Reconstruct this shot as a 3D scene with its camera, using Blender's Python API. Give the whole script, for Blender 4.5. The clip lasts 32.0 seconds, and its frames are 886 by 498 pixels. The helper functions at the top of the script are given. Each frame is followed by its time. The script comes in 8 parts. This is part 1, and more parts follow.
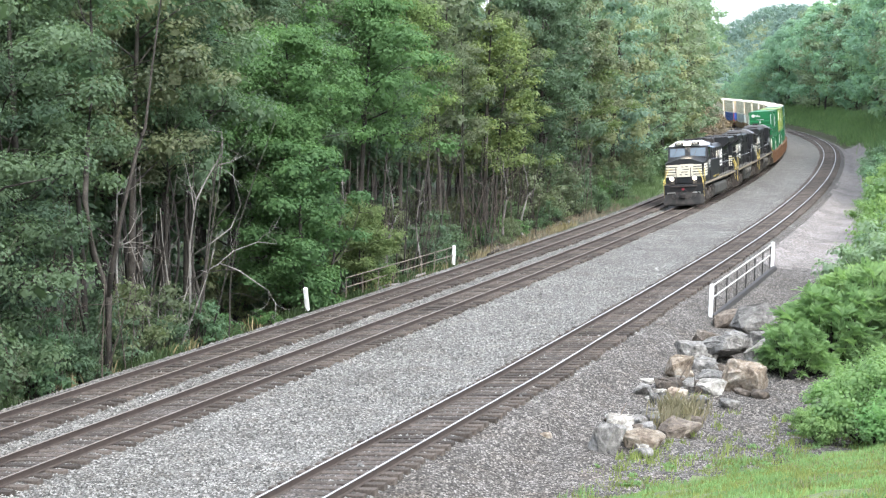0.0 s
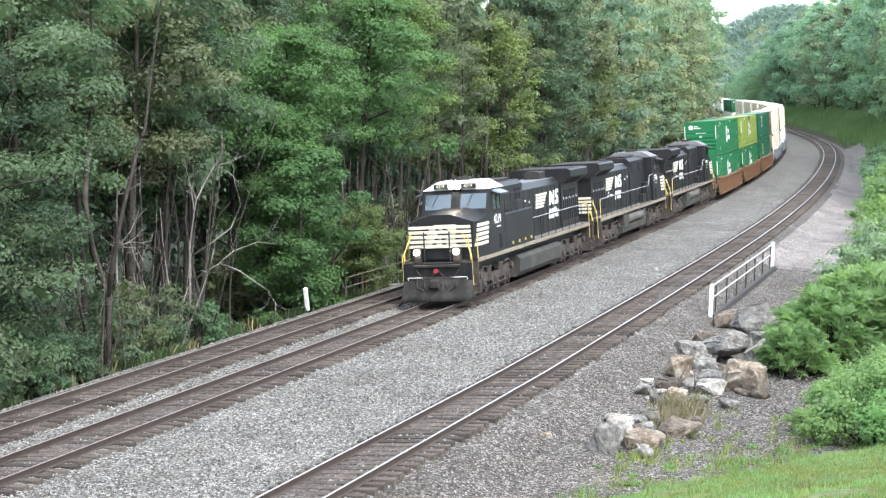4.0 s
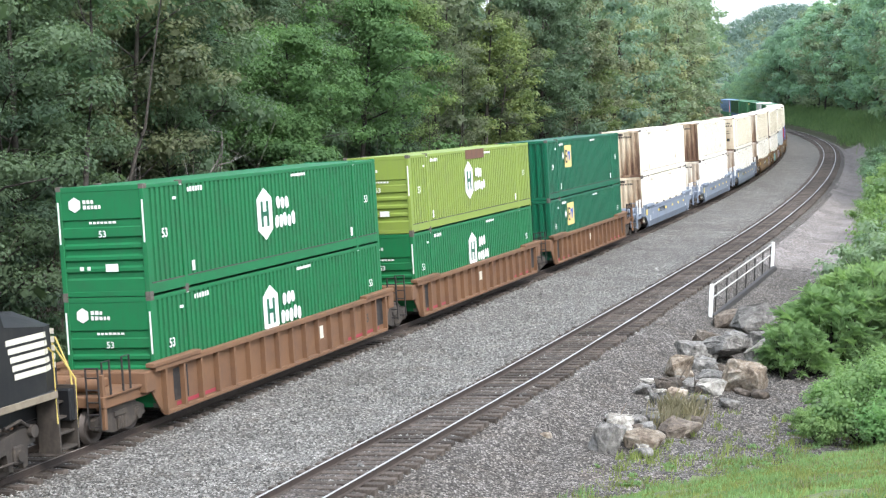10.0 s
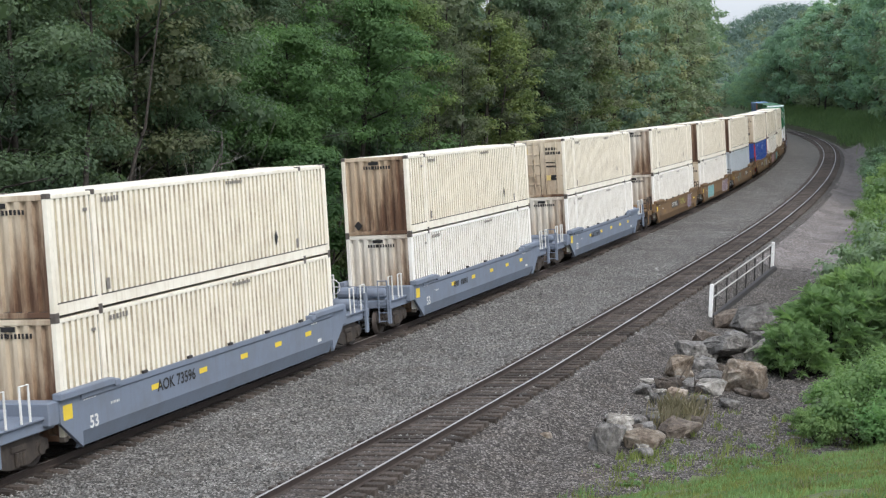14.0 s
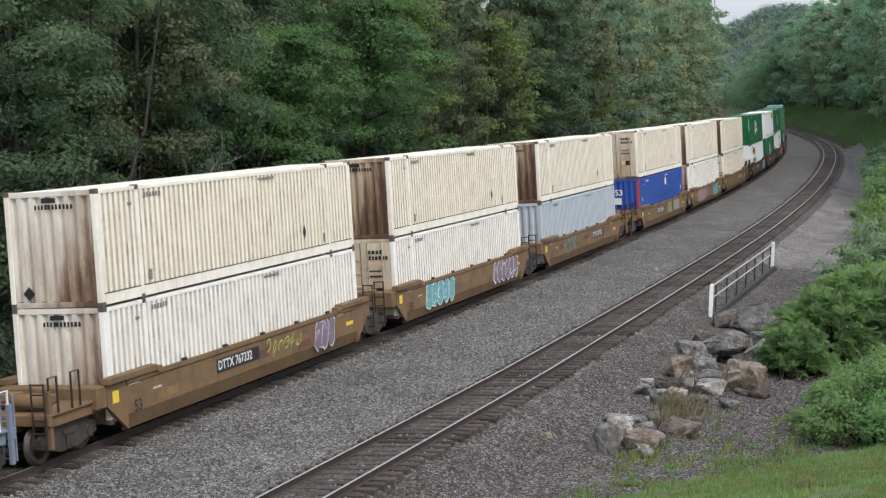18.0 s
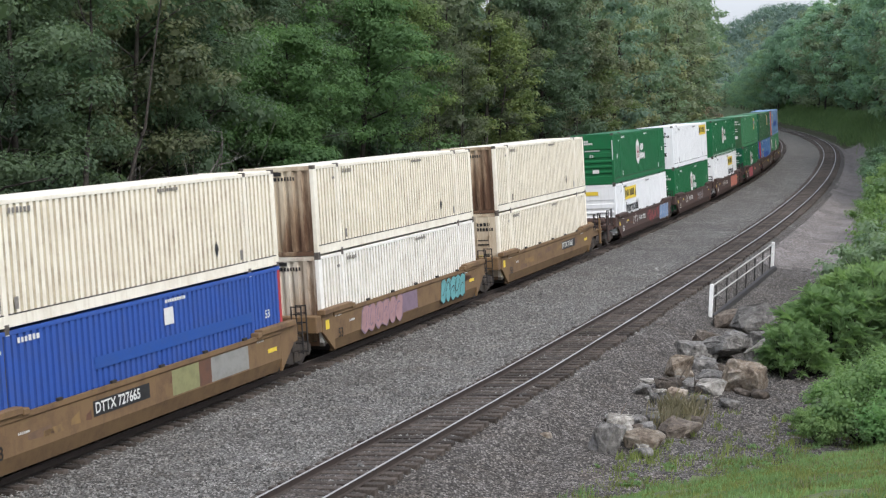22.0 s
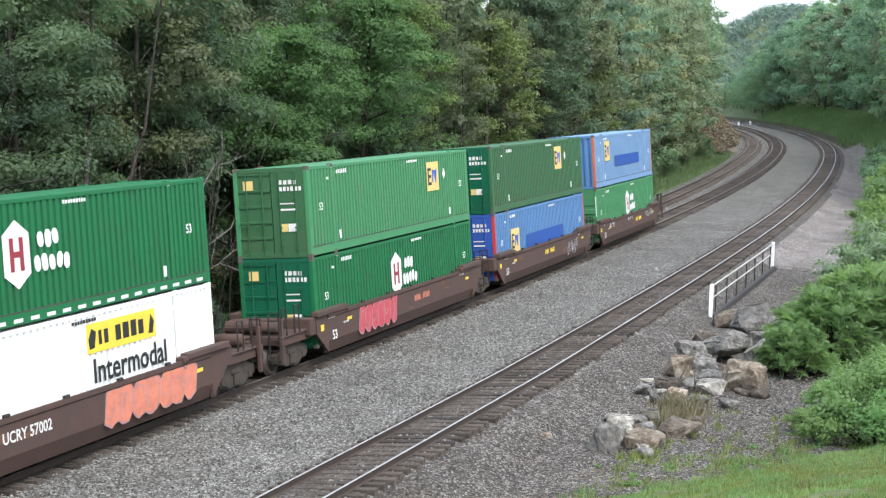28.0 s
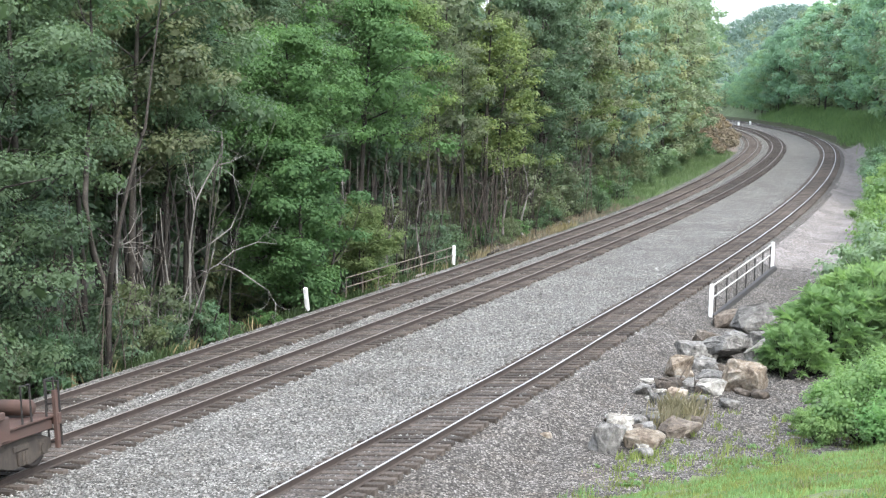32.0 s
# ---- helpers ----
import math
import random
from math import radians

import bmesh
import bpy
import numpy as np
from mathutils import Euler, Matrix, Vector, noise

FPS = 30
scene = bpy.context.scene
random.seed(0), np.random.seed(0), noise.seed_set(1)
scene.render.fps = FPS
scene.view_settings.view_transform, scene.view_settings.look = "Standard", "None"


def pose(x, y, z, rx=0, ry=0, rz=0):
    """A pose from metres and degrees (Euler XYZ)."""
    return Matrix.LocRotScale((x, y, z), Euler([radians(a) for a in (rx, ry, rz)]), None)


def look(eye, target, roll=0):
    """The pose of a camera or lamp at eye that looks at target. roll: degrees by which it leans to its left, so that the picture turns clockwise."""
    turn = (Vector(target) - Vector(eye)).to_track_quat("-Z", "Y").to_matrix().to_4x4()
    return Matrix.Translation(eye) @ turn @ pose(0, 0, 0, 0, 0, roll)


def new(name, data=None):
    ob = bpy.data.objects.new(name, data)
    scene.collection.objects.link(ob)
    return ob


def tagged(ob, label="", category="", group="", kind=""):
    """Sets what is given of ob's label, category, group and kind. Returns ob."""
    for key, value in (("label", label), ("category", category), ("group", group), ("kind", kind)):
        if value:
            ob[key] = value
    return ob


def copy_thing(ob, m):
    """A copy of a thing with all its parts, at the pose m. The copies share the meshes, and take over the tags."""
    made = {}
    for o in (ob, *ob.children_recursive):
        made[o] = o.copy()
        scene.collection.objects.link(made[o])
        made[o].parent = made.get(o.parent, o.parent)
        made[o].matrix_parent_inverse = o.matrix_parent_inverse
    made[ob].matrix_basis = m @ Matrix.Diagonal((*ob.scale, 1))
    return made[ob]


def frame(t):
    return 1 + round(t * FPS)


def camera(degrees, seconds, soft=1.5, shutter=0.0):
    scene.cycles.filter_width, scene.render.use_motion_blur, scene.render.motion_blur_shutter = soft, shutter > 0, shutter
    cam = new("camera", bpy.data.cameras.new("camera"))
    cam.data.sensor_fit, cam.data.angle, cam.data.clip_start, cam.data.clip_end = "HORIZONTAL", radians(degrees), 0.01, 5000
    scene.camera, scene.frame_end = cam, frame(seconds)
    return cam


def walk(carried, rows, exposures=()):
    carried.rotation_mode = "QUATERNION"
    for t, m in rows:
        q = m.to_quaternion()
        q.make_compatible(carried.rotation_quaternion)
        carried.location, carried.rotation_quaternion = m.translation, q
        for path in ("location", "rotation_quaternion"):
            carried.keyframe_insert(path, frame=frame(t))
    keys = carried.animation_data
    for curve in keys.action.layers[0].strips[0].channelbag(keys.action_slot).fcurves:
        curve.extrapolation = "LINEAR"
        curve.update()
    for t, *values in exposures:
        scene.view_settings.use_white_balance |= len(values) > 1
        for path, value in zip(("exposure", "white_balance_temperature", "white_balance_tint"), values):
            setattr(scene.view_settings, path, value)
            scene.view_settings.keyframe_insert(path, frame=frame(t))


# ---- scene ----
cam = camera(30.29, 32.0, soft=1.3, shutter=0.03)
EYE = Matrix.Translation((0, 0, 10.213)) @ Matrix.Rotation(radians(90 - 7.12), 4, "X") @ Matrix.Rotation(radians(0.93), 4, "Z")
EXPOSURE = [(0, 2.18, 6050, 8), (4, 2.15, 6050, 8), (6, 2.1, 6050, 8), (9, 2.03, 6050, 8), (11, 1.62, 6080, 9), (13, 1.28, 6100, 9), (14, 0.86, 6120, 10), (16, 0.72, 6150, 11), (19, 0.74, 6150, 11), (22, 0.86, 6150, 11), (25, 1.05, 6120, 9), (28, 1.5, 6100, 8), (29, 1.72, 6100, 8), (30, 1.8, 6100, 8), (31, 1.85, 6100, 8), (32, 2.08, 6080, 8)]
walk(cam, [(0, EYE), (32, EYE)], EXPOSURE)

# ---- light ----
SUN_HEIGHT, SUN_TURN = 52, 150
world = bpy.data.worlds.new("sky")
scene.world = world
world.use_nodes = True
sky = world.node_tree.nodes.new("ShaderNodeTexSky")
sky.sky_type, sky.sun_disc = "NISHITA", False
sky.sun_elevation, sky.sun_rotation = radians(SUN_HEIGHT), radians(SUN_TURN)
sky.dust_density = 4.0
veil = world.node_tree.nodes.new("ShaderNodeMix")  # thin even cloud before the sky
veil.data_type = "RGBA"
veil.inputs[0].default_value = 0.55
rise = world.node_tree.nodes.new("ShaderNodeSeparateXYZ")  # an overcast sky is brighter overhead
world.node_tree.links.new(world.node_tree.nodes.new("ShaderNodeTexCoord").outputs["Generated"], rise.inputs[0])
shade = world.node_tree.nodes.new("ShaderNodeMapRange")
shade.inputs["To Min"].default_value, shade.inputs["To Max"].default_value = 0.85, 1.25
world.node_tree.links.new(rise.outputs["Z"], shade.inputs["Value"])
cloud = world.node_tree.nodes.new("ShaderNodeVectorMath")
cloud.operation = "SCALE"
cloud.inputs[0].default_value = (5.2, 5.4, 5.7)
world.node_tree.links.new(shade.outputs[0], cloud.inputs["Scale"])
world.node_tree.links.new(cloud.outputs[0], veil.inputs[7])
world.node_tree.links.new(sky.outputs[0], veil.inputs[6])
world.node_tree.links.new(veil.outputs[2], world.node_tree.nodes["Background"].inputs[0])
world.node_tree.nodes["Background"].inputs[1].default_value = 0.15
sun = new("sun", bpy.data.lights.new("sun", "SUN"))
sun.data.energy, sun.data.angle, sun.data.color = 1.0, radians(16), (1.0, 0.97, 0.93)
sun.matrix_world = look((0, 0, 50), Vector((0, 0, 50)) - Vector((math.sin(radians(SUN_TURN)) * math.cos(radians(SUN_HEIGHT)), math.cos(radians(SUN_TURN)) * math.cos(radians(SUN_HEIGHT)), math.sin(radians(SUN_HEIGHT)))))

# ---- materials ----
def nodes(name):
    m = bpy.data.materials.new(name)
    m.use_nodes = True
    t = m.node_tree
    return m, t, t.nodes["Principled BSDF"]


def ramp(t, fac, stops):
    r = t.nodes.new("ShaderNodeValToRGB")
    while len(r.color_ramp.elements) < len(stops):
        r.color_ramp.elements.new(0.5)
    for el, (p, c) in zip(r.color_ramp.elements, stops):
        el.position, el.color = p, (*c, 1)
    t.links.new(fac, r.inputs[0])
    return r.outputs[0]


def noise_of(t, scale, detail=4, rough=0.6, stretch=None, source="Object"):
    co = t.nodes.new("ShaderNodeTexCoord").outputs[source]
    if stretch:
        mp = t.nodes.new("ShaderNodeMapping")
        mp.inputs["Scale"].default_value = stretch
        t.links.new(co, mp.inputs[0])
        co = mp.outputs[0]
    n = t.nodes.new("ShaderNodeTexNoise")
    n.inputs["Scale"].default_value, n.inputs["Detail"].default_value, n.inputs["Roughness"].default_value = scale, detail, rough
    t.links.new(co, n.inputs[0])
    return n.outputs[0]


def mix(t, fac, a, b, how="MIX"):
    m = t.nodes.new("ShaderNodeMix")
    m.data_type, m.blend_type = "RGBA", how
    for i, val in ((0, fac), (6, a), (7, b)):
        if isinstance(val, (int, float)):
            m.inputs[i].default_value = val
        elif isinstance(val, tuple):
            m.inputs[i].default_value = (*val, 1)
        else:
            t.links.new(val, m.inputs[i])
    return m.outputs[2]


def bump(t, b, height, strength=0.3, dist=0.02):
    n = t.nodes.new("ShaderNodeBump")
    n.inputs["Strength"].default_value, n.inputs["Distance"].default_value = strength, dist
    t.links.new(height, n.inputs["Height"])
    t.links.new(n.outputs[0], b.inputs["Normal"])


BASES = {}  # the colours of each paint, by name


def paint(name, base, dirt, rough=0.5, metal=0.0, scale=1.2, amount=0.45, streak=True, grain=0.15):
    """Painted metal: base colour, dirt in blotches and downward streaks, fine grain."""
    BASES[name] = (base, dirt)
    m, t, b = nodes(name)
    big = ramp(t, noise_of(t, scale, 6, 0.65), [(0.45, (0, 0, 0)), (0.75, (1, 1, 1))])
    c = mix(t, big, base, tuple(x * (1 - amount) + y * amount for x, y in zip(base, dirt)))
    if streak:
        st = ramp(t, noise_of(t, 3.0, 5, 0.7, (2.5, 2.5, 0.12)), [(0.52, (0, 0, 0)), (0.8, (1, 1, 1))])
        c = mix(t, st, c, tuple(x * 0.55 + y * 0.45 for x, y in zip(base, dirt)))
    c = mix(t, grain, c, mix(t, 1.0, c, ramp(t, noise_of(t, 40, 3), [(0.3, (0.5, 0.5, 0.5)), (0.7, (1, 1, 1))]), "MULTIPLY"))
    t.links.new(c, b.inputs["Base Color"])
    b.inputs["Roughness"].default_value, b.inputs["Metallic"].default_value = rough, metal
    b.inputs["Specular IOR Level"].default_value = 0.3
    bump(t, b, noise_of(t, 60, 3), 0.08, 0.01)
    return m


def ground_like(name, stops, scale, rough=0.95, fine=12, strength=0.5, dist=0.05, island=0.0, randomise=0.0):
    m, t, b = nodes(name)
    c = ramp(t, noise_of(t, scale, 8, 0.7), stops)
    f = ramp(t, noise_of(t, fine, 4, 0.7), [(0.3, (0.55, 0.55, 0.55)), (0.7, (1.2, 1.2, 1.2))])
    c = mix(t, 1.0, c, f, "MULTIPLY")
    if island:
        g = t.nodes.new("ShaderNodeNewGeometry").outputs["Random Per Island"]
        c = mix(t, 1.0, c, ramp(t, g, [(0, (1 - island,) * 3), (1, (1 + island,) * 3)]), "MULTIPLY")
    if randomise:
        g = t.nodes.new("ShaderNodeObjectInfo").outputs["Random"]
        c = mix(t, 1.0, c, ramp(t, g, [(0, (1 - randomise,) * 3), (1, (1 + randomise,) * 3)]), "MULTIPLY")
    t.links.new(c, b.inputs["Base Color"])
    b.inputs["Roughness"].default_value = rough
    b.inputs["Specular IOR Level"].default_value = 0.25
    bump(t, b, noise_of(t, fine, 6, 0.7), strength, dist)
    return m


def leafy(name, dark, light, odd, glow=0.35, big=0.25):
    """Leaves: colour varies from leaf to leaf, from tree to tree and in drifts; light passes through."""
    m, t, b = nodes(name)
    dark, light, odd = (tuple(0.78 * v + 0.22 * sum(q) / 3 for v in q) for q in (dark, light, odd))
    g = t.nodes.new("ShaderNodeNewGeometry").outputs["Random Per Island"]
    mean = tuple((a + e) / 2 for a, e in zip(dark, light))
    c = ramp(t, g, [(0.0, tuple((a + e) / 2 for a, e in zip(dark, mean))), (0.5, mean), (0.93, tuple((a + e) / 2 for a, e in zip(light, mean))), (1.0, tuple((a + 2 * e) / 3 for a, e in zip(odd, light)))])
    o = t.nodes.new("ShaderNodeObjectInfo").outputs["Random"]
    c = mix(t, 1.0, c, ramp(t, o, [(0, (0.8, 0.84, 0.82)), (0.4, (1, 1, 0.96)), (0.75, (1.14, 1.1, 0.94)), (1, (0.92, 1.08, 0.98))]), "MULTIPLY")
    drift = ramp(t, noise_of(t, big, 3, 0.6), [(0.3, (0.78, 0.8, 0.8)), (0.7, (1.2, 1.19, 1.06))])
    c = mix(t, 1.0, c, drift, "MULTIPLY")
    t.links.new(c, b.inputs["Base Color"])
    b.inputs["Roughness"].default_value = 0.7
    b.inputs["Specular IOR Level"].default_value = 0.2
    tr = t.nodes.new("ShaderNodeBsdfTranslucent")
    t.links.new(mix(t, 1.0, c, (1.1, 1.17, 0.78), "MULTIPLY"), tr.inputs[0])
    ms = t.nodes.new("ShaderNodeMixShader")
    ms.inputs[0].default_value = glow
    t.links.new(b.outputs[0], ms.inputs[1])
    t.links.new(tr.outputs[0], ms.inputs[2])
    t.links.new(ms.outputs[0], t.nodes["Material Output"].inputs[0])
    return m


def gravel_mat(name, stops, cell=16.0, drift=0.35, warm=(0.9, 0.82, 0.72)):
    """Crushed stone: each stone of the surface has its own grey and stands proud; drifts of dust and rust."""
    m, t, b = nodes(name)
    co = t.nodes.new("ShaderNodeTexCoord").outputs["Object"]
    v = t.nodes.new("ShaderNodeTexVoronoi")
    v.inputs["Scale"].default_value = cell
    t.links.new(co, v.inputs["Vector"])
    sep = t.nodes.new("ShaderNodeSeparateColor")
    t.links.new(v.outputs["Color"], sep.inputs[0])
    c = ramp(t, sep.outputs[0], stops)
    # shade between the stones, put into the colour: darker away from each centre
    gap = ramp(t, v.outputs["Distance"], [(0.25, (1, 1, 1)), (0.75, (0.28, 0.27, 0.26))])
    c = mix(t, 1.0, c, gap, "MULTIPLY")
    d = ramp(t, noise_of(t, drift, 6, 0.65), [(0.35, (0.72, 0.71, 0.7)), (0.65, (1.12, 1.12, 1.14))])
    c = mix(t, 1.0, c, d, "MULTIPLY")
    w = ramp(t, noise_of(t, 0.9, 5, 0.6), [(0.5, (0, 0, 0)), (0.8, (0.7, 0.7, 0.7))])
    c = mix(t, w, c, mix(t, 1.0, c, warm, "MULTIPLY"))
    t.links.new(c, b.inputs["Base Color"])
    b.inputs["Roughness"].default_value, b.inputs["Specular IOR Level"].default_value = 0.95, 0.2
    inv = t.nodes.new("ShaderNodeMath")
    inv.operation = "SUBTRACT"
    inv.inputs[0].default_value = 1.0
    t.links.new(v.outputs["Distance"], inv.inputs[1])
    bump(t, b, inv.outputs[0], 0.85, 0.045)
    return m


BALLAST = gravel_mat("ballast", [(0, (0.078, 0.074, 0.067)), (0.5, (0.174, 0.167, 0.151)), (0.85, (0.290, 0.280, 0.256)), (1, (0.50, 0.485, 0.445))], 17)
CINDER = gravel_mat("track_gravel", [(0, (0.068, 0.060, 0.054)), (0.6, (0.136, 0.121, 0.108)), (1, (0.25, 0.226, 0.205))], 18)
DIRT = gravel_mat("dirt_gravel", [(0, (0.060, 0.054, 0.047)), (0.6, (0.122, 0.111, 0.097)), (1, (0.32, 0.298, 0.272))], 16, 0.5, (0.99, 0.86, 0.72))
STONE = ground_like("loose_stone", [(0.3, (0.125, 0.122, 0.112)), (0.7, (0.198, 0.193, 0.177))], 0.5, fine=25, island=0.75)
DIRT_STONE = ground_like("dirt_stone", [(0.3, (0.110, 0.100, 0.088)), (0.7, (0.180, 0.165, 0.147))], 0.5, fine=25, island=0.75)
FOREST_FLOOR = ground_like("forest_floor", [(0.3, (0.035, 0.03, 0.018)), (0.5, (0.06, 0.06, 0.03)), (0.7, (0.06, 0.09, 0.03))], 1.2, fine=14)
TURF = ground_like("turf", [(0.3, (0.085, 0.10, 0.045)), (0.5, (0.12, 0.145, 0.06)), (0.62, (0.15, 0.17, 0.075)), (0.8, (0.16, 0.145, 0.095))], 1.8, fine=30)
WEEDY = ground_like("weedy_soil", [(0.3, (0.062, 0.072, 0.038)), (0.5, (0.085, 0.115, 0.05)), (0.62, (0.12, 0.15, 0.07)), (0.8, (0.15, 0.135, 0.085))], 0.8, fine=9)
RAIL_SIDE = paint("rusty_rail", (0.066, 0.050, 0.041), (0.03, 0.024, 0.02), 0.8, 0.2, 4, 0.6, False, 0.5)
RAIL_TOP = paint("worn_rail_head", (0.22, 0.19, 0.17), (0.12, 0.09, 0.075), 0.55, 0.4, 3, 0.4, False)
BRIGHT_TOP = paint("polished_rail_head", (0.42, 0.41, 0.40), (0.25, 0.22, 0.2), 0.5, 0.6, 3, 0.4, False)
TIE = ground_like("tie_wood", [(0.3, (0.046, 0.037, 0.030)), (0.55, (0.078, 0.064, 0.053)), (0.75, (0.125, 0.106, 0.091))], 3.0, fine=20, randomise=0.45, island=0.4)
BARK = ground_like("bark", [(0.3, (0.028, 0.024, 0.020)), (0.6, (0.066, 0.058, 0.049)), (0.8, (0.125, 0.114, 0.10))], 3.0, fine=20, randomise=0.35)
PALE_BARK = ground_like("pale_dead_wood", [(0.3, (0.13, 0.12, 0.105)), (0.7, (0.32, 0.30, 0.27))], 3.0, fine=20)
LEAF_A = leafy("leaves_mid", (0.076, 0.125, 0.078), (0.127, 0.205, 0.124), (0.182, 0.228, 0.126), 0.52)
LEAF_B = leafy("leaves_bright", (0.067, 0.146, 0.054), (0.114, 0.230, 0.081), (0.179, 0.258, 0.101), 0.52)
LEAF_C = leafy("leaves_bluish", (0.073, 0.121, 0.080), (0.119, 0.191, 0.123), (0.152, 0.207, 0.130), 0.52)
LEAF_D = leafy("leaves_brownish", (0.106, 0.132, 0.081), (0.164, 0.198, 0.119), (0.224, 0.198, 0.132), 0.52)
LEAF_S = leafy("leaves_sumac", (0.155, 0.265, 0.095), (0.225, 0.37, 0.135), (0.27, 0.39, 0.135), 0.5)
BLADE = leafy("grass_blades", (0.130, 0.170, 0.045), (0.21, 0.262, 0.072), (0.28, 0.26, 0.11), 0.35, 1.2)
VERGE = leafy("verge_blades", (0.125, 0.19, 0.085), (0.195, 0.28, 0.125), (0.24, 0.26, 0.135), 0.45, 0.3)
WEED = leafy("weed_blades", (0.05, 0.085, 0.03), (0.09, 0.135, 0.05), (0.16, 0.14, 0.07), 0.35, 0.8)
# FAR_ and HILL_ leaves: distance haze is put into their paler colours
FAR_A = leafy("hazed_crowns_green", (0.192, 0.290, 0.205), (0.240, 0.341, 0.234), (0.273, 0.343, 0.228), 0.58, 0.12)
FAR_B = leafy("hazed_crowns_bluish", (0.182, 0.285, 0.237), (0.227, 0.330, 0.270), (0.251, 0.335, 0.255), 0.58, 0.12)
FAR_C = leafy("hazed_crowns_olive", (0.213, 0.267, 0.185), (0.260, 0.309, 0.213), (0.291, 0.302, 0.218), 0.55, 0.12)
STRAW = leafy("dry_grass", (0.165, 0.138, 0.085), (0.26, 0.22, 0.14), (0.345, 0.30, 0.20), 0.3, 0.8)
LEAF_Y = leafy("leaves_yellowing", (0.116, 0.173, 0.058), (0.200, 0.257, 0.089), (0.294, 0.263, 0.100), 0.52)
FAR_D = leafy("hazed_crowns_browning", (0.198, 0.228, 0.152), (0.247, 0.270, 0.175), (0.287, 0.255, 0.172), 0.5, 0.12)
# bluest of all: the haze before the hill, mixed into the leaf colour
HILL_LEAF = leafy("hazed_crowns_on_the_hill", (0.125, 0.190, 0.225), (0.150, 0.218, 0.248), (0.162, 0.222, 0.236), 0.5, 0.03)
BRUSH = leafy("dead_brush", (0.17, 0.128, 0.102), (0.28, 0.22, 0.18), (0.36, 0.30, 0.25), 0.3, 0.4)
PALE_DIRT = gravel_mat("pale_dirt", [(0, (0.175, 0.155, 0.143)), (0.5, (0.285, 0.258, 0.240)), (1, (0.43, 0.40, 0.375))], 12, 0.3, (0.84, 0.76, 0.69))
ROCK = ground_like("boulder_stone", [(0.34, (0.075, 0.070, 0.062)), (0.46, (0.150, 0.142, 0.130)), (0.56, (0.215, 0.204, 0.186)), (0.7, (0.34, 0.325, 0.30))], 1.9, fine=7, strength=1.0, dist=0.08, randomise=0.3)
PALE_ROCK = ground_like("pale_split_stone", [(0.34, (0.12, 0.108, 0.09)), (0.46, (0.23, 0.215, 0.185)), (0.58, (0.36, 0.34, 0.30)), (0.7, (0.46, 0.44, 0.40))], 1.6, fine=7, strength=1.0, dist=0.08, randomise=0.25)
BROWN_ROCK = ground_like("brown_weathered_stone", [(0.34, (0.055, 0.044, 0.035)), (0.5, (0.115, 0.095, 0.076)), (0.7, (0.21, 0.18, 0.15))], 1.9, fine=7, strength=1.0, dist=0.08, randomise=0.25)
TAN_ROCK = ground_like("tan_stone", [(0.34, (0.088, 0.066, 0.048)), (0.46, (0.211, 0.167, 0.123)), (0.58, (0.317, 0.273, 0.216)), (0.7, (0.440, 0.414, 0.370))], 1.9, fine=7, strength=1.0, dist=0.08, randomise=0.25)
VINE = ground_like("vine_bark", [(0.3, (0.05, 0.04, 0.032)), (0.6, (0.10, 0.082, 0.066)), (0.8, (0.16, 0.135, 0.112))], 3.0, fine=20, randomise=0.3)
CLAY = ground_like("bare_clay_bank", [(0.3, (0.12, 0.098, 0.08)), (0.7, (0.22, 0.185, 0.155))], 0.8, fine=6)
FENCE_GREY = paint("weathered_railing_paint", (0.42, 0.41, 0.38), (0.16, 0.13, 0.1), 0.7, 0, 3, 0.6)
FENCE_BROWN = paint("weathered_brown_railing", (0.17, 0.14, 0.11), (0.07, 0.055, 0.045), 0.8, 0, 3, 0.6)
WHITE_POST = paint("white_post_paint", (0.8, 0.8, 0.78), (0.4, 0.36, 0.3), 0.6, 0, 3, 0.4)

# ---- helpers ----
def part(name, bm, material, parent=None, label="", smooth=False):
    """Links a bmesh as one mesh object, under a thing or part where one is given."""
    me = bpy.data.meshes.new(name)
    bm.to_mesh(me)
    bm.free()
    me.materials.append(material)
    if smooth:
        me.shade_smooth()
    ob = new(name, me)
    if parent:
        ob.parent = parent
    return tagged(ob, label)


def sheet(name, verts, faces, material, parent=None, label="", smooth=False):
    me = bpy.data.meshes.new(name)
    me.from_pydata([tuple(p) for p in verts], [], [tuple(f) for f in faces])
    for mt in material if isinstance(material, (list, tuple)) else [material]:
        me.materials.append(mt)
    if smooth:
        me.shade_smooth()
    ob = new(name, me)
    if parent:
        ob.parent = parent
    return tagged(ob, label)


def thing(name, label, category, group="", m=None, kind=""):
    ob = tagged(new(name), label, category, group, kind)
    if m is not None:
        ob.matrix_basis = m
    return ob


def box(bm, x0, x1, y0, y1, z0, z1, bevel=0.0):
    vs = [bm.verts.new((x, y, z)) for x in (x0, x1) for y in (y0, y1) for z in (z0, z1)]
    fs = [bm.faces.new([vs[i] for i in q]) for q in ((0, 1, 3, 2), (4, 6, 7, 5), (0, 4, 5, 1), (2, 3, 7, 6), (0, 2, 6, 4), (1, 5, 7, 3))]
    if bevel:
        bmesh.ops.bevel(bm, geom=list({e for f in fs for e in f.edges}), offset=bevel, segments=1, affect="EDGES")


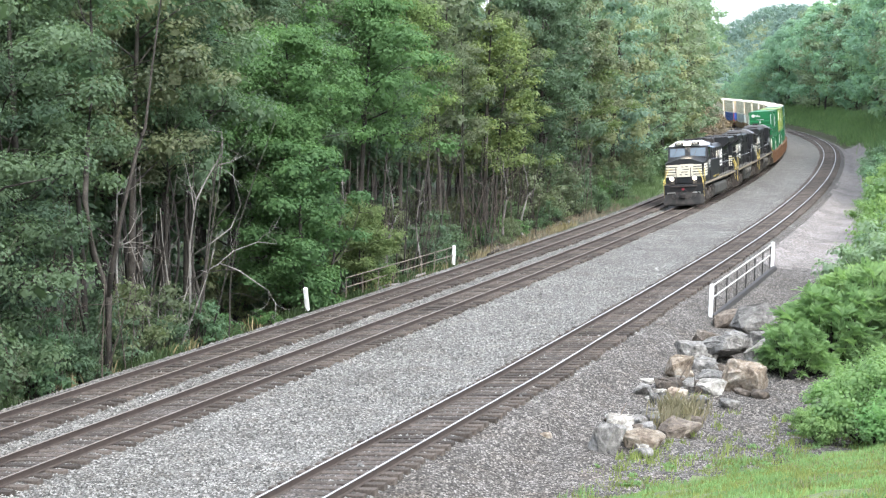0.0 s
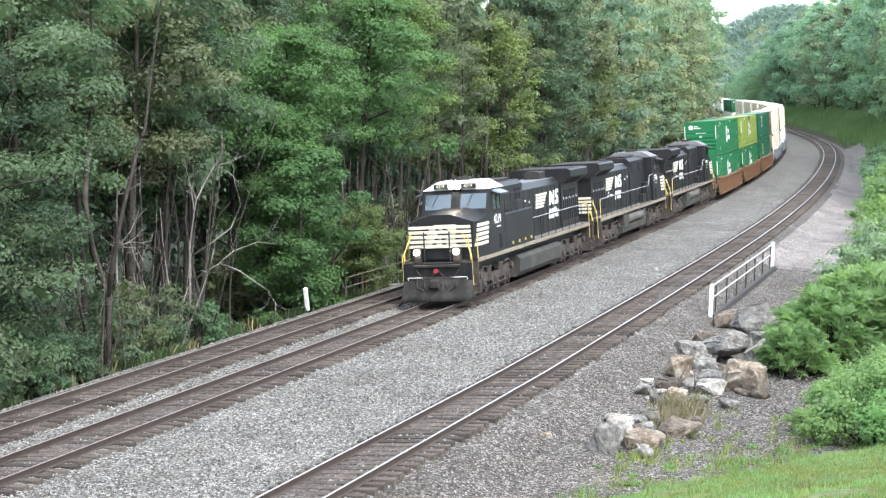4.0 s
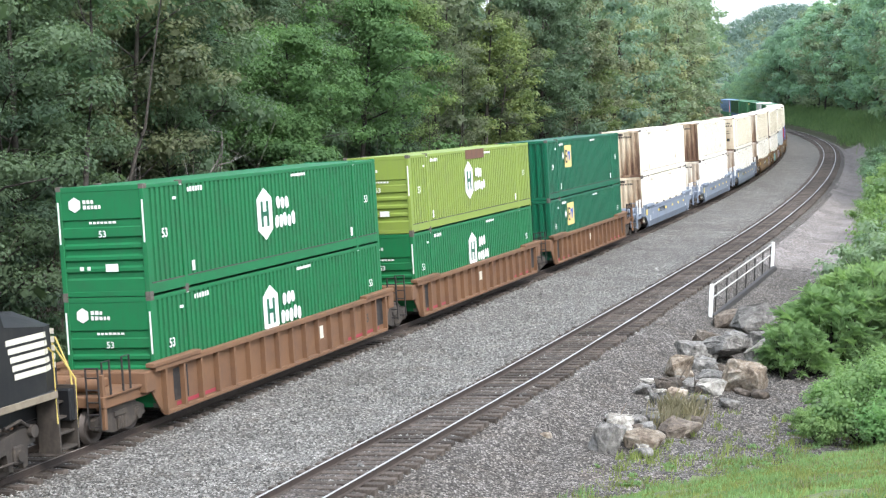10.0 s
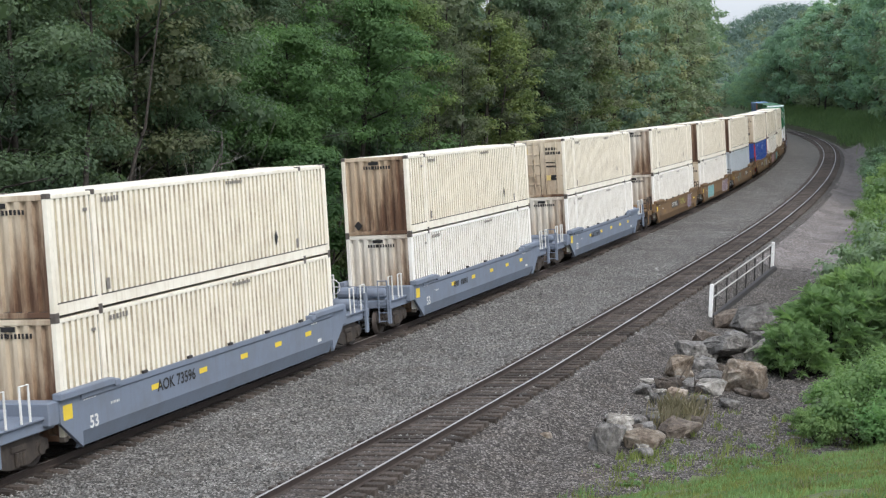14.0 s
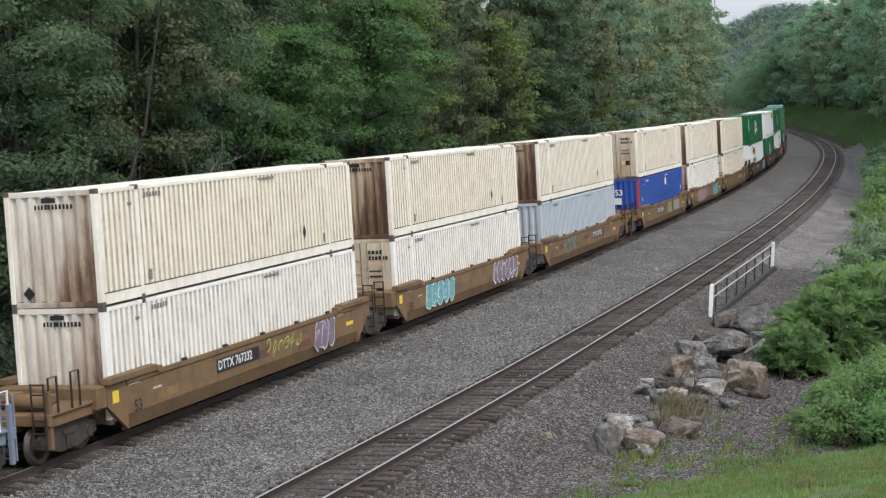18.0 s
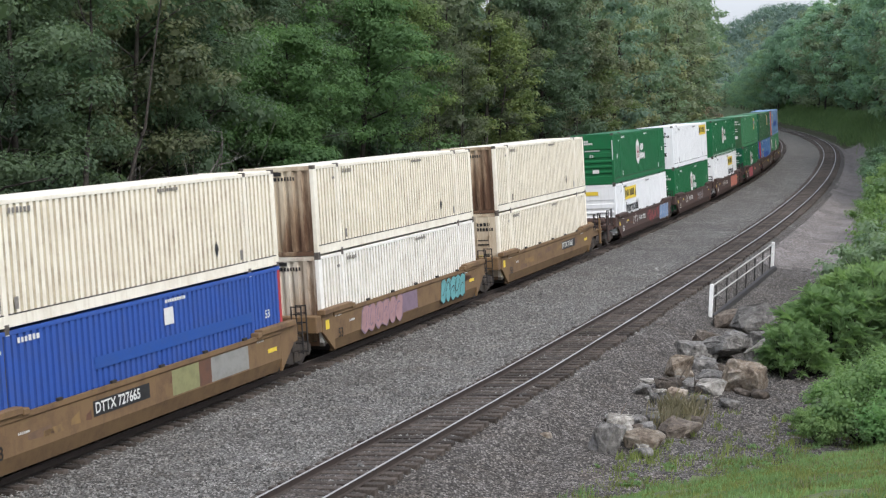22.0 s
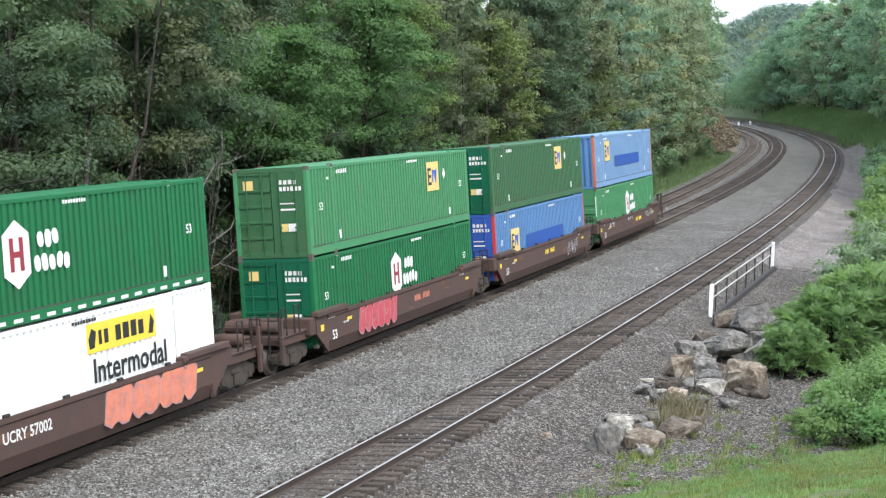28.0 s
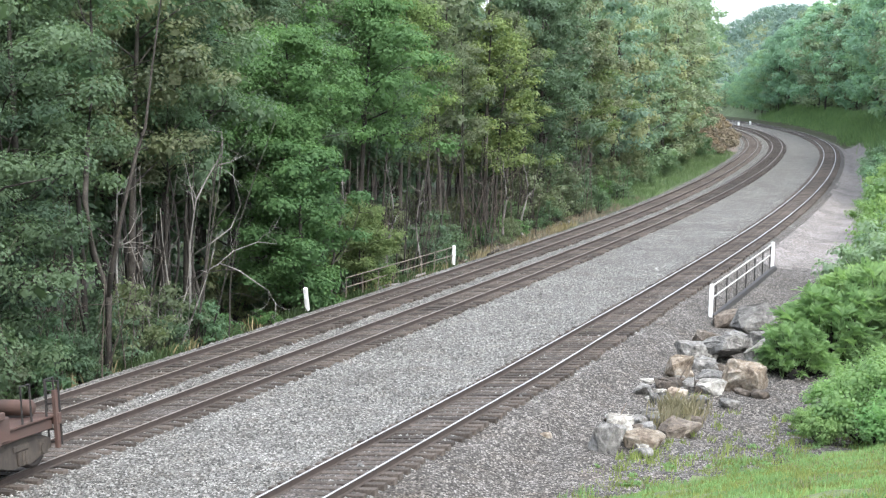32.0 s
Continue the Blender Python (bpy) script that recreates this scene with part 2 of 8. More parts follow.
def prism(bm, outline, y0, y1):
    """Extrudes an x-z outline from y0 to y1."""
    a = [bm.verts.new((x, y0, z)) for x, z in outline]
    b = [bm.verts.new((x, y1, z)) for x, z in outline]
    n = len(outline)
    bm.faces.new(a)
    bm.faces.new(b[::-1])
    for i in range(n):
        bm.faces.new((a[(i + 1) % n], a[i], b[i], b[(i + 1) % n]))


def section(bm, outline, x0, x1):
    """Extrudes a y-z outline from x0 to x1."""
    a = [bm.verts.new((x0, y, z)) for y, z in outline]
    b = [bm.verts.new((x1, y, z)) for y, z in outline]
    n = len(outline)
    bm.faces.new(a[::-1])
    bm.faces.new(b)
    for i in range(n):
        bm.faces.new((a[i], a[(i + 1) % n], b[(i + 1) % n], b[i]))


def tube(bm, points, radii, sides=6):
    """A tapered tube through the points."""
    rings = []
    for i, p in enumerate(points):
        p = Vector(p)
        d = (Vector(points[min(i + 1, len(points) - 1)]) - Vector(points[max(i - 1, 0)])).normalized()
        q = d.to_track_quat("Z", "Y")
        r = radii[i] if isinstance(radii, (list, tuple)) else radii
        rings.append([bm.verts.new(p + q @ Vector((r * math.cos(a), r * math.sin(a), 0))) for a in (2 * math.pi * k / sides for k in range(sides))])
    for a, b in zip(rings, rings[1:]):
        for k in range(sides):
            bm.faces.new((a[k], a[(k + 1) % sides], b[(k + 1) % sides], b[k]))
    bm.faces.new(rings[0][::-1])
    bm.faces.new(rings[-1])


def drum(bm, p, q, r, sides=16):
    tube(bm, [p, q], r, sides)


# ---- the line: one centreline, three tracks ----
BEND_AT = [0, 60, 100, 140, 180, 220, 260, 300, 350, 420]
BEND = [0.0004, 0.0003, 0.0005, 0.0007, 0.0006, 0.0007, 0.0009, 0.0010, 0.0011, 0.0013]
RISE_AT = [0, 60, 120, 180, 240, 320, 420]
RISE = [1.2054, 0.0, -1.3384, -2.645, -3.8695, -5.8979, -8.1758]
LEAN = radians(4.879)
S_MIN, S_MAX = -460, 760
_s = np.arange(0, S_MAX + 1, 1.0)
_k = np.interp(_s, BEND_AT, BEND)
_a = 1.219 + np.concatenate([[0], np.cumsum((_k[1:] + _k[:-1]) / 2)])
_m = (_a[1:] + _a[:-1]) / 2
_x = -24.7919 + np.concatenate([[0], np.cumsum(np.cos(_m))])
_y = -3.958 + np.concatenate([[0], np.cumsum(np.sin(_m))])
_z = np.interp(_s, RISE_AT, RISE)
_z = np.where(_s > 420, RISE[-1] - (_s - 420) * 0.0228, _z)
_z = np.convolve(np.pad(_z, 15, mode="edge"), np.ones(31) / 31, "valid")


def at(s):
    """x, y, z and heading of the middle track's centreline at s metres."""
    if s < 0:
        return _x[0] + math.cos(_a[0]) * s, _y[0] + math.sin(_a[0]) * s, _z[0] - 0.0055 * s, _a[0]
    return np.interp(s, _s, _x), np.interp(s, _s, _y), np.interp(s, _s, _z), np.interp(s, _s, _a)


def spot(s, d, h=0.0):
    """A place s metres along the line, d metres to its forest side, h metres over the rail level."""
    x, y, z, a = at(s)
    return Vector((x - math.sin(a) * d, y + math.cos(a) * d, z + h))


OFFSET_AT = [0, 60, 120, 200, 300]
OFFSETS = {"far": ([3.2107, 3.2693, 3.0431, 3.5243, 3.8442], -0.127), "middle": ([0] * 5, 0.0), "near": ([-7.0158, -7.7901, -7.6975, -7.4018, -7.2839], 0.235)}


def side(track, s):
    return float(np.interp(s, OFFSET_AT, OFFSETS[track][0]))


def bed(track, s, g=0.0, h=0.0):
    """A place on a track: g across from its centre, h over the rail tops, in the track's own lean."""
    return spot(s, side(track, s) + g * math.cos(LEAN) + h * math.sin(LEAN), OFFSETS[track][1] - g * math.sin(LEAN) + h * math.cos(LEAN))


def riding(s0, s1, track="middle"):
    """The pose of a body whose ends stand on the middle track at s0 and s1: x along the line, y to the forest, z up."""
    p, q = bed(track, s0), bed(track, s1)
    u = (q - p).normalized()
    n = Vector((0, 0, 1)).cross(u).normalized()
    up = u.cross(n)
    n2, u2 = n * math.cos(LEAN) - up * math.sin(LEAN), up * math.cos(LEAN) + n * math.sin(LEAN)
    m = Matrix((u, n2, u2)).transposed().to_4x4()
    m.translation = (p + q) / 2
    return m


def steps(*pieces):
    out = []
    for a, b, st in pieces:
        out += list(np.arange(a, b, st))
    return out


def hillside(s, d):
    """Height of the land over the rail level."""
    far, near = side("far", s), side("near", s)
    xs = [-400, -60, near - 4.6, near - 3.0, near - 2.0, near - 1.35, near - 1.2, near - 0.9, near + 0.9, near + 1.2, near + 1.35, (near - 1.5) / 2, -1.35, -1.2, -0.9, 0.9, 1.2, 1.35, far - 0.9, far + 0.9, far + 1.4, far + 1.9, far + 3.6, far + 6, far + 11, 60, 400]
    zs = [-0.5, -0.5, -0.5, -0.4, -0.02, 0.025, 0.065, 0.115, -0.04, -0.10, -0.11, -0.15, -0.165, -0.14, -0.12, -0.274, -0.33, -0.335, -0.25, -0.40, -0.47, -0.5, -1.25, -1.7, -2.4, -3.2, -3.2]
    z = float(np.interp(d, xs, zs))
    # the cut slope behind the near track, farther along the line
    if d < near - 4:
        w = min(max((s - 115) / 70, 0), 1)
        z += w * min((near - 4 - d) * 0.62, 9)
        # the grassy bank on which the viewer stands
        a = (s - 48) * -0.525 + (d + 13.3) * -0.851
        b = (near - 4.4 - d) * 2.55
        z += max(0, min(0.3 * min(a, b), 9.0))
    # an undercut face of dark earth below the grass, where the line bends away
    if d < near - 3.2:
        z += min(max((s - 270) / 30, 0), 1) * min((near - 3.2 - d) * 2.2, 1.3)
    # a level verge on the forest side, farther along
    if d > far + 1.9:
        z += min(max((s - 100) / 50, 0), 1) * max(0.0, -0.7 - z)
    if d > far + 2.8:
        w = min(max((s - 238) / 14, 0), 1) * min(max((345 - s) / 20, 0), 1)
        z += w * min((d - far - 2.8) * 0.7, 4.0)
    if d > far + 5:
        w = min(max((s - 190) / 60, 0), 1)
        z += w * min((d - far - 5) * 0.35, 12)
    return z


# ---- ground: one sheet out to the horizon ----
def build_ground():
    ss = steps((-450, -20, 40), (-20, 30, 5), (30, 110, 1.0), (110, 220, 3), (220, 400, 8), (400, 761, 40))
    ds = [-900, -400, -200, -100, -60, -45, -35] + steps((-30, -12.4, 0.9), (-12.4, 7.0, 0.35), (7.0, 14, 1.0), (14, 40, 4)) + [45, 60, 90, 150, 300, 900]
    verts, faces, kinds = [], [], []
    for s in ss:
        for d in ds:
            p = spot(s, d * (0.35 if s > 420 and d > 60 else 1), hillside(s, d))
            j = 0.05 if -13 < d < 8 else 0.25
            p.z += j * noise.noise(p * 0.7) + (0.025 * noise.noise(p * 3.1) if abs(d) < 14 else 0)
            verts.append(p)
    n = len(ds)
    for i in range(len(ss) - 1):
        for j in range(n - 1):
            faces.append((i * n + j, i * n + j + 1, (i + 1) * n + j + 1, (i + 1) * n + j))
            s, d = (ss[i] + ss[i + 1]) / 2, (ds[j] + ds[j + 1]) / 2
            w = 0.5 * noise.noise(Vector((s * 0.3, d * 0.3, 0)))
            far, near = side("far", s), side("near", s)
            a = (s - 48) * -0.525 + (d + 13.3) * -0.851
            if d > far + 2.2 + w:
                k = 5 if 245 < s < 330 and d < far + 12 else 7 if s > 138 + 20 * w and d < far + 5.5 + 3 * w + 3 * min(max((s - 150) / 40, 0), 1) else 3
            elif -0.95 + 0.4 * w < d < 1.2 or abs(d - far) < 1.2 or near - 0.9 + 0.3 * w < d < near + 1.0:
                k = 1
            elif s > 275 and d < near - 3.1:
                k = 3 if d > near - 3.9 else 7
            elif d < near - 6.5 - w and (a > w or s > 100):
                k = 4 if a > w else 7 if s > 170 else 3
            elif d < near - 1.9 + 0.4 * w and s > 98 + 8 * w:
                k = 6
            elif d < near - 1.3 + 0.5 * w:
                k = 2
            else:
                k = 0
            kinds.append(k)
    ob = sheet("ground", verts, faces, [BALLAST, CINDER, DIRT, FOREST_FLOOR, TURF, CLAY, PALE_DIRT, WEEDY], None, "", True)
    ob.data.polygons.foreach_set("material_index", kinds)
    tagged(ob, "railway cutting of grey ballast, dirt and grassy banks", "ground", "", "structure")


build_ground()

RAIL_OUTLINE = [(-0.07, -0.18), (0.07, -0.18), (0.07, -0.165), (0.012, -0.145), (0.012, -0.045), (0.036, -0.035), (0.036, -0.004), (0.026, 0.0), (-0.026, 0.0), (-0.036, -0.004), (-0.036, -0.035), (-0.012, -0.045), (-0.012, -0.145), (-0.07, -0.165)]


def build_track(track, label):
    t = thing(f"railway_track", label, "railway track", "railway tracks", None, "structure")
    ss = steps((S_MIN, 0, 20), (0, 140, 2), (140, 420, 4), (420, S_MAX, 10))
    for g in (0.7525, -0.7525):
        verts, faces, tops = [], [], []
        n = len(RAIL_OUTLINE)
        for s in ss:
            verts += [bed(track, s, g + y, z) for y, z in RAIL_OUTLINE]
        for i in range(len(ss) - 1):
            for j in range(n):
                faces.append((i * n + j, i * n + (j + 1) % n, (i + 1) * n + (j + 1) % n, (i + 1) * n + j))
                tops.append(1 if j in (6, 7, 8) else 0)
        ob = sheet("rail", verts, faces, [RAIL_SIDE, BRIGHT_TOP if track == "near" else RAIL_TOP], t, "rusty steel rail with a worn bright head")
        ob.data.polygons.foreach_set("material_index", tops)
    # sleepers: the nearest are single pieces, the rest one mesh
    rng = random.Random(track)
    bm = bmesh.new()
    box(bm, -0.115, 0.115, -1.3, 1.3, -0.32, -0.165, 0.012)
    first = part("tie", bm, TIE, t)
    first.matrix_basis = tie_pose(track, 30.0, rng)
    for i in range(1, 220):
        o = first.copy()
        scene.collection.objects.link(o)
        o.matrix_basis = tie_pose(track, 30.0 + i * 0.52, rng)
    bm = bmesh.new()
    for s in steps((-60, 29.5, 0.52), (30 + 220 * 0.52, 420, 0.52)):
        k = len(bm.verts)
        box(bm, -0.115, 0.115, -1.3, 1.3, -0.32, -0.165)
        bm.verts.ensure_lookup_table()
        bmesh.ops.transform(bm, matrix=tie_pose(track, s, rng), verts=bm.verts[k:])
    tagged(part("ties", bm, TIE, t), "", "", "", "stuff")


def tie_pose(track, s, rng):
    a = at(s)[3]
    return Matrix.Translation(bed(track, s, rng.uniform(-0.06, 0.06), rng.uniform(-0.01, 0.012))) @ Matrix.Rotation(a + rng.uniform(-0.02, 0.02), 4, "Z") @ Matrix.Rotation(-LEAN, 4, "X")


build_track("far", "railway track of brown rails on weathered wooden ties beside the forest")
build_track("middle", "railway track of brown rails on weathered wooden ties in grey ballast")
build_track("near", "railway track with bright worn rails on weathered wooden ties")

# ---- trees ----
def quads(name, v, material, parent, label=""):
    me = bpy.data.meshes.new(name)
    n = len(v) // 4
    me.vertices.add(len(v))
    me.vertices.foreach_set("co", np.asarray(v, dtype=np.float32).ravel())
    me.loops.add(n * 4)
    me.loops.foreach_set("vertex_index", np.arange(n * 4, dtype=np.int32))
    me.polygons.add(n)
    me.polygons.foreach_set("loop_start", np.arange(0, n * 4, 4, dtype=np.int32))
    me.update(calc_edges=True)
    me.materials.append(material)
    ob = new(name, me)
    if parent:
        ob.parent = parent
    return tagged(ob, label)


def foliage(rng, centres, radii, per, size, flat=0.62):
    """Sprays of leaves: a ragged inner mass of broad leaves, and a skin of small ones that look outwards and up."""
    centres, radii = np.asarray(centres, float), np.asarray(radii, float)
    out = []
    for count, reach, wide, lift, loose in ((14 if per > 50 else 7, (0.0, 0.55), None, 0.3, 0.9), (per, (0.6, 1.15), size, 0.6, 0.32)):
        c, r = np.repeat(centres, count, axis=0), np.repeat(radii, count)
        n = len(c)
        v = rng.normal(size=(n, 3))
        v /= np.linalg.norm(v, axis=1)[:, None]
        if wide:
            v[:, 2] = np.where((v[:, 2] < -0.2) & (rng.uniform(size=n) < 0.6), -v[:, 2], v[:, 2])
        p = c + v * (r * rng.uniform(*reach, n))[:, None] * np.array([1, 1, flat])
        nrm = v + rng.normal(size=(n, 3)) * loose + np.array([0, 0, lift])
        nrm /= np.linalg.norm(nrm, axis=1)[:, None]
        tg = np.cross(nrm, rng.normal(size=(n, 3)))
        tg /= np.linalg.norm(tg, axis=1)[:, None] + 1e-9
        bt = np.cross(nrm, tg)
        ln = ((wide or (0.48 if per > 50 else 0.7) * r) * rng.uniform(0.65, 1.35, n))[:, None]
        wd = ln * rng.uniform(0.55, 0.85, n)[:, None]
        droop = np.array([0, 0, 0.16]) * ln
        out.append(np.stack([p - tg * ln / 2, p + bt * wd / 2, p + tg * ln / 2 - droop, p - bt * wd / 2], 1).reshape(-1, 3))
    return np.concatenate(out)


def tree(seed, height, base, spread, leafmat, label, limbs=20, per=230, size=0.145, girth=0.16, sides=7, lean=0.03, bark=None, clump=1.0, narrow=0.0):
    """A forest tree: a bent tapered trunk with rising limbs, and sprays of leaves along the limbs."""
    rng = np.random.default_rng(seed)
    t = thing("tree", label, "tree", "forest trees")
    bm = bmesh.new()
    bend = rng.uniform(-lean, lean, 2) * height
    trunk = [Vector((bend[0] * k * k + 0.12 * math.sin(3 * k + seed), bend[1] * k * k + 0.12 * math.cos(2.3 * k + seed), -0.4 + (height * 0.93 + 0.4) * k)) for k in np.linspace(0, 1, 9)]
    tube(bm, trunk, [girth * (1.25 - 1.15 * k) + 0.015 for k in np.linspace(0, 1, 9)], sides)
    centres, radii = [], []
    for i in range(limbs):
        u = (i + rng.uniform(0, 1)) / limbs
        k = base / height + (0.96 - base / height) * u
        j = min(int(k * 8), 7)
        p = trunk[j].lerp(trunk[j + 1], k * 8 - j)
        ang = i * 2.4 + rng.uniform(-0.5, 0.5)
        reach = spread * (0.42 + 0.68 * math.sin(math.pi * min(u * 0.8 + 0.2, 1)) - narrow * u) * rng.uniform(0.7, 1.15)
        tip = p + Vector((math.cos(ang) * reach, math.sin(ang) * reach, reach * rng.uniform(0.05, 0.6)))
        mid = p.lerp(tip, 0.5) + Vector((0, 0, reach * 0.12))
        tube(bm, [p, mid, tip], [girth * 0.38 * (1.1 - u * 0.7), girth * 0.22 * (1.1 - u * 0.7), 0.012], 4)
        for w in (0.42, 0.75, 1.02):
            centres.append(p.lerp(tip, w) + Vector(rng.normal(size=3)) * reach * 0.13)
            radii.append(clump * rng.uniform(0.7, 1.25) * (1.1 - 0.25 * w))
    part("trunk", bm, bark or BARK, t, "", True)
    quads("crown", foliage(rng, [tuple(c) for c in centres], radii, per, size), leafmat, t, "leafy crown with gaps between the sprays")
    return t


def plant(ob, s, d, rng, scale=1.0, sink=0.0):
    p = spot(s, d, hillside(s, d) - sink)
    k = scale * rng.uniform(0.85, 1.15)
    o = copy_thing(ob, Matrix.Translation(p) @ Matrix.Rotation(rng.uniform(0, 6.28), 4, "Z"))
    o.scale = (k, k, k * rng.uniform(0.92, 1.1))
    return o


def discard(ob):
    for o in (*ob.children_recursive, ob):
        bpy.data.objects.remove(o)


def shrub(seed, height, radius, leafmat, label, clumps=26, per=60, size=0.2, name="shrub"):
    """A bush: stems fanning from the ground and an uneven dome of leaf clumps."""
    rng = np.random.default_rng(seed)
    t = thing(name, label, "bush", "bushes along the line")
    bm = bmesh.new()
    centres, radii = [], []
    for i in range(clumps):
        a, u = rng.uniform(0, 6.28), rng.uniform(0, 1) ** 0.6
        z = height * (0.12 + 0.8 * rng.uniform(0, 1) * (1 - 0.55 * u * u))
        centres.append((math.cos(a) * radius * u, math.sin(a) * radius * u, z))
        radii.append(radius * rng.uniform(0.22, 0.4))
        if i % 2 == 0:
            c = centres[-1]
            tube(bm, [(c[0] * 0.1, c[1] * 0.1, -0.15), (c[0] * 0.5, c[1] * 0.5, z * 0.55), c], [0.035, 0.025, 0.008], 4)
    tagged(part("branchwork", bm, BARK, t, "", True), "", "", "", "stuff")
    quads("foliage", foliage(rng, centres, radii, per, size, 0.7), leafmat, t, "dense leaves")
    return t


def sumac(seed, height, radius, fronds, label):
    """A bush of feathered leaves: rosettes of arching fronds at the heads of upright stems."""
    rng = np.random.default_rng(seed)
    t = thing("sumac_bush", label, "bush", "bushes along the line")
    bm = bmesh.new()
    out, hearts = [], []
    for i in range(fronds // 9):
        a, el = rng.uniform(0, 6.28), math.asin(rng.uniform(0.05, 1.0))
        k = rng.uniform(0.72, 1.04)
        head = np.array([math.cos(a) * math.cos(el) * radius * k, math.sin(a) * math.cos(el) * radius * k, 0.15 + (height - 0.3) * math.sin(el) * k])
        tube(bm, [(head[0] * 0.4, head[1] * 0.4, -0.2), (head[0] * 0.8, head[1] * 0.8, head[2] * 0.6), tuple(head)], [0.035, 0.024, 0.01], 4)
        hearts.append(tuple(head * np.array([0.8, 0.8, 0.78])))
        axis = np.array([math.cos(a) * math.cos(el), math.sin(a) * math.cos(el), 0.5 + math.sin(el)])
        for f in range(9):
            fwd = axis / np.linalg.norm(axis) + rng.normal(size=3) * 0.62
            fwd /= np.linalg.norm(fwd)
            sidev = np.cross(fwd, np.array([0, 0, 1.0]) + rng.normal(size=3) * 0.35)
            sidev /= np.linalg.norm(sidev)
            up = np.cross(sidev, fwd)
            ln = rng.uniform(0.4, 0.75)
            for k in range(10):
                q = (k + 1) / 10.5
                p = head + fwd * ln * q + np.array([0, 0, -0.32 * ln * q * q])
                for sg in (-1, 1):
                    tip = p + sidev * sg * 0.18 * (1.1 - 0.9 * abs(q - 0.4)) + fwd * 0.07 - up * 0.03
                    mid = (p + tip) / 2
                    out += [p, mid + fwd * 0.033 + up * 0.008, tip, mid - fwd * 0.033 + up * 0.008]
    tagged(part("branchwork", bm, BARK, t, "", True), "", "", "", "stuff")
    quads("frond_mass", np.concatenate([np.array(out), foliage(rng, hearts, [0.5] * len(hearts), 12, 0.16)]), LEAF_S, t, "long feathered leaves")
    return t


def limb(bm, rng, p, d, length, r, depth):
    """A crooked tapering branch that forks."""
    pts, q, v = [Vector(p)], Vector(p), Vector(d).normalized()
    for _ in range(5):
        v = (v + Vector(rng.normal(size=3)) * 0.28 + Vector((0, 0, 0.06))).normalized()
        q = q + v * length / 5
        pts.append(q)
    tube(bm, pts, [r * (1 - 0.16 * k) for k in range(6)], 5)
    if depth:
        for _ in range(2 + depth):
            k = int(rng.integers(1, 5))
            w = (pts[k + 1] - pts[k]).normalized()
            limb(bm, rng, pts[k], w + Vector(rng.normal(size=3)) * 0.75, length * rng.uniform(0.3, 0.6), r * 0.5, depth - 1)


def bare_tree(seed, height, label, material, lean=(0, 0), limbs=6):
    """A dead tree: a crooked trunk and forking bare branches."""
    rng = np.random.default_rng(seed)
    t = thing("dead_tree", label, "dead tree", "dead trees at the forest edge")
    bm = bmesh.new()
    pts = [Vector((lean[0] * k * height + 0.28 * math.sin(7 * k + seed), lean[1] * k * height + 0.2 * math.cos(5 * k + seed), -0.4 + (height + 0.4) * k)) for k in np.linspace(0, 1, 9)]
    tube(bm, pts, [0.065 * (1.05 - k) + 0.012 for k in np.linspace(0, 1, 9)], 6)
    part("trunk", bm, material, t, "", True)
    for i in range(limbs):
        bm = bmesh.new()
        p = pts[int(rng.integers(3, 8))]
        a = rng.uniform(0, 6.28)
        limb(bm, rng, p, (math.cos(a), math.sin(a), rng.uniform(-0.1, 0.9)), height * rng.uniform(0.1, 0.3), 0.026, 1)
        part("branch", bm, material, t, "", True)
    return t


def stem_tree(s, d, stems, label, material, leafmat=None, name="tree", seed=0, twigs=2):
    """A tree whose stems run through given points (metres across, up); a crown where it has leaves."""
    rng = np.random.default_rng(seed)
    t = thing(name, label, "tree" if leafmat else "dead tree", "", Matrix.Translation(spot(s, d, hillside(s, d))))
    centres = []
    for i, (r, pts) in enumerate(stems):
        bm = bmesh.new()
        line = [Vector((x, 0.35 * math.sin(1.7 * k + i), z - (0.4 if z == 0 else 0))) for k, (x, z) in enumerate(pts)]
        n = len(line)
        tube(bm, line, [r * (1 - 0.75 * k / (n - 1)) for k in range(n)], 7)
        for _ in range(twigs):
            k = int(rng.integers(n // 2, n))
            limb(bm, rng, line[k], Vector(rng.normal(size=3)) + (line[k] - line[k - 1]).normalized(), rng.uniform(0.5, 1.6), r * 0.3, 1)
        part("trunk" if i == 0 or leafmat else "branch", bm, material, t, "", True)
        centres += [tuple(p + Vector(rng.normal(size=3)) * 1.1) for p in line for _ in range(6) if p.z > 10.5]
    if leafmat:
        quads("crown", foliage(rng, centres, [0.9] * len(centres), 120, 0.17), leafmat, t, "leafy crown with gaps between the clumps")
    return t


def woods(name, label, plants):
    """Trees that nobody could count, as one mesh of crowns and one of trunks."""
    leaf, tv, tf = {}, [], []
    for kind, m in plants:
        for o in kind.children:
            v = np.empty(len(o.data.vertices) * 3, dtype=np.float32)
            o.data.vertices.foreach_get("co", v)
            v = v.reshape(-1, 3) @ np.array(m.to_3x3()).T + np.array(m.translation)
            if o.name.startswith("trunk"):
                n = sum(len(q) for q in tv)
                tv.append(v)
                tf += [[i + n for i in pl.vertices] for pl in o.data.polygons]
            else:
                leaf.setdefault(o.data.materials[0].name, []).append(v)
    t = tagged(new(name), label, "trees", "", "stuff")
    for key, vs in leaf.items():
        tagged(quads("crowns", np.concatenate(vs), bpy.data.materials[key], t), "", "", "", "stuff")
    tagged(sheet("trunks", np.concatenate(tv), tf, BARK, t), "", "", "", "stuff")


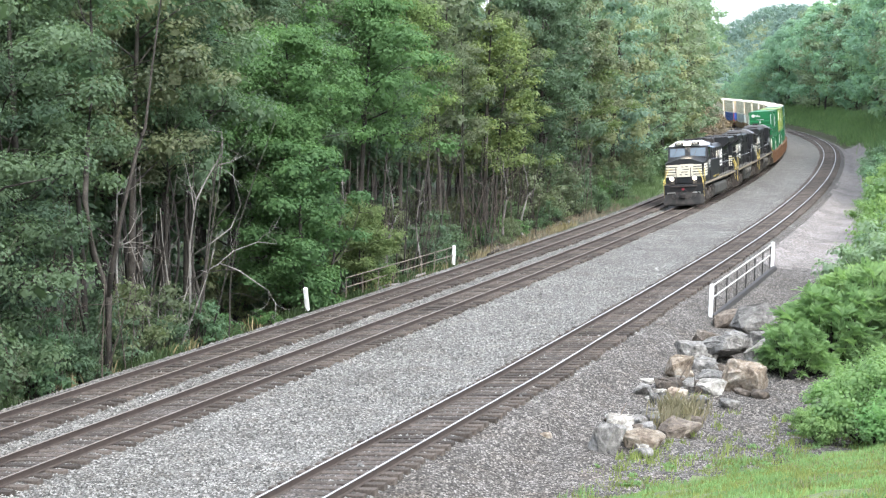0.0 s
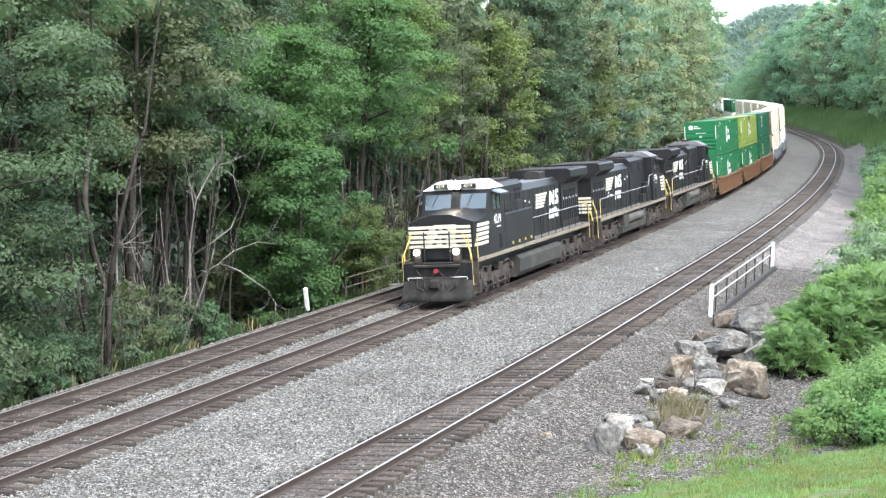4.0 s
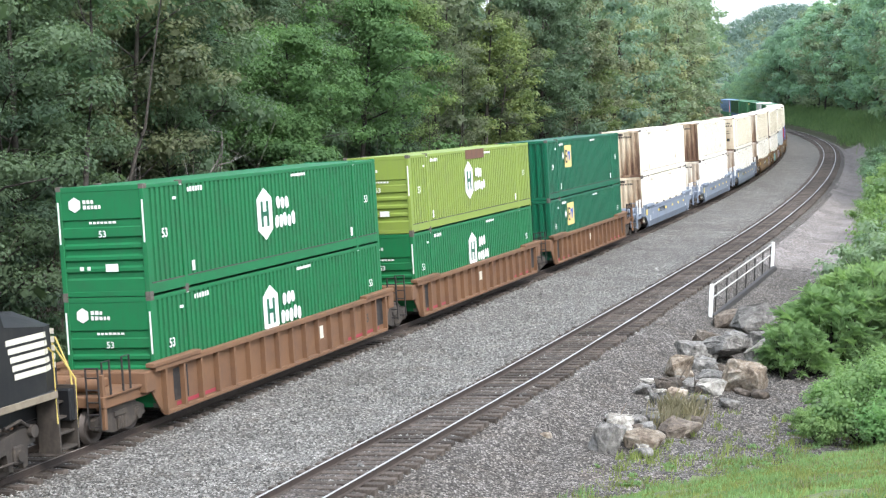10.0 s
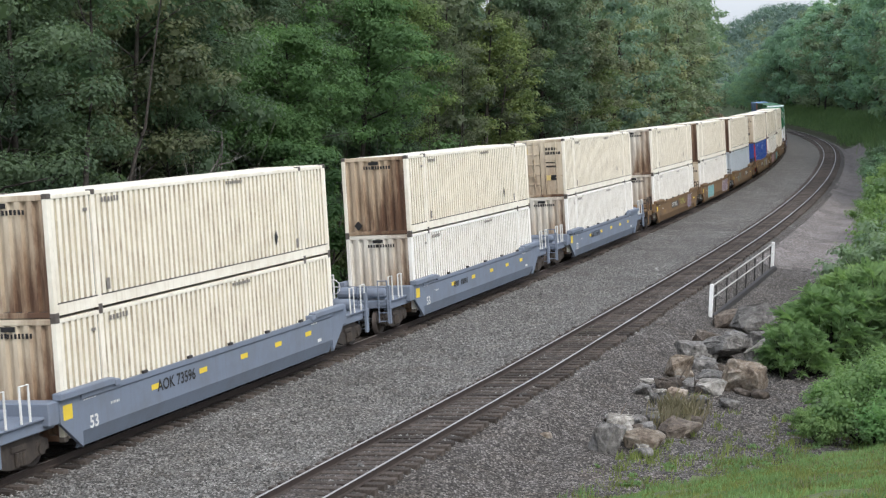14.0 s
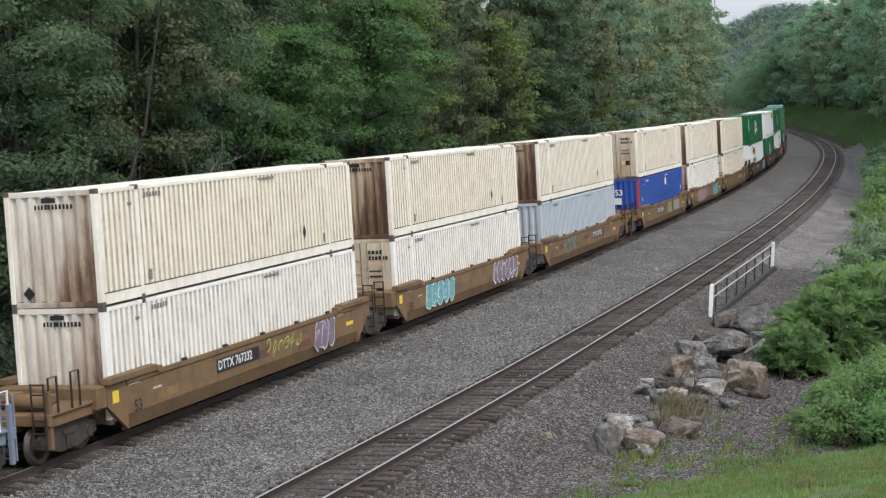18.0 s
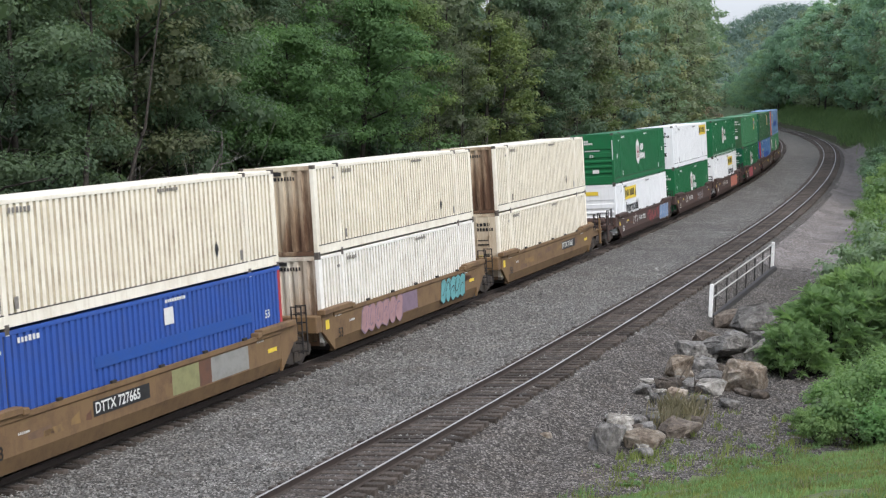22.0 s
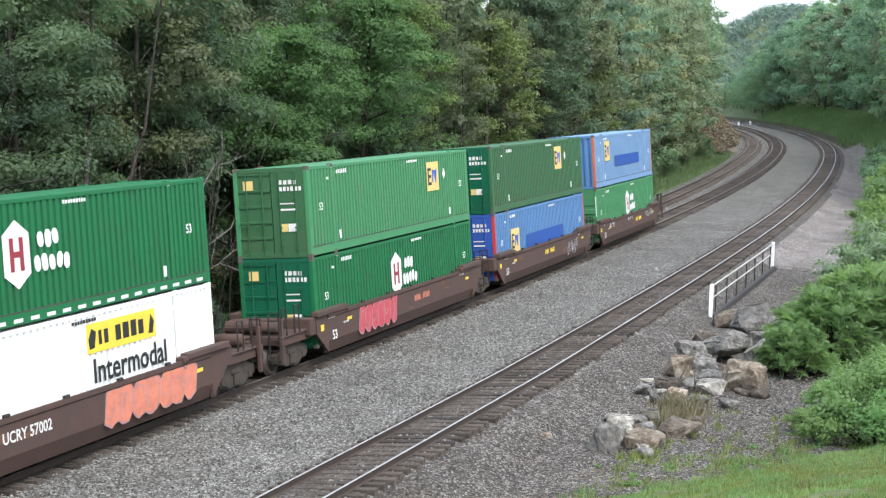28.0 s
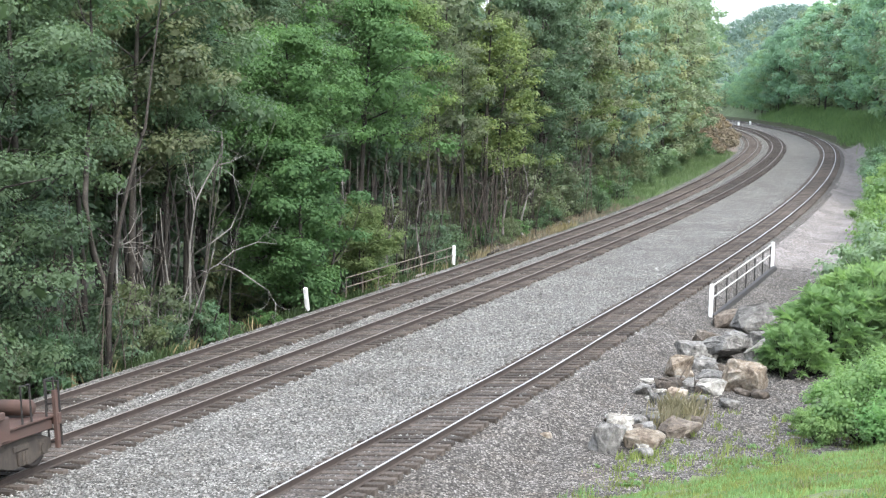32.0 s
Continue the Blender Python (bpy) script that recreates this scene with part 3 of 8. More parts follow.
def where(s, d, rng, scale=1.0):
    k = scale * rng.uniform(0.85, 1.15)
    return Matrix.Translation(spot(s, d, hillside(s, d))) @ Matrix.Rotation(rng.uniform(0, 6.28), 4, "Z") @ Matrix.Diagonal((k, k, k * rng.uniform(0.9, 1.12), 1))


def thicket(seed, stems, height, width, label, material):
    """Dead vines and saplings: thin crooked stems, close together, with side twigs."""
    rng = np.random.default_rng(seed)
    t = thing("vine_thicket", label, "thicket", "thickets at the forest edge")
    bm = bmesh.new()
    for i in range(stems):
        x, y = rng.normal() * width * 0.5, rng.normal() * 0.5
        h = height * rng.uniform(0.45, 1.1)
        drift = rng.normal(size=2) * 0.16
        pts = [(x + drift[0] * h * k + 0.12 * math.sin(5 * k + i), y + drift[1] * h * k + 0.1 * math.cos(4 * k + 2 * i), -0.3 + (h + 0.3) * k) for k in np.linspace(0, 1, 6)]
        r = 0.014 + 0.045 * rng.uniform() ** 2.5
        tube(bm, pts, [r * (1.1 - 0.8 * k) for k in np.linspace(0, 1, 6)], 4)
        for _ in range(3):
            k = int(rng.integers(2, 5))
            q = Vector(pts[k])
            v = Vector(rng.normal(size=3)) * 0.6
            tube(bm, [q, q + v * 0.5 + Vector((0, 0, 0.15)), q + v + Vector((0, 0, 0.1))], [r * 0.5, r * 0.4, 0.006], 3)
    tagged(part("branchwork", bm, material, t, "", True), "", "", "", "stuff")
    return t


LABEL_TREE = "tall green deciduous tree at the edge of the dense forest"
TALL = [tree(1, 19, 4.5, 3.0, LEAF_A, LABEL_TREE, 22), tree(2, 19, 5.0, 3.0, LEAF_C, "tall bluish green tree at the edge of the dense forest", 22), tree(4, 18, 6.0, 2.8, LEAF_A, LABEL_TREE, 20, girth=0.13, lean=0.06), tree(6, 20, 7.5, 2.9, LEAF_D, "tall olive green tree with some browning leaves", 20, girth=0.14, lean=0.06)]
HUNG = [tree(51, 13, 1.0, 3.0, LEAF_C, "bluish green tree whose branches hang to the ground", 24, 380, 0.11), tree(52, 16, 2.4, 2.8, LEAF_A, "leafy green tree with low branches at the forest edge", 22, 330, 0.115)]
MAPLE = [tree(3, 12.5, 1.2, 2.6, LEAF_B, "bright green maple with branches down to the ground", 34, 250, 0.14, 0.15, narrow=0.25), tree(53, 15, 7.4, 3.5, LEAF_B, "bright green maple with a high rounded crown", 24, 250, 0.145, 0.13, narrow=0.2), tree(54, 7.5, 0.7, 1.9, LEAF_B, "young bright green maple at the forest edge", 20, 220, 0.13, 0.08, clump=0.75)]
BROWNING = [tree(10, 19, 7, 3.1, FAR_D, "tall tree with browning olive leaves at the forest edge", 22, 210), tree(55, 18, 7, 3.0, LEAF_Y, "tall tree with yellowing green leaves at the forest edge", 22, 210)]
THIN = [tree(8, 16, 8, 1.7, LEAF_D, "slender tree with a bare dark trunk and sparse crown", 11, 190, 0.14, 0.09, 6, 0.09, clump=0.8), tree(9, 14, 7.5, 1.6, LEAF_A, "slender tree with a bare grey trunk and sparse crown", 11, 190, 0.14, 0.075, 6, 0.12, clump=0.8)]
BACK = [tree(56, 19, 4.0, 3.4, LEAF_A, LABEL_TREE, 20, 51, 0.34), tree(57, 18, 4.0, 3.4, LEAF_C, "tall bluish green tree deep in the forest", 20, 51, 0.34), tree(58, 20, 6.5, 3.2, LEAF_D, "tall olive green tree deep in the forest", 20, 51, 0.34)]
EDGE = [tree(71, 19, 4.5, 3.1, LEAF_A, LABEL_TREE, 20, 125, 0.2), tree(72, 20, 6.5, 3.0, LEAF_D, "tall olive green tree with some browning leaves", 20, 125, 0.2), tree(73, 18, 5.0, 3.0, LEAF_C, "tall bluish green tree at the edge of the dense forest", 20, 125, 0.2), tree(74, 19, 6.0, 3.1, FAR_D, "tall tree with browning olive leaves at the forest edge", 20, 125, 0.2), tree(75, 17, 4.0, 3.0, LEAF_Y, "tall tree with yellowing green leaves at the forest edge", 20, 125, 0.2)]
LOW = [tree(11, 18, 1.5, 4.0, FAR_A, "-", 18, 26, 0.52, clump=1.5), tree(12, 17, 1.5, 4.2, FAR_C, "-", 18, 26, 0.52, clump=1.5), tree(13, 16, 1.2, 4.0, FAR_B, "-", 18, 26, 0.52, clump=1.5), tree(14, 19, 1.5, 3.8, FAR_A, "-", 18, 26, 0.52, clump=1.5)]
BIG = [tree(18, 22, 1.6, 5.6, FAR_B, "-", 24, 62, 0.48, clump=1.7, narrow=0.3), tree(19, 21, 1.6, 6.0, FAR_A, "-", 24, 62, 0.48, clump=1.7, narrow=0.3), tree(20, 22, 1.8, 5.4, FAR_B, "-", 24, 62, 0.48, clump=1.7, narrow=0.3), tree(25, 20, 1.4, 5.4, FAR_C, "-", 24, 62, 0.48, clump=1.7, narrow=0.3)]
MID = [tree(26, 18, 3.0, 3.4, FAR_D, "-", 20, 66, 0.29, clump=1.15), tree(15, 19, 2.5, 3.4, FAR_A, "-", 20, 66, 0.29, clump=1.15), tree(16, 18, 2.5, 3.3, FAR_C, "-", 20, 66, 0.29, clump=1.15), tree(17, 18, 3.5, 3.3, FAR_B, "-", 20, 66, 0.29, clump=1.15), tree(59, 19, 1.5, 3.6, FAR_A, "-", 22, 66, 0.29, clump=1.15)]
BUSHES = [shrub(21, 2.6, 1.5, LEAF_A, "green shrub in the undergrowth at the forest edge", 22, 60, 0.14), shrub(22, 3.4, 1.6, LEAF_C, "bluish green shrub in the undergrowth at the forest edge", 24, 60, 0.14), shrub(23, 2.0, 1.3, LEAF_B, "bright green low shrub beside the track", 22, 80, 0.13), shrub(24, 4.2, 1.7, LEAF_D, "olive green tall shrub at the forest edge", 28, 60, 0.14)]
GOLD = tree(27, 5.4, 1.2, 1.5, LEAF_Y, "small maple with yellowing green leaves beside the track", 15, 200, 0.12, 0.06, 6, 0.05, clump=0.62)
HEAP = shrub(28, 2.6, 2.2, BRUSH, "heap of reddish brown dead brush on the bank", 30, 40, 0.35, "brush_heap")
DEAD = [bare_tree(31, 8.5, "dead tree with pale bare branches among green trees", PALE_BARK, (0.12, 0.05), 10), bare_tree(32, 6, "pale broken dead trunk at the forest edge", PALE_BARK, (0.03, -0.02), 4), bare_tree(33, 9, "grey dead tree with bare forking branches", BARK, (-0.08, 0.05), 12)]
VINES = [thicket(61, 12, 6.5, 1.2, "grey thicket of dead vines and bare saplings", PALE_BARK), thicket(62, 15, 8.0, 3.4, "brown thicket of dead vines and bare saplings", BARK), thicket(63, 18, 6.5, 3.6, "brown thicket of bare stems in the shade", VINE)]


def build_forest():
    rng = random.Random(5)
    # the forest edge, tree by tree
    for kinds, places in ((HUNG[:1], ((46, 8.8), (49.5, 9.4), (53.2, 8.9), (55.6, 10.4))), (HUNG[1:], ((43, 9), (51.5, 11), (57.6, 11.4))), (TALL[1:2], ((54.4, 12.2), (58.6, 9.4), (62.5, 12))),
                          (TALL[:1], ((61.0, 10.4), (68.6, 11.6), (84, 12))), (TALL[3:], ((64.5, 11.2), (66.3, 9.6), (72, 12.4), (82, 13), (90, 12.6))), (TALL[2:3], ((70.4, 10.4), (75, 13), (86.5, 13))),
                          (MAPLE[:1], ((77.2, 8.0),)), (MAPLE[1:2], ((80.2, 9.6), (89.6, 9.6), (74.3, 11.4))), (MAPLE[2:], ((76.0, 6.8),))):
        for s, d in places:
            plant(rng.choice(kinds), s, d, rng)
    s = 93.0
    while s < 152:
        plant(rng.choice(TALL + BROWNING + THIN * 3 if s < 104 else EDGE + THIN * 2 if s < 126 else EDGE), s, rng.uniform(9.6, 11.6), rng)
        s += rng.uniform(1.9, 3.2) * (1 + s / 400)
    for row, d0 in enumerate((14, 18)):
        s = 44.0 + 4 * row
        while s < 160:
            plant(rng.choice(BACK), s, d0 + rng.uniform(-1.3, 1.6), rng)
            s += rng.uniform(3.0, 4.4) * (1 + s / 400)
    # undergrowth, with a dark hollow where it stays away
    for row, (d0, step) in enumerate(((7.4, 3.2), (10.0, 2.3), (13.5, 2.6))):
        s = 40.0
        while s < 150:
            if not (66.5 < s < 74.5 and row < 2):
                plant(rng.choice(BUSHES), s, d0 + rng.uniform(-0.6, 1.2), rng, rng.uniform(0.6, 1.15) if row else rng.uniform(0.3, 0.75))
            s += rng.uniform(0.6, 1.4) * step
    for kind, s, d, k in ((0, 66.2, 6.6, 0.75), (2, 68.0, 6.5, 0.6), (0, 67.0, 7.4, 0.9), (3, 53.5, 7.2, 0.7), (0, 55.5, 7.0, 0.8), (1, 57.0, 7.6, 0.8), (1, 51.0, 7.4, 1.1), (2, 71.6, 6.3, 0.4), (3, 62.4, 7.2, 0.8), (0, 64.0, 6.8, 0.75), (1, 60.8, 7.6, 0.9), (0, 58.2, 7.0, 0.7), (3, 65.4, 7.6, 0.9), (2, 77.5, 6.4, 0.45), (1, 97, 8.4, 1.1), (1, 100, 8.8, 1.2), (3, 128, 8.6, 1.2), (1, 134, 9.2, 1.3), (3, 124, 9.4, 1.5)):
        plant(BUSHES[kind], s, d, rng, k)
    for kind, s, d in ((0, 64.8, 7.5), (1, 65.6, 8.6), (1, 86.0, 8.8), (2, 88.6, 9.4), (1, 91.0, 9.0), (2, 94.5, 9.6), (1, 97.5, 9.8), (2, 106, 9.6), (2, 109, 9.2), (1, 111.5, 9.4), (2, 114, 9.8), (2, 117, 9.6), (1, 121, 9.8), (2, 60.0, 8.4), (2, 56, 8.6), (2, 127, 9.6), (2, 133, 9.6), (1, 139, 9.8), (2, 145, 9.8)):
        plant(VINES[kind], s, d, rng)
    # dead wood
    for kind, s, d, k in ((0, 63.5, 8.6, 0.8), (2, 61, 8.4, 1.0), (2, 57.5, 9.2, 1.1), (2, 68.2, 9.2, 1.0), (2, 51, 8.5, 0.9), (1, 84.5, 8.2, 1.0), (1, 92, 8.6, 1.1), (1, 95.5, 8.2, 0.8), (1, 112, 8.0, 1.0), (2, 70, 8.5, 1.0), (1, 118, 8.3, 1.1), (2, 100, 9, 1.0), (1, 65, 8.6, 0.9)):
        plant(DEAD[kind], s, d, rng, k)
    for s, d in ((62.5, 9.5), (66.9, 10.2), (68.8, 9.8), (71.2, 10.8), (73.4, 10.6)):
        plant(rng.choice(THIN), s, d, rng)
    stem_tree(65.6, 6.9, ((0.055, ((0, 0), (0.04, 2.06), (0.09, 4.1), (0.37, 5.8), (0.7, 6.57), (1.25, 7.5), (1.3, 8.3))),
                          (0.035, ((0.09, 2.63), (0.6, 3.07), (1.14, 3.4), (1.71, 3.9), (2.56, 4.2), (3.3, 4.18))),
                          (0.028, ((1.14, 3.38), (1.9, 3.2), (2.6, 2.75), (2.95, 2.4), (3.25, 1.9), (3.3, 1.55))),
                          (0.03, ((0.05, 3.6), (0.9, 4.2), (1.6, 4.75), (1.93, 5.6), (1.7, 6.7), (1.25, 7.0))),
                          (0.022, ((1.2, 7.1), (1.6, 7.2), (2.1, 7.45))),
                          (0.022, ((0.3, 5.4), (0.1, 6.2), (-0.2, 7.4)))), "pale dead tree with long arching bare branches", PALE_BARK, None, "dead_tree", 3, 3)
    stem_tree(59.6, 6.7, ((0.15, ((0, 0), (-0.1, 2.76), (-0.5, 4.3), (-0.7, 6.1), (-0.7, 8.1), (-0.6, 9.3), (-0.45, 11.8), (-0.5, 14.0))),
                          (0.10, ((-0.1, 2.76), (0.12, 3.9), (0.5, 5.5), (0.98, 7.7), (1.2, 8.5), (1.5, 10.5), (1.9, 13.0)))), "forked brown tree with two bare stems at the forest edge", BARK, LEAF_A, "tree", 8)
    stem_tree(80.6, 7.2, ((0.11, ((0, 0), (-0.25, 0.9), (-0.1, 2.0), (0.2, 3.6), (0.5, 5.2))), (0.05, ((-0.1, 2.0), (0.7, 3.2), (1.1, 4.4)))), "crooked dark trunk beside the low railing", BARK, None, "dead_tree", 9)
    for s, d, k in ((82.8, 6.9, 0.95), (84.6, 7.3, 0.8)):
        plant(GOLD, s, d, rng, k)
    for i in range(50):
        s = rng.uniform(243, 332) if i < 32 else rng.uniform(240, 262)
        plant(HEAP, s, side("far", s) + rng.uniform(3.6, 8.5), rng, rng.uniform(0.4, 0.8))
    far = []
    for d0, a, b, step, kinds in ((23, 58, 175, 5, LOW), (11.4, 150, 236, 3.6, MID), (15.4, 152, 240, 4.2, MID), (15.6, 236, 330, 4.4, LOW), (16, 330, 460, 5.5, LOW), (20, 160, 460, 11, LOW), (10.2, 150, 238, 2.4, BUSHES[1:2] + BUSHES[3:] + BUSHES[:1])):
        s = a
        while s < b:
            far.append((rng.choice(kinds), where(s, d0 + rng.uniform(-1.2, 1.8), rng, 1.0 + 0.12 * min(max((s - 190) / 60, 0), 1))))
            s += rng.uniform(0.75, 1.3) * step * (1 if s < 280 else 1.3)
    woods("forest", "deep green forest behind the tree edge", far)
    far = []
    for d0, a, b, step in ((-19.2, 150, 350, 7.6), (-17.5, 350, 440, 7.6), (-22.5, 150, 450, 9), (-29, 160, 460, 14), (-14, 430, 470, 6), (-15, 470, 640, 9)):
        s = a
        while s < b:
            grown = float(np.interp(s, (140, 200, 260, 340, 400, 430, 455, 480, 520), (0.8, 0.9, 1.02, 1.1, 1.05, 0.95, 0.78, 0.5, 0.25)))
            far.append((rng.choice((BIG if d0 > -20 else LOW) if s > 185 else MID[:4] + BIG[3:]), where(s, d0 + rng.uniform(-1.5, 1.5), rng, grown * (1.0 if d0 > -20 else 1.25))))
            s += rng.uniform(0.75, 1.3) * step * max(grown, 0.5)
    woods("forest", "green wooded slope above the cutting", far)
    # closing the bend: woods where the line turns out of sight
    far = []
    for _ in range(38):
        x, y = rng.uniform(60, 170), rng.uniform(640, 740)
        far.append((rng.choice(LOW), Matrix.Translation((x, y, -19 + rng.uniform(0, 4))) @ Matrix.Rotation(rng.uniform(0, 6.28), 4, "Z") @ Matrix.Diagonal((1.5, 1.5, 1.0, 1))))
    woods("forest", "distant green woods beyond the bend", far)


def build_far_hill():
    """A wooded hill on the horizon: a mound, and crowns all over it."""
    rng = np.random.default_rng(77)
    verts, faces = [], []
    n, m = 36, 14

    def height(x, y):
        return -16 + 50 * math.exp(-((x - 236) / (78 if x < 236 else 130)) ** 2 - ((y - 1120) / 190) ** 2) + 16 * math.exp(-((x - 600) / 170) ** 2 - ((y - 1050) / 150) ** 2) + 2.5 * noise.noise(Vector((x * 0.02, y * 0.02, 0)))

    xs, ys = np.linspace(-300, 900, n), np.linspace(760, 1400, m)
    for y in ys:
        for x in xs:
            verts.append((x, y, height(x, y)))
    for j in range(m - 1):
        for i in range(n - 1):
            faces.append((j * n + i, j * n + i + 1, (j + 1) * n + i + 1, (j + 1) * n + i))
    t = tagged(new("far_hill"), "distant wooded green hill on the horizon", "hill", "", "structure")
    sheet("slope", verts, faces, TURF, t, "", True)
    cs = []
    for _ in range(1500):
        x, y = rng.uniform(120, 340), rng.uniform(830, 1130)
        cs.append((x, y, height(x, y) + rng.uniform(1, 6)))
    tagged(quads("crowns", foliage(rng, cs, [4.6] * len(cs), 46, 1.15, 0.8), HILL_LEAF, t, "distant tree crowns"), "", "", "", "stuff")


build_forest()
build_far_hill()
for k in BIG + [GOLD, HEAP] + HUNG + MAPLE + EDGE + BACK + VINES + BROWNING + MID + TALL + THIN + LOW + BUSHES + DEAD:
    discard(k)

# ---- the train: paints ----
GREEN = paint("green_container_paint", (0.010, 0.128, 0.042), (0.025, 0.075, 0.036), 0.55)
DARK_GREEN = paint("deep_green_container_paint", (0.006, 0.095, 0.047), (0.03, 0.06, 0.04), 0.45)
LIGHT_GREEN = paint("faded_green_container_paint", (0.05, 0.205, 0.085), (0.10, 0.19, 0.10), 0.55)
DULL_GREEN = paint("dull_green_container_paint", (0.034, 0.112, 0.046), (0.075, 0.085, 0.045), 0.65)
LIME = paint("lime_container_paint", (0.19, 0.255, 0.045), (0.16, 0.19, 0.07), 0.5)
CREAM = paint("cream_container_paint", (0.84, 0.79, 0.66), (0.42, 0.33, 0.2), 0.55, 0, 1.1, 0.4)
PALE = paint("off_white_container_paint", (0.84, 0.82, 0.75), (0.45, 0.37, 0.26), 0.55, 0, 1.1, 0.4)
WHITE = paint("white_container_paint", (0.80, 0.81, 0.80), (0.5, 0.5, 0.48), 0.45, 0, 0.8, 0.2)
GREY_BLUE = paint("pale_blue_grey_container_paint", (0.46, 0.505, 0.525), (0.3, 0.3, 0.29), 0.55)
BLUE = paint("blue_container_paint", (0.03, 0.085, 0.34), (0.06, 0.09, 0.22), 0.5)
SKY_BLUE = paint("light_blue_container_paint", (0.155, 0.27, 0.44), (0.13, 0.17, 0.23), 0.55)
MID_BLUE = paint("worn_blue_container_paint", (0.085, 0.195, 0.385), (0.1, 0.13, 0.18), 0.55)
STRONG_BLUE = paint("strong_blue_panel", (0.02, 0.075, 0.30), (0.05, 0.08, 0.2), 0.5)
RED = paint("red_post_paint", (0.42, 0.045, 0.05), (0.2, 0.06, 0.05), 0.5)
ORANGE = paint("orange_post_paint", (0.42, 0.13, 0.07), (0.22, 0.08, 0.05), 0.5)
YELLOW = paint("yellow_panel_paint", (0.75, 0.55, 0.05), (0.5, 0.35, 0.08), 0.5)
GOLD = paint("gold_panel_paint", (0.66, 0.50, 0.17), (0.5, 0.38, 0.2), 0.5)
MARK_WHITE = paint("white_lettering", (0.68, 0.68, 0.64), (0.45, 0.43, 0.38), 0.6, 0, 6, 0.35)
MARK_CREAM = paint("cream_stripe_paint", (0.58, 0.55, 0.45), (0.4, 0.33, 0.22), 0.6, 0, 3, 0.4)
MARK_BLACK = paint("black_lettering", (0.02, 0.02, 0.02), (0.06, 0.055, 0.05), 0.6, 0, 6, 0.35)
MARK_RED = paint("red_lettering", (0.26, 0.03, 0.045), (0.15, 0.05, 0.05), 0.6)
MARK_BLUE = paint("blue_lettering", (0.04, 0.09, 0.38), (0.1, 0.1, 0.2), 0.6)
BLACK = paint("black_locomotive_paint", (0.009, 0.0094, 0.0106), (0.042, 0.038, 0.033), 0.46, 0, 1.0, 0.35)
ROOF_GREY = paint("dusty_black_roof", (0.13, 0.13, 0.135), (0.26, 0.25, 0.24), 0.6, 0, 1.0, 0.6)
GRIME = paint("grimy_running_gear", (0.038, 0.032, 0.027), (0.105, 0.086, 0.068), 0.85, 0, 2.0, 0.8)
GEAR = paint("dark_brake_dusted_gear", (0.042, 0.035, 0.029), (0.10, 0.08, 0.062), 0.85, 0, 2.0, 0.8)
RESERVOIR = paint("dusty_air_tank", (0.085, 0.079, 0.069), (0.15, 0.13, 0.105), 0.7, 0, 1.6, 0.6)
DECK = paint("dusty_walkway", (0.105, 0.10, 0.09), (0.19, 0.165, 0.13), 0.85, 0, 1.2, 0.7, False)
TANK = paint("dusty_fuel_tank", (0.036, 0.035, 0.031), (0.09, 0.081, 0.068), 0.75, 0, 1.2, 0.7)
SILL = paint("dirty_cream_sill", (0.215, 0.18, 0.13), (0.085, 0.064, 0.046), 0.8, 0, 1.5, 0.7)
STEEL_DARK = paint("dark_steel", (0.028, 0.026, 0.025), (0.075, 0.06, 0.05), 0.7, 0.3, 3, 0.6)
WHEEL = paint("worn_wheel_steel", (0.10, 0.085, 0.075), (0.05, 0.04, 0.035), 0.55, 0.6, 3, 0.5)
RAILING_GREY = paint("grey_handrail_paint", (0.30, 0.31, 0.32), (0.15, 0.14, 0.13), 0.5)
RAILING_YELLOW = paint("yellow_handrail_paint", (0.5, 0.39, 0.11), (0.26, 0.2, 0.1), 0.55)
PLOUGH = paint("dusty_black_plough", (0.012, 0.0115, 0.011), (0.06, 0.052, 0.043), 0.85, 0, 1.6, 0.75)
GRILLE = paint("dark_louvre", (0.0035, 0.0035, 0.004), (0.012, 0.011, 0.010), 0.85)
ROOF_WHITE = paint("white_cab_roof", (0.6, 0.6, 0.58), (0.4, 0.38, 0.34), 0.55)
WELL_ORANGE = paint("ochre_well_car_paint", (0.150, 0.080, 0.041), (0.09, 0.052, 0.035), 0.75, 0, 1.0, 0.75)
WELL_BLUE = paint("pale_blue_well_car_paint", (0.175, 0.205, 0.255), (0.13, 0.132, 0.135), 0.6, 0, 1.0, 0.5)
WELL_YELLOW = paint("weathered_yellow_brown_well_paint", (0.195, 0.122, 0.058), (0.095, 0.055, 0.036), 0.75, 0, 1.6, 0.8, True, 0.4)
WELL_RED = paint("brown_red_well_car_paint", (0.082, 0.048, 0.038), (0.05, 0.042, 0.036), 0.75, 0, 1.6, 0.75, True, 0.4)


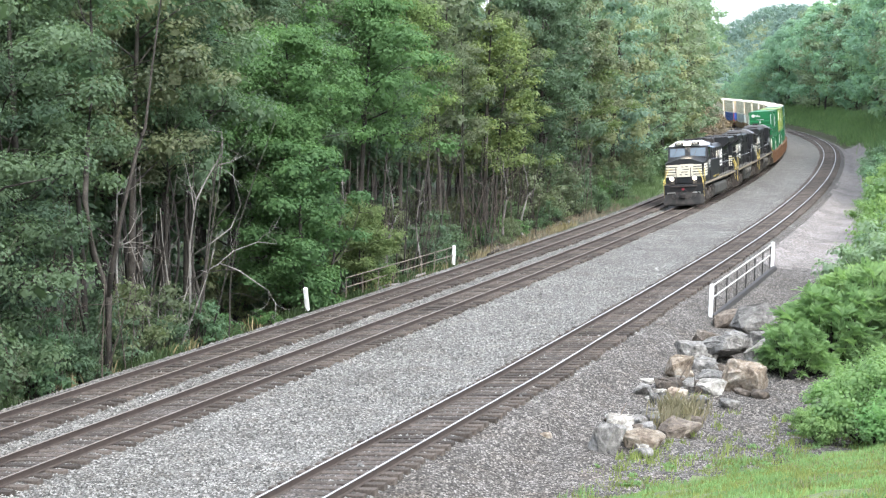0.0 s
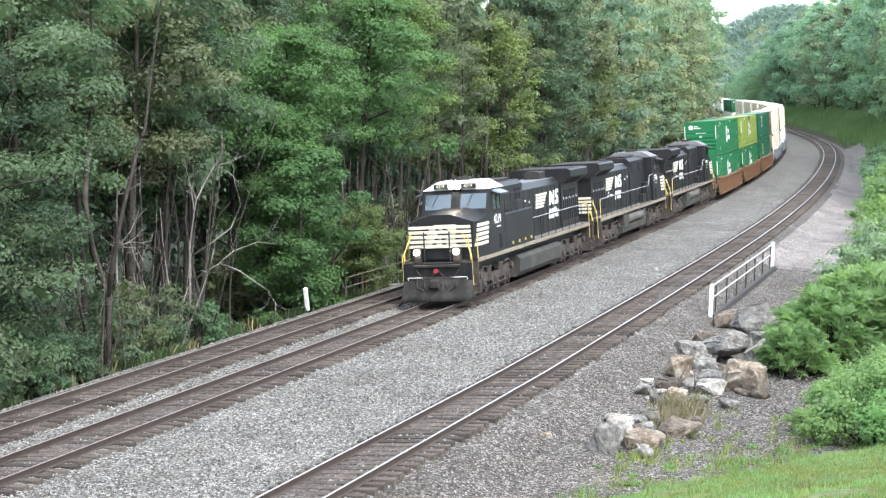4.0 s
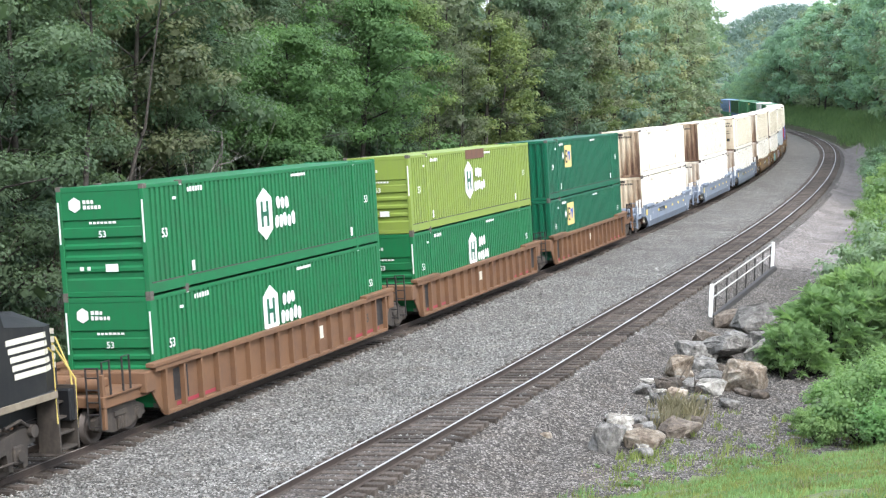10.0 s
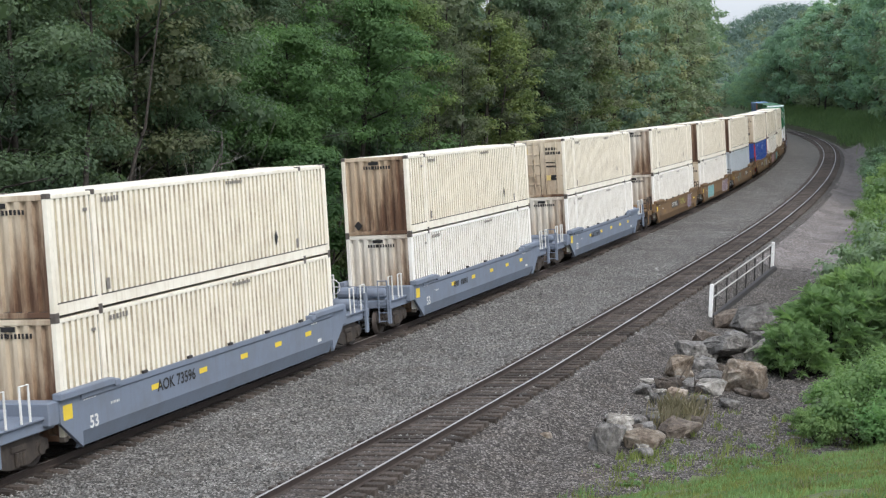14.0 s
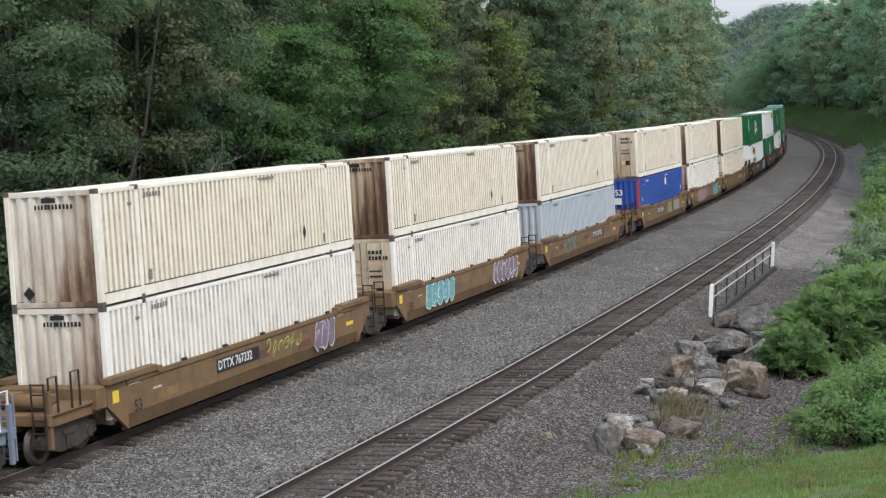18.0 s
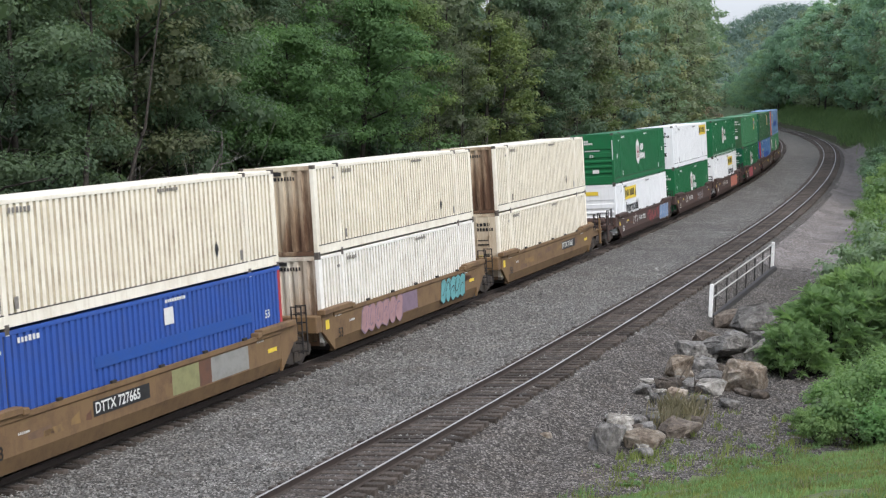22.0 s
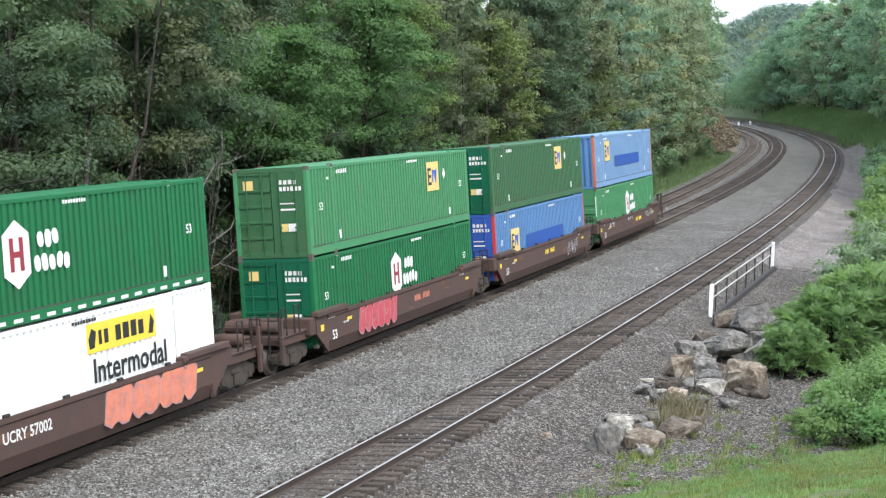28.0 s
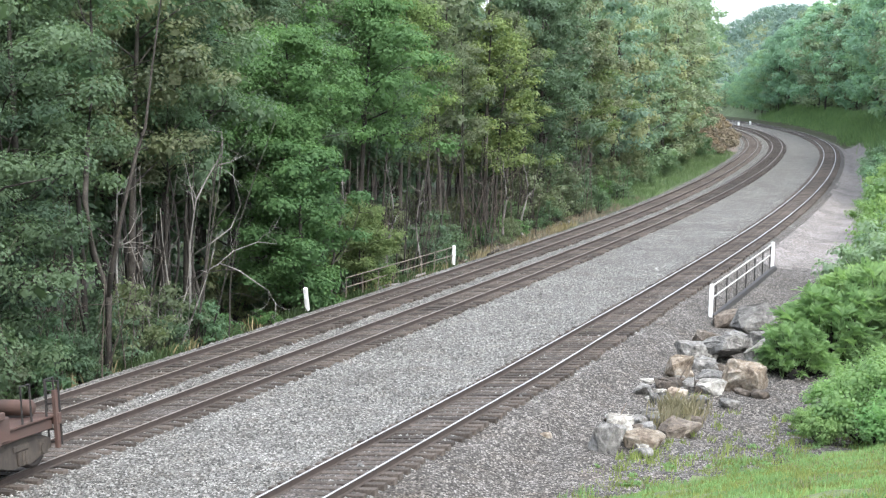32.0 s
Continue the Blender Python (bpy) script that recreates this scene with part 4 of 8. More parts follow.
def rusty(name, base, heavy=0.0):
    """A container end whose paint runs with long brown rust streaks, worst at one post and along the foot."""
    m, t, b = nodes(name)
    sep = t.nodes.new("ShaderNodeSeparateXYZ")
    t.links.new(t.nodes.new("ShaderNodeTexCoord").outputs["Object"], sep.inputs[0])
    bias = t.nodes.new("ShaderNodeMath")
    bias.operation = "MULTIPLY_ADD"
    t.links.new(sep.outputs["Y"], bias.inputs[0])
    bias.inputs[1].default_value, bias.inputs[2].default_value = -0.15, heavy + 0.07
    low = t.nodes.new("ShaderNodeMath")
    low.operation = "MULTIPLY_ADD"
    t.links.new(sep.outputs["Z"], low.inputs[0])
    low.inputs[1].default_value = -0.09
    t.links.new(bias.outputs[0], low.inputs[2])

    def streak(scale, stretch, lo, hi):
        add = t.nodes.new("ShaderNodeMath")
        t.links.new(noise_of(t, scale, 7, 0.7, stretch), add.inputs[0])
        t.links.new(low.outputs[0], add.inputs[1])
        return ramp(t, add.outputs[0], [(lo, (0, 0, 0)), (hi, (1, 1, 1))])

    c = mix(t, streak(0.8, (1, 1.5, 0.35), 0.22, 0.62), base, (0.28, 0.19, 0.115))
    c = mix(t, streak(1.2, (1, 2.2, 0.35), 0.50, 0.70), c, (0.10, 0.052, 0.028))
    t.links.new(c, b.inputs["Base Color"])
    b.inputs["Roughness"].default_value = 0.75
    bump(t, b, noise_of(t, 50, 3), 0.1, 0.01)
    return m


RUST_END = rusty("rust_streaked_cream", (0.62, 0.54, 0.40))
HEAVY_END = rusty("deeply_rusted_cream", (0.55, 0.45, 0.32), 0.09)
PALE_END = rusty("rust_streaked_off_white", (0.66, 0.62, 0.53), -0.05)


def glow(name, colour, strength):
    m, t, b = nodes(name)
    b.inputs["Base Color"].default_value = (*colour, 1)
    b.inputs["Emission Color"].default_value = (*colour, 1)
    b.inputs["Emission Strength"].default_value = strength
    return m


LAMP = glow("lit_headlamp", (1.0, 0.84, 0.62), 30)


def glass_mat(name, tint):
    m, t, b = nodes(name)
    b.inputs["Base Color"].default_value = (*tint, 1)
    b.inputs["Roughness"].default_value, b.inputs["Specular IOR Level"].default_value = 0.04, 1.0
    return m


CAB_GLASS = glass_mat("cab_window_glass", (0.05, 0.07, 0.085))

RIDERS = []  # thing, train coordinates of its two ends, height over the rails, turned round or not
STORE = {}  # meshes that repeat


def shared(key, name, make, material, parent, label="", smooth=False, m=None):
    """One mesh for all pieces of the same key; make fills a bmesh the first time."""
    if key not in STORE:
        bm = bmesh.new()
        make(bm)
        me = bpy.data.meshes.new(name)
        bm.to_mesh(me)
        bm.free()
        me.materials.append(material)
        if smooth:
            me.shade_smooth()
        STORE[key] = me
    ob = new(name, STORE[key])
    ob.parent = parent
    if m is not None:
        ob.matrix_basis = m
    return tagged(ob, label)


def block(name, b, material, parent, label="", bevel=0.01):
    return shared((name, b, material.name, bevel), name, lambda bm: box(bm, *b, bevel=bevel), material, parent, label)


SIDE_OF = {-1: Matrix(((1, 0, 0, 0), (0, 0, -1, 0), (0, 1, 0, 0), (0, 0, 0, 1))), 1: Matrix(((-1, 0, 0, 0), (0, 0, 1, 0), (0, 1, 0, 0), (0, 0, 0, 1)))}
END_OF = Matrix(((0, 0, -1, 0), (-1, 0, 0, 0), (0, 1, 0, 0), (0, 0, 0, 1)))


def onto_side(x, y, z, s=-1):
    return Matrix.Translation((x, y, z)) @ SIDE_OF[s]


def onto_end(x, y, z):
    return Matrix.Translation((x, y, z)) @ END_OF


def shapes(name, polys, material, parent, m, label=""):
    """Flat painted shapes, polygons in the plane of the surface."""
    bm = bmesh.new()
    for poly in polys:
        bm.faces.new([bm.verts.new((x, y, 0)) for x, y in poly])
    ob = part(name, bm, material, parent, label)
    ob.matrix_basis = m
    return tagged(ob, "", "", "", "stuff" if len(polys) > 1 else "")


def rect(x0, x1, y0, y1, k=0.0):
    return [(x0, y0), (x1, y0), (x1 + k, y1), (x0 + k, y1)]


def words(text, size, material, parent, m, label=""):
    key = ("words", text, size, material.name)
    if key not in STORE:
        cu = bpy.data.curves.new("lettering", "FONT")
        cu.body, cu.size, cu.offset, cu.resolution_u = text, size, size * 0.02, 3
        tmp = bpy.data.objects.new("lettering", cu)
        STORE[key] = bpy.data.meshes.new_from_object(tmp)
        bpy.data.objects.remove(tmp)
        STORE[key].materials.clear()
        STORE[key].materials.append(material)
    ob = new("lettering", STORE[key])
    ob.parent, ob.matrix_basis = parent, m
    return tagged(ob, label)


def bars(n, w, h, gap, rng, x=0.0, y=0.0):
    """A row of n plain bars in place of writing."""
    out = []
    for _ in range(n):
        k = w * rng.uniform(0.75, 1.1)
        out.append(rect(x, x + k, y, y + h * rng.uniform(0.9, 1.05)))
        x += k + gap
    return out


def letter_blob(x, z, w, h, rng, lean=0.0):
    """One plain rounded block in place of a letter."""
    k, q, b = w * 0.28, h * 0.2, h * rng.uniform(0.82, 1.0)
    return [[(x + k, z), (x + w - k, z), (x + w, z + q), (x + w + lean, z + b - q), (x + w - k + lean, z + b), (x + k + lean, z + b), (x + lean, z + b - q), (x, z + q)]]


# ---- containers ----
# darker paints for the folds: painted shade of the hollows, with grime blotches
GROOVE_SHADE = {CREAM.name: paint("shaded_grimy_cream_hollows", (0.56, 0.50, 0.365), (0.18, 0.135, 0.085), 0.7, 0, 2.0, 0.7), PALE.name: paint("shaded_grimy_off_white_hollows", (0.59, 0.555, 0.47), (0.2, 0.165, 0.115), 0.7, 0, 2.0, 0.7), WHITE.name: paint("shaded_grimy_white_hollows", (0.68, 0.69, 0.68), (0.38, 0.38, 0.38), 0.6, 0, 2.0, 0.5)}

GROOVE_SHADE[GREY_BLUE.name] = paint("shaded_grimy_pale_blue_hollows", (0.36, 0.40, 0.42), (0.2, 0.21, 0.21), 0.7, 0, 2.0, 0.6)
# near-black strips: painted shade beside the posts, shade and rust above the rail
SEAM_SHADE = paint("dark_post_seam", (0.05, 0.045, 0.04), (0.1, 0.085, 0.07), 0.8, 0, 2.0, 0.6)
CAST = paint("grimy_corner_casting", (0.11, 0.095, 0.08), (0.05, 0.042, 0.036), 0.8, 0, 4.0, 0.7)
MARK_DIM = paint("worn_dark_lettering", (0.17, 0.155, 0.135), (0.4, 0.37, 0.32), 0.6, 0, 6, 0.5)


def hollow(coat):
    # the same paint darkened: the shade of the hollows is in its colour
    if coat.name not in GROOVE_SHADE:
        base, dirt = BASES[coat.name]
        GROOVE_SHADE[coat.name] = paint(coat.name + "_hollows", tuple(0.8 * v for v in base), tuple(0.7 * v for v in dirt), 0.65)
    return GROOVE_SHADE[coat.name]


CL, CW, CH = 16.154, 1.295, 2.896
POSTS = (-CL / 2 + 2.0, CL / 2 - 2.0)


def corrugate(bm, x0, x1, z0, z1, y, sgn, pitch=0.262, depth=0.045):
    """A folded steel side from x0 to x1: flat crests and hollows joined by slopes; hollows and slopes take the
    shade-darkened paint.
    """
    n = max(2, round((x1 - x0) / pitch))
    p = (x1 - x0) / n
    pts = [(x0, depth, 0)]
    for i in range(n):
        a = x0 + i * p
        pts += [(a + 0.17 * p, depth, 0), (a + 0.24 * p, 0.0, 0), (a + 0.76 * p, 0.0, 0), (a + 0.83 * p, depth, 0)]
    pts.append((x1, depth, 0))
    lo = [bm.verts.new((x, sgn * (y - d), z0)) for x, d, _ in pts]
    hi = [bm.verts.new((x, sgn * (y - d), z1)) for x, d, _ in pts]
    for i in range(len(pts) - 1):
        f = (lo[i], lo[i + 1], hi[i + 1], hi[i])
        face = bm.faces.new(f if sgn < 0 else f[::-1])
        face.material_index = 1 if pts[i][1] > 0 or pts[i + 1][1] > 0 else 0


def side_panel(sgn):
    def make(bm):
        for a, b in ((-CL / 2 + 0.1, POSTS[0] - 0.12), (POSTS[0] + 0.12, POSTS[1] - 0.12), (POSTS[1] + 0.12, CL / 2 - 0.1)):
            corrugate(bm, a, b, 0.30, CH - 0.10, CW - 0.012, sgn)
    return make


def ribbed_end(bm):
    """Plain sheet above, deep horizontal ribs below."""
    zs = [(0.12, 0), (0.4, 0)]
    for i in range(4):
        z = 0.45 + i * 0.3
        zs += [(z, 0), (z + 0.05, 0.06), (z + 0.17, 0.06), (z + 0.22, 0)]
    zs += [(1.8, 0), (1.83, 0.04), (2.0, 0.04), (2.03, 0), (CH - 0.12, 0)]
    a = [bm.verts.new((d, -CW + 0.13, z)) for z, d in zs]
    b = [bm.verts.new((d, CW - 0.13, z)) for z, d in zs]
    for i in range(len(zs) - 1):
        bm.faces.new((b[i], a[i], a[i + 1], b[i + 1]))


def folded_end(bm):
    """A sheet with upright folds."""
    n, d = 7, 0.09
    p = 2 * (CW - 0.13) / n
    pts = []
    for i in range(n):
        y = -CW + 0.13 + i * p
        pts += [(y, 0), (y + 0.3 * p, 0), (y + 0.42 * p, d), (y + 0.78 * p, d), (y + 0.9 * p, 0)]
    pts.append((CW - 0.13, 0))
    a = [bm.verts.new((dd, y, 0.12)) for y, dd in pts]
    b = [bm.verts.new((dd, y, CH - 0.12)) for y, dd in pts]
    for i in range(len(pts) - 1):
        bm.faces.new((a[i + 1], a[i], b[i], b[i + 1]))


def door_leaf(bm):
    """Half of the end: one pressed sheet with five sunk panels."""
    w = CW - 0.125
    zs = [0.14, 0.2, 0.62, 0.7, 1.12, 1.2, 1.62, 1.7, 2.12, 2.2, 2.66, CH - 0.14]
    front = []
    for i in range(len(zs) - 1):
        x = 0.0 if i % 2 == 0 else 0.035
        front += [(x, zs[i] + 0.004), (x, zs[i + 1] - 0.004)]
    prism(bm, [(0.07, CH - 0.14), (0.07, 0.14)] + front, 0.02, w)


def lock_rod(bm):
    tube(bm, [(0, 0, 0.1), (0, 0, CH - 0.1)], 0.02, 6)
    for z in (0.35, 0.95, 1.9, 2.5):
        box(bm, -0.02, 0.05, -0.045, 0.045, z, z + 0.06)
    box(bm, -0.035, -0.015, -0.02, 0.3, 1.05, 1.09)


def hub_marks(t, x, rng, red=True, zoff=0.0):
    y = -CW - 0.005
    hexagon = [(0, -0.78), (0.52, -0.46), (0.52, 0.46), (0, 0.78), (-0.52, 0.46), (-0.52, -0.46)]
    shapes("emblem", [hexagon], MARK_WHITE, t, onto_side(x, y, 1.62 + zoff), "white six-sided emblem")
    shapes("emblem_mark", [rect(-0.27, -0.11, -0.38, 0.38), rect(0.11, 0.27, -0.38, 0.38), rect(-0.11, 0.11, -0.07, 0.07)], MARK_RED if red else t_dark(t), t, onto_side(x, y - 0.004, 1.62 + zoff))
    marks = [p for j in range(3) for p in letter_blob(0.85 + 0.31 * j, 0.08 + rng.uniform(-0.04, 0.04), 0.26, 0.42, rng, rng.uniform(-0.03, 0.03))]
    marks += [p for j in range(5) for p in letter_blob(0.68 + 0.3 * j, -0.46 + rng.uniform(-0.04, 0.04), 0.25, 0.42, rng, rng.uniform(-0.03, 0.03))]
    shapes("lettering", marks, MARK_WHITE, t, onto_side(x, y, 1.62 + zoff))
    small_marks(t, rng, MARK_WHITE)


def t_dark(t):
    return DARK_GREEN


def small_marks(t, rng, ink, diamond=None):
    y = -CW - 0.004
    out = bars(6, 0.11, 0.13, 0.05, rng, POSTS[0] + 0.35, CH - 0.34) + bars(9, 0.1, 0.09, 0.03, rng, 1.0, CH - 0.27)
    out += [rect(POSTS[0] - 0.07, POSTS[0] + 0.07, CH - 0.13, CH - 0.02), rect(POSTS[1] - 0.07, POSTS[1] + 0.07, CH - 0.13, CH - 0.02)]
    out += [rect(POSTS[0] + 0.35, POSTS[0] + 0.52, 0.42, 0.7), rect(POSTS[1] - 0.55, POSTS[1] - 0.38, 0.42, 0.7), rect(POSTS[0] - 0.5, POSTS[0] - 0.3, CH - 0.5, CH - 0.42)]
    shapes("stencilling", out, ink, t, onto_side(0, y, 0))
    if ink is MARK_WHITE:
        words("53", 0.34, ink, t, onto_side(-CL / 2 + 0.8, y, 1.45))
        words("53", 0.34, ink, t, onto_side(CL / 2 - 1.2, y, 1.45))
    if diamond is not None:
        shapes("placard", [[(0, -0.22), (0.18, 0), (0, 0.22), (-0.18, 0)]], MARK_WHITE, t, onto_side(diamond, y, 2.05), "white diamond placard")


def panel_logo(t, x, z, w=1.35, h=1.1, rng=None):
    y = -CW - 0.005
    shapes("panel", [rect(-w / 2, w / 2, -h / 2, h / 2)], GOLD, t, onto_side(x, y, z), "gold square panel with dark shapes")
    shapes("panel_shape", [rect(-0.42 * w, -0.32 * w, -0.3 * h, 0.3 * h), rect(-0.32 * w, -0.12 * w, 0.2 * h, 0.3 * h), rect(-0.32 * w, -0.14 * w, -0.05 * h, 0.05 * h), rect(-0.32 * w, -0.12 * w, -0.3 * h, -0.2 * h)], MARK_BLACK, t, onto_side(x, y - 0.004, z))
    shapes("panel_shape", [[(-0.08 * w, -0.2 * h), (0.02 * w, -0.2 * h), (0.1 * w, 0.2 * h), (-0.04 * w, 0.25 * h)], [(0.06 * w, 0.22 * h), (0.2 * w, -0.25 * h), (0.28 * w, -0.2 * h), (0.36 * w, 0.28 * h), (0.22 * w, 0.2 * h)]], MARK_BLUE, t, onto_side(x, y - 0.004, z))


def haul_panel(t, x, z, rng, word=True, w=3.3):
    y = -CW - 0.005
    shapes("panel", [rect(0, w, 0, 0.72)], YELLOW, t, onto_side(x, y, z), "yellow panel with black bars")
    shapes("panel_shape", bars(2, 0.2, 0.38, 0.1, rng, w * 0.16, 0.17) + bars(4, 0.27, 0.4, 0.09, rng, w * 0.4, 0.16) + [[(w * 0.03, 0.1), (w * 0.1, 0.12), (w * 0.13, 0.5), (w * 0.07, 0.6), (w * 0.02, 0.35)], [(w * 0.88, 0.12), (w * 0.95, 0.1), (w * 0.98, 0.4), (w * 0.93, 0.6)]], MARK_BLACK, t, onto_side(x, y - 0.004, z))
    if word:
        words("Intermodal", 0.82, MARK_BLACK, t, onto_side(x + 0.18, y, z - 0.72))


def container(coat, end, front, height, label, dress=None, posts=None, end_coat=None):
    """A 53-foot box. end: ribbed, folded or doors; dress adds its markings."""
    t = thing("shipping_container", label, "container", "containers on the train")
    rng = random.Random(label + str(front) + str(height))
    k = coat.name
    for sgn in (-1, 1):
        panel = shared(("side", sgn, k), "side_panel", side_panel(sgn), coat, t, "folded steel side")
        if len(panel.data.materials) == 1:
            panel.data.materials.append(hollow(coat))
        shared(("top", sgn, k), "top_rail", lambda bm: box(bm, -CL / 2 + 0.02, CL / 2 - 0.02, *sorted((sgn * (CW - 0.09), sgn * (CW - 0.004))), CH - 0.13, CH - 0.03, 0.008), coat, t)
        shared(("sill", sgn, k), "bottom_rail", lambda bm: box(bm, -CL / 2 + 0.02, CL / 2 - 0.02, *sorted((sgn * (CW - 0.10), sgn * (CW - 0.002))), 0.045, 0.31, 0.008), coat, t)
        # dark line for the rust and the shaded gap over the bottom rail
        shared(("railseam", sgn), "rail_seam", lambda bm: box(bm, -CL / 2 + 0.16, CL / 2 - 0.16, *sorted((sgn * (CW - 0.06), sgn * (CW - 0.001))), 0.312, 0.34), SEAM_SHADE, t)
        for e in (-1, 1):
            pc = posts or coat
            shared(("corner", sgn, e, pc.name), "corner_post", lambda bm: box(bm, *sorted((e * (CL / 2 - 0.15), e * CL / 2)), *sorted((sgn * (CW - 0.14), sgn * CW)), 0.0, CH, 0.012), pc, t)
            shared(("stack", sgn, e, k), "stacking_post", lambda bm: box(bm, POSTS[e > 0] - 0.085, POSTS[e > 0] + 0.085, *sorted((sgn * (CW - 0.10), sgn * (CW + 0.003))), 0.0, CH, 0.01), coat, t)
            # dark strip that paints the shadow on both sides of the post
            shared(("seam", sgn, e), "post_seam", lambda bm: box(bm, POSTS[e > 0] - 0.125, POSTS[e > 0] + 0.125, *sorted((sgn * (CW - 0.12), sgn * (CW - 0.06))), 0.31, CH - 0.13), SEAM_SHADE, t)
            for x in (e * (CL / 2 - 0.085), POSTS[e > 0]):
                for z in (0.06, CH - 0.06):
                    shared(("casting", sgn, round(x, 2), z, k), "corner_casting", lambda bm: box(bm, x - 0.09, x + 0.09, *sorted((sgn * (CW - 0.15), sgn * (CW + 0.006))), z - 0.065, z + 0.065, 0.012), CAST if e < 0 or coat in (CREAM, PALE) else coat, t)
    shared(("roof", k), "roof", lambda bm: box(bm, -CL / 2 + 0.04, CL / 2 - 0.04, -CW + 0.05, CW - 0.05, CH - 0.07, CH - 0.028), coat, t)
    shared(("floor", k), "base", lambda bm: box(bm, -CL / 2 + 0.04, CL / 2 - 0.04, -CW + 0.06, CW - 0.06, 0.05, 0.16), STEEL_DARK, t)
    for e in (-1, 1):
        for a, b in ((0.01, 0.15), (CH - 0.15, CH - 0.01)):
            shared(("header", e, a, k if e > 0 else (end_coat or coat).name), "end_beam", lambda bm: box(bm, *sorted((e * (CL / 2 - 0.12), e * (CL / 2 - 0.012))), -CW + 0.13, CW - 0.13, a, b, 0.01), coat if e > 0 else end_coat or coat, t)
    ec = end_coat or coat
    x = -CL / 2 + 0.02
    if end == "doors":
        for sgn in (-1, 1):
            leaf = shared(("leaf", ec.name), "door", door_leaf, ec, t, "pressed steel door leaf", False, Matrix.Translation((x, 0, 0)) if sgn > 0 else Matrix.Translation((x + 0.07, 0, 0)) @ Matrix.Rotation(math.pi, 4, "Z"))
            for yy in (0.3, 0.85):
                shared(("rod", ec.name), "lock_rod", lock_rod, CAST if ec in (CREAM, PALE) else ec, leaf, "", False, Matrix.Translation((-0.03, yy, 0)) if sgn > 0 else Matrix.Translation((0.10, yy, 0)))
    else:
        shared((end, ec.name), "end_panel", ribbed_end if end == "ribbed" else folded_end, ec, t, "", False, Matrix.Translation((x, 0, 0)))
    shared(("folded", k), "end_panel", folded_end, coat, t, "", False, Matrix.Translation((-x, 0, 0)) @ Matrix.Rotation(math.pi, 4, "Z"))
    if dress:
        dress(t, rng)
    RIDERS.append((t, front, front + CL, height, False))
    return t


def end_marks(t, ink, rng, kind):
    x = -CL / 2 + 0.0
    if kind == "hub":
        shapes("end_emblem", [[(-0.75 + 0.2 * math.cos(a), 2.42 + 0.2 * math.sin(a)) for a in np.linspace(0.52, 6.8, 7)[:6]]], ink, t, onto_end(x, 0, 0))
        shapes("end_lettering", bars(3, 0.1, 0.1, 0.03, rng, -0.5, 2.44) + bars(5, 0.1, 0.1, 0.03, rng, -0.5, 2.3) + bars(7, 0.1, 0.06, 0.03, rng, -0.35, 1.91) + [rect(0.05, 0.42, 0.66, 0.86), rect(-0.72, -0.6, 0.7, 0.8), rect(-0.5, -0.4, 0.7, 0.8)], ink, t, onto_end(x - 0.004, 0, 0))
        words("53", 0.24, ink, t, onto_end(x - 0.004, 0.1, 1.56))
        shapes("end_stripe", [rect(-CW + 0.03, -CW + 0.08, 1.4, 2.5), rect(CW - 0.08, CW - 0.03, 1.4, 2.5)], ink, t, onto_end(x - 0.004, 0, 0))
    elif kind == "folded":
        shapes("end_lettering", bars(4, 0.07, 0.12, 0.04, rng, -0.42, 2.44) + bars(7, 0.07, 0.12, 0.04, rng, -0.05, 2.44) + [rect(-0.22, 0.18, 2.60, 2.72), [(-0.75, 0.55), (-0.58, 0.37), (-0.75, 0.19), (-0.92, 0.37)]], MARK_BLACK if ink is None else ink, t, onto_end(x - 0.004, 0, 0))
    elif kind == "doors":
        shapes("end_lettering", bars(4, 0.12, 0.14, 0.05, rng, 0.3, 2.35) + bars(6, 0.1, 0.14, 0.04, rng, 0.3, 2.14) + [rect(0.3, 0.8, 1.72, 1.76), rect(0.3, 0.85, 1.52, 1.58), rect(0.55, 0.85, 0.85, 1.1)], ink, t, onto_end(x - 0.004, 0, 0))
        shapes("end_placard", [rect(0.28, 0.54, 0.85, 1.1), rect(-0.95, -0.6, 2.2, 2.5)], GOLD, t, onto_end(x - 0.005, 0, 0))


def hub(x=-1.0, red=True, end="hub"):
    def dress(t, rng):
        hub_marks(t, x, rng, red)
        end_marks(t, MARK_WHITE, rng, end)
    return dress


def parcel(end="folded"):
    def dress(t, rng):
        small_marks(t, rng, MARK_DIM)
        shapes("placard", [[(0.9, 0.62), (1.02, 0.86), (0.9, 1.1), (0.78, 0.86)]], MARK_BLACK, t, onto_side(3.2, -CW - 0.005, 0), "dark diamond placard")
        end_marks(t, MARK_BLACK, rng, end)
    return dress


def emp(x, z, diamond, end, bar=None):
    def dress(t, rng):
        panel_logo(t, x, z)
        small_marks(t, rng, MARK_WHITE, diamond)
        if bar:
            shapes("panel", [rect(bar[0], bar[1], 1.0, 1.62)], STRONG_BLUE, t, onto_side(0, -CW - 0.005, 0), "plain dark blue panel")
        end_marks(t, MARK_WHITE, rng, end)
    return dress


def haul(x, z, word, end):
    def dress(t, rng):
        haul_panel(t, x, z, rng, word)
        small_marks(t, rng, MARK_BLACK)
        end_marks(t, MARK_BLACK, rng, end)
        shapes("end_panel_sign", [rect(-0.6, 0.3, 2.3, 2.52)], YELLOW, t, onto_end(-CL / 2 - 0.006, 0, 0))
    return dress


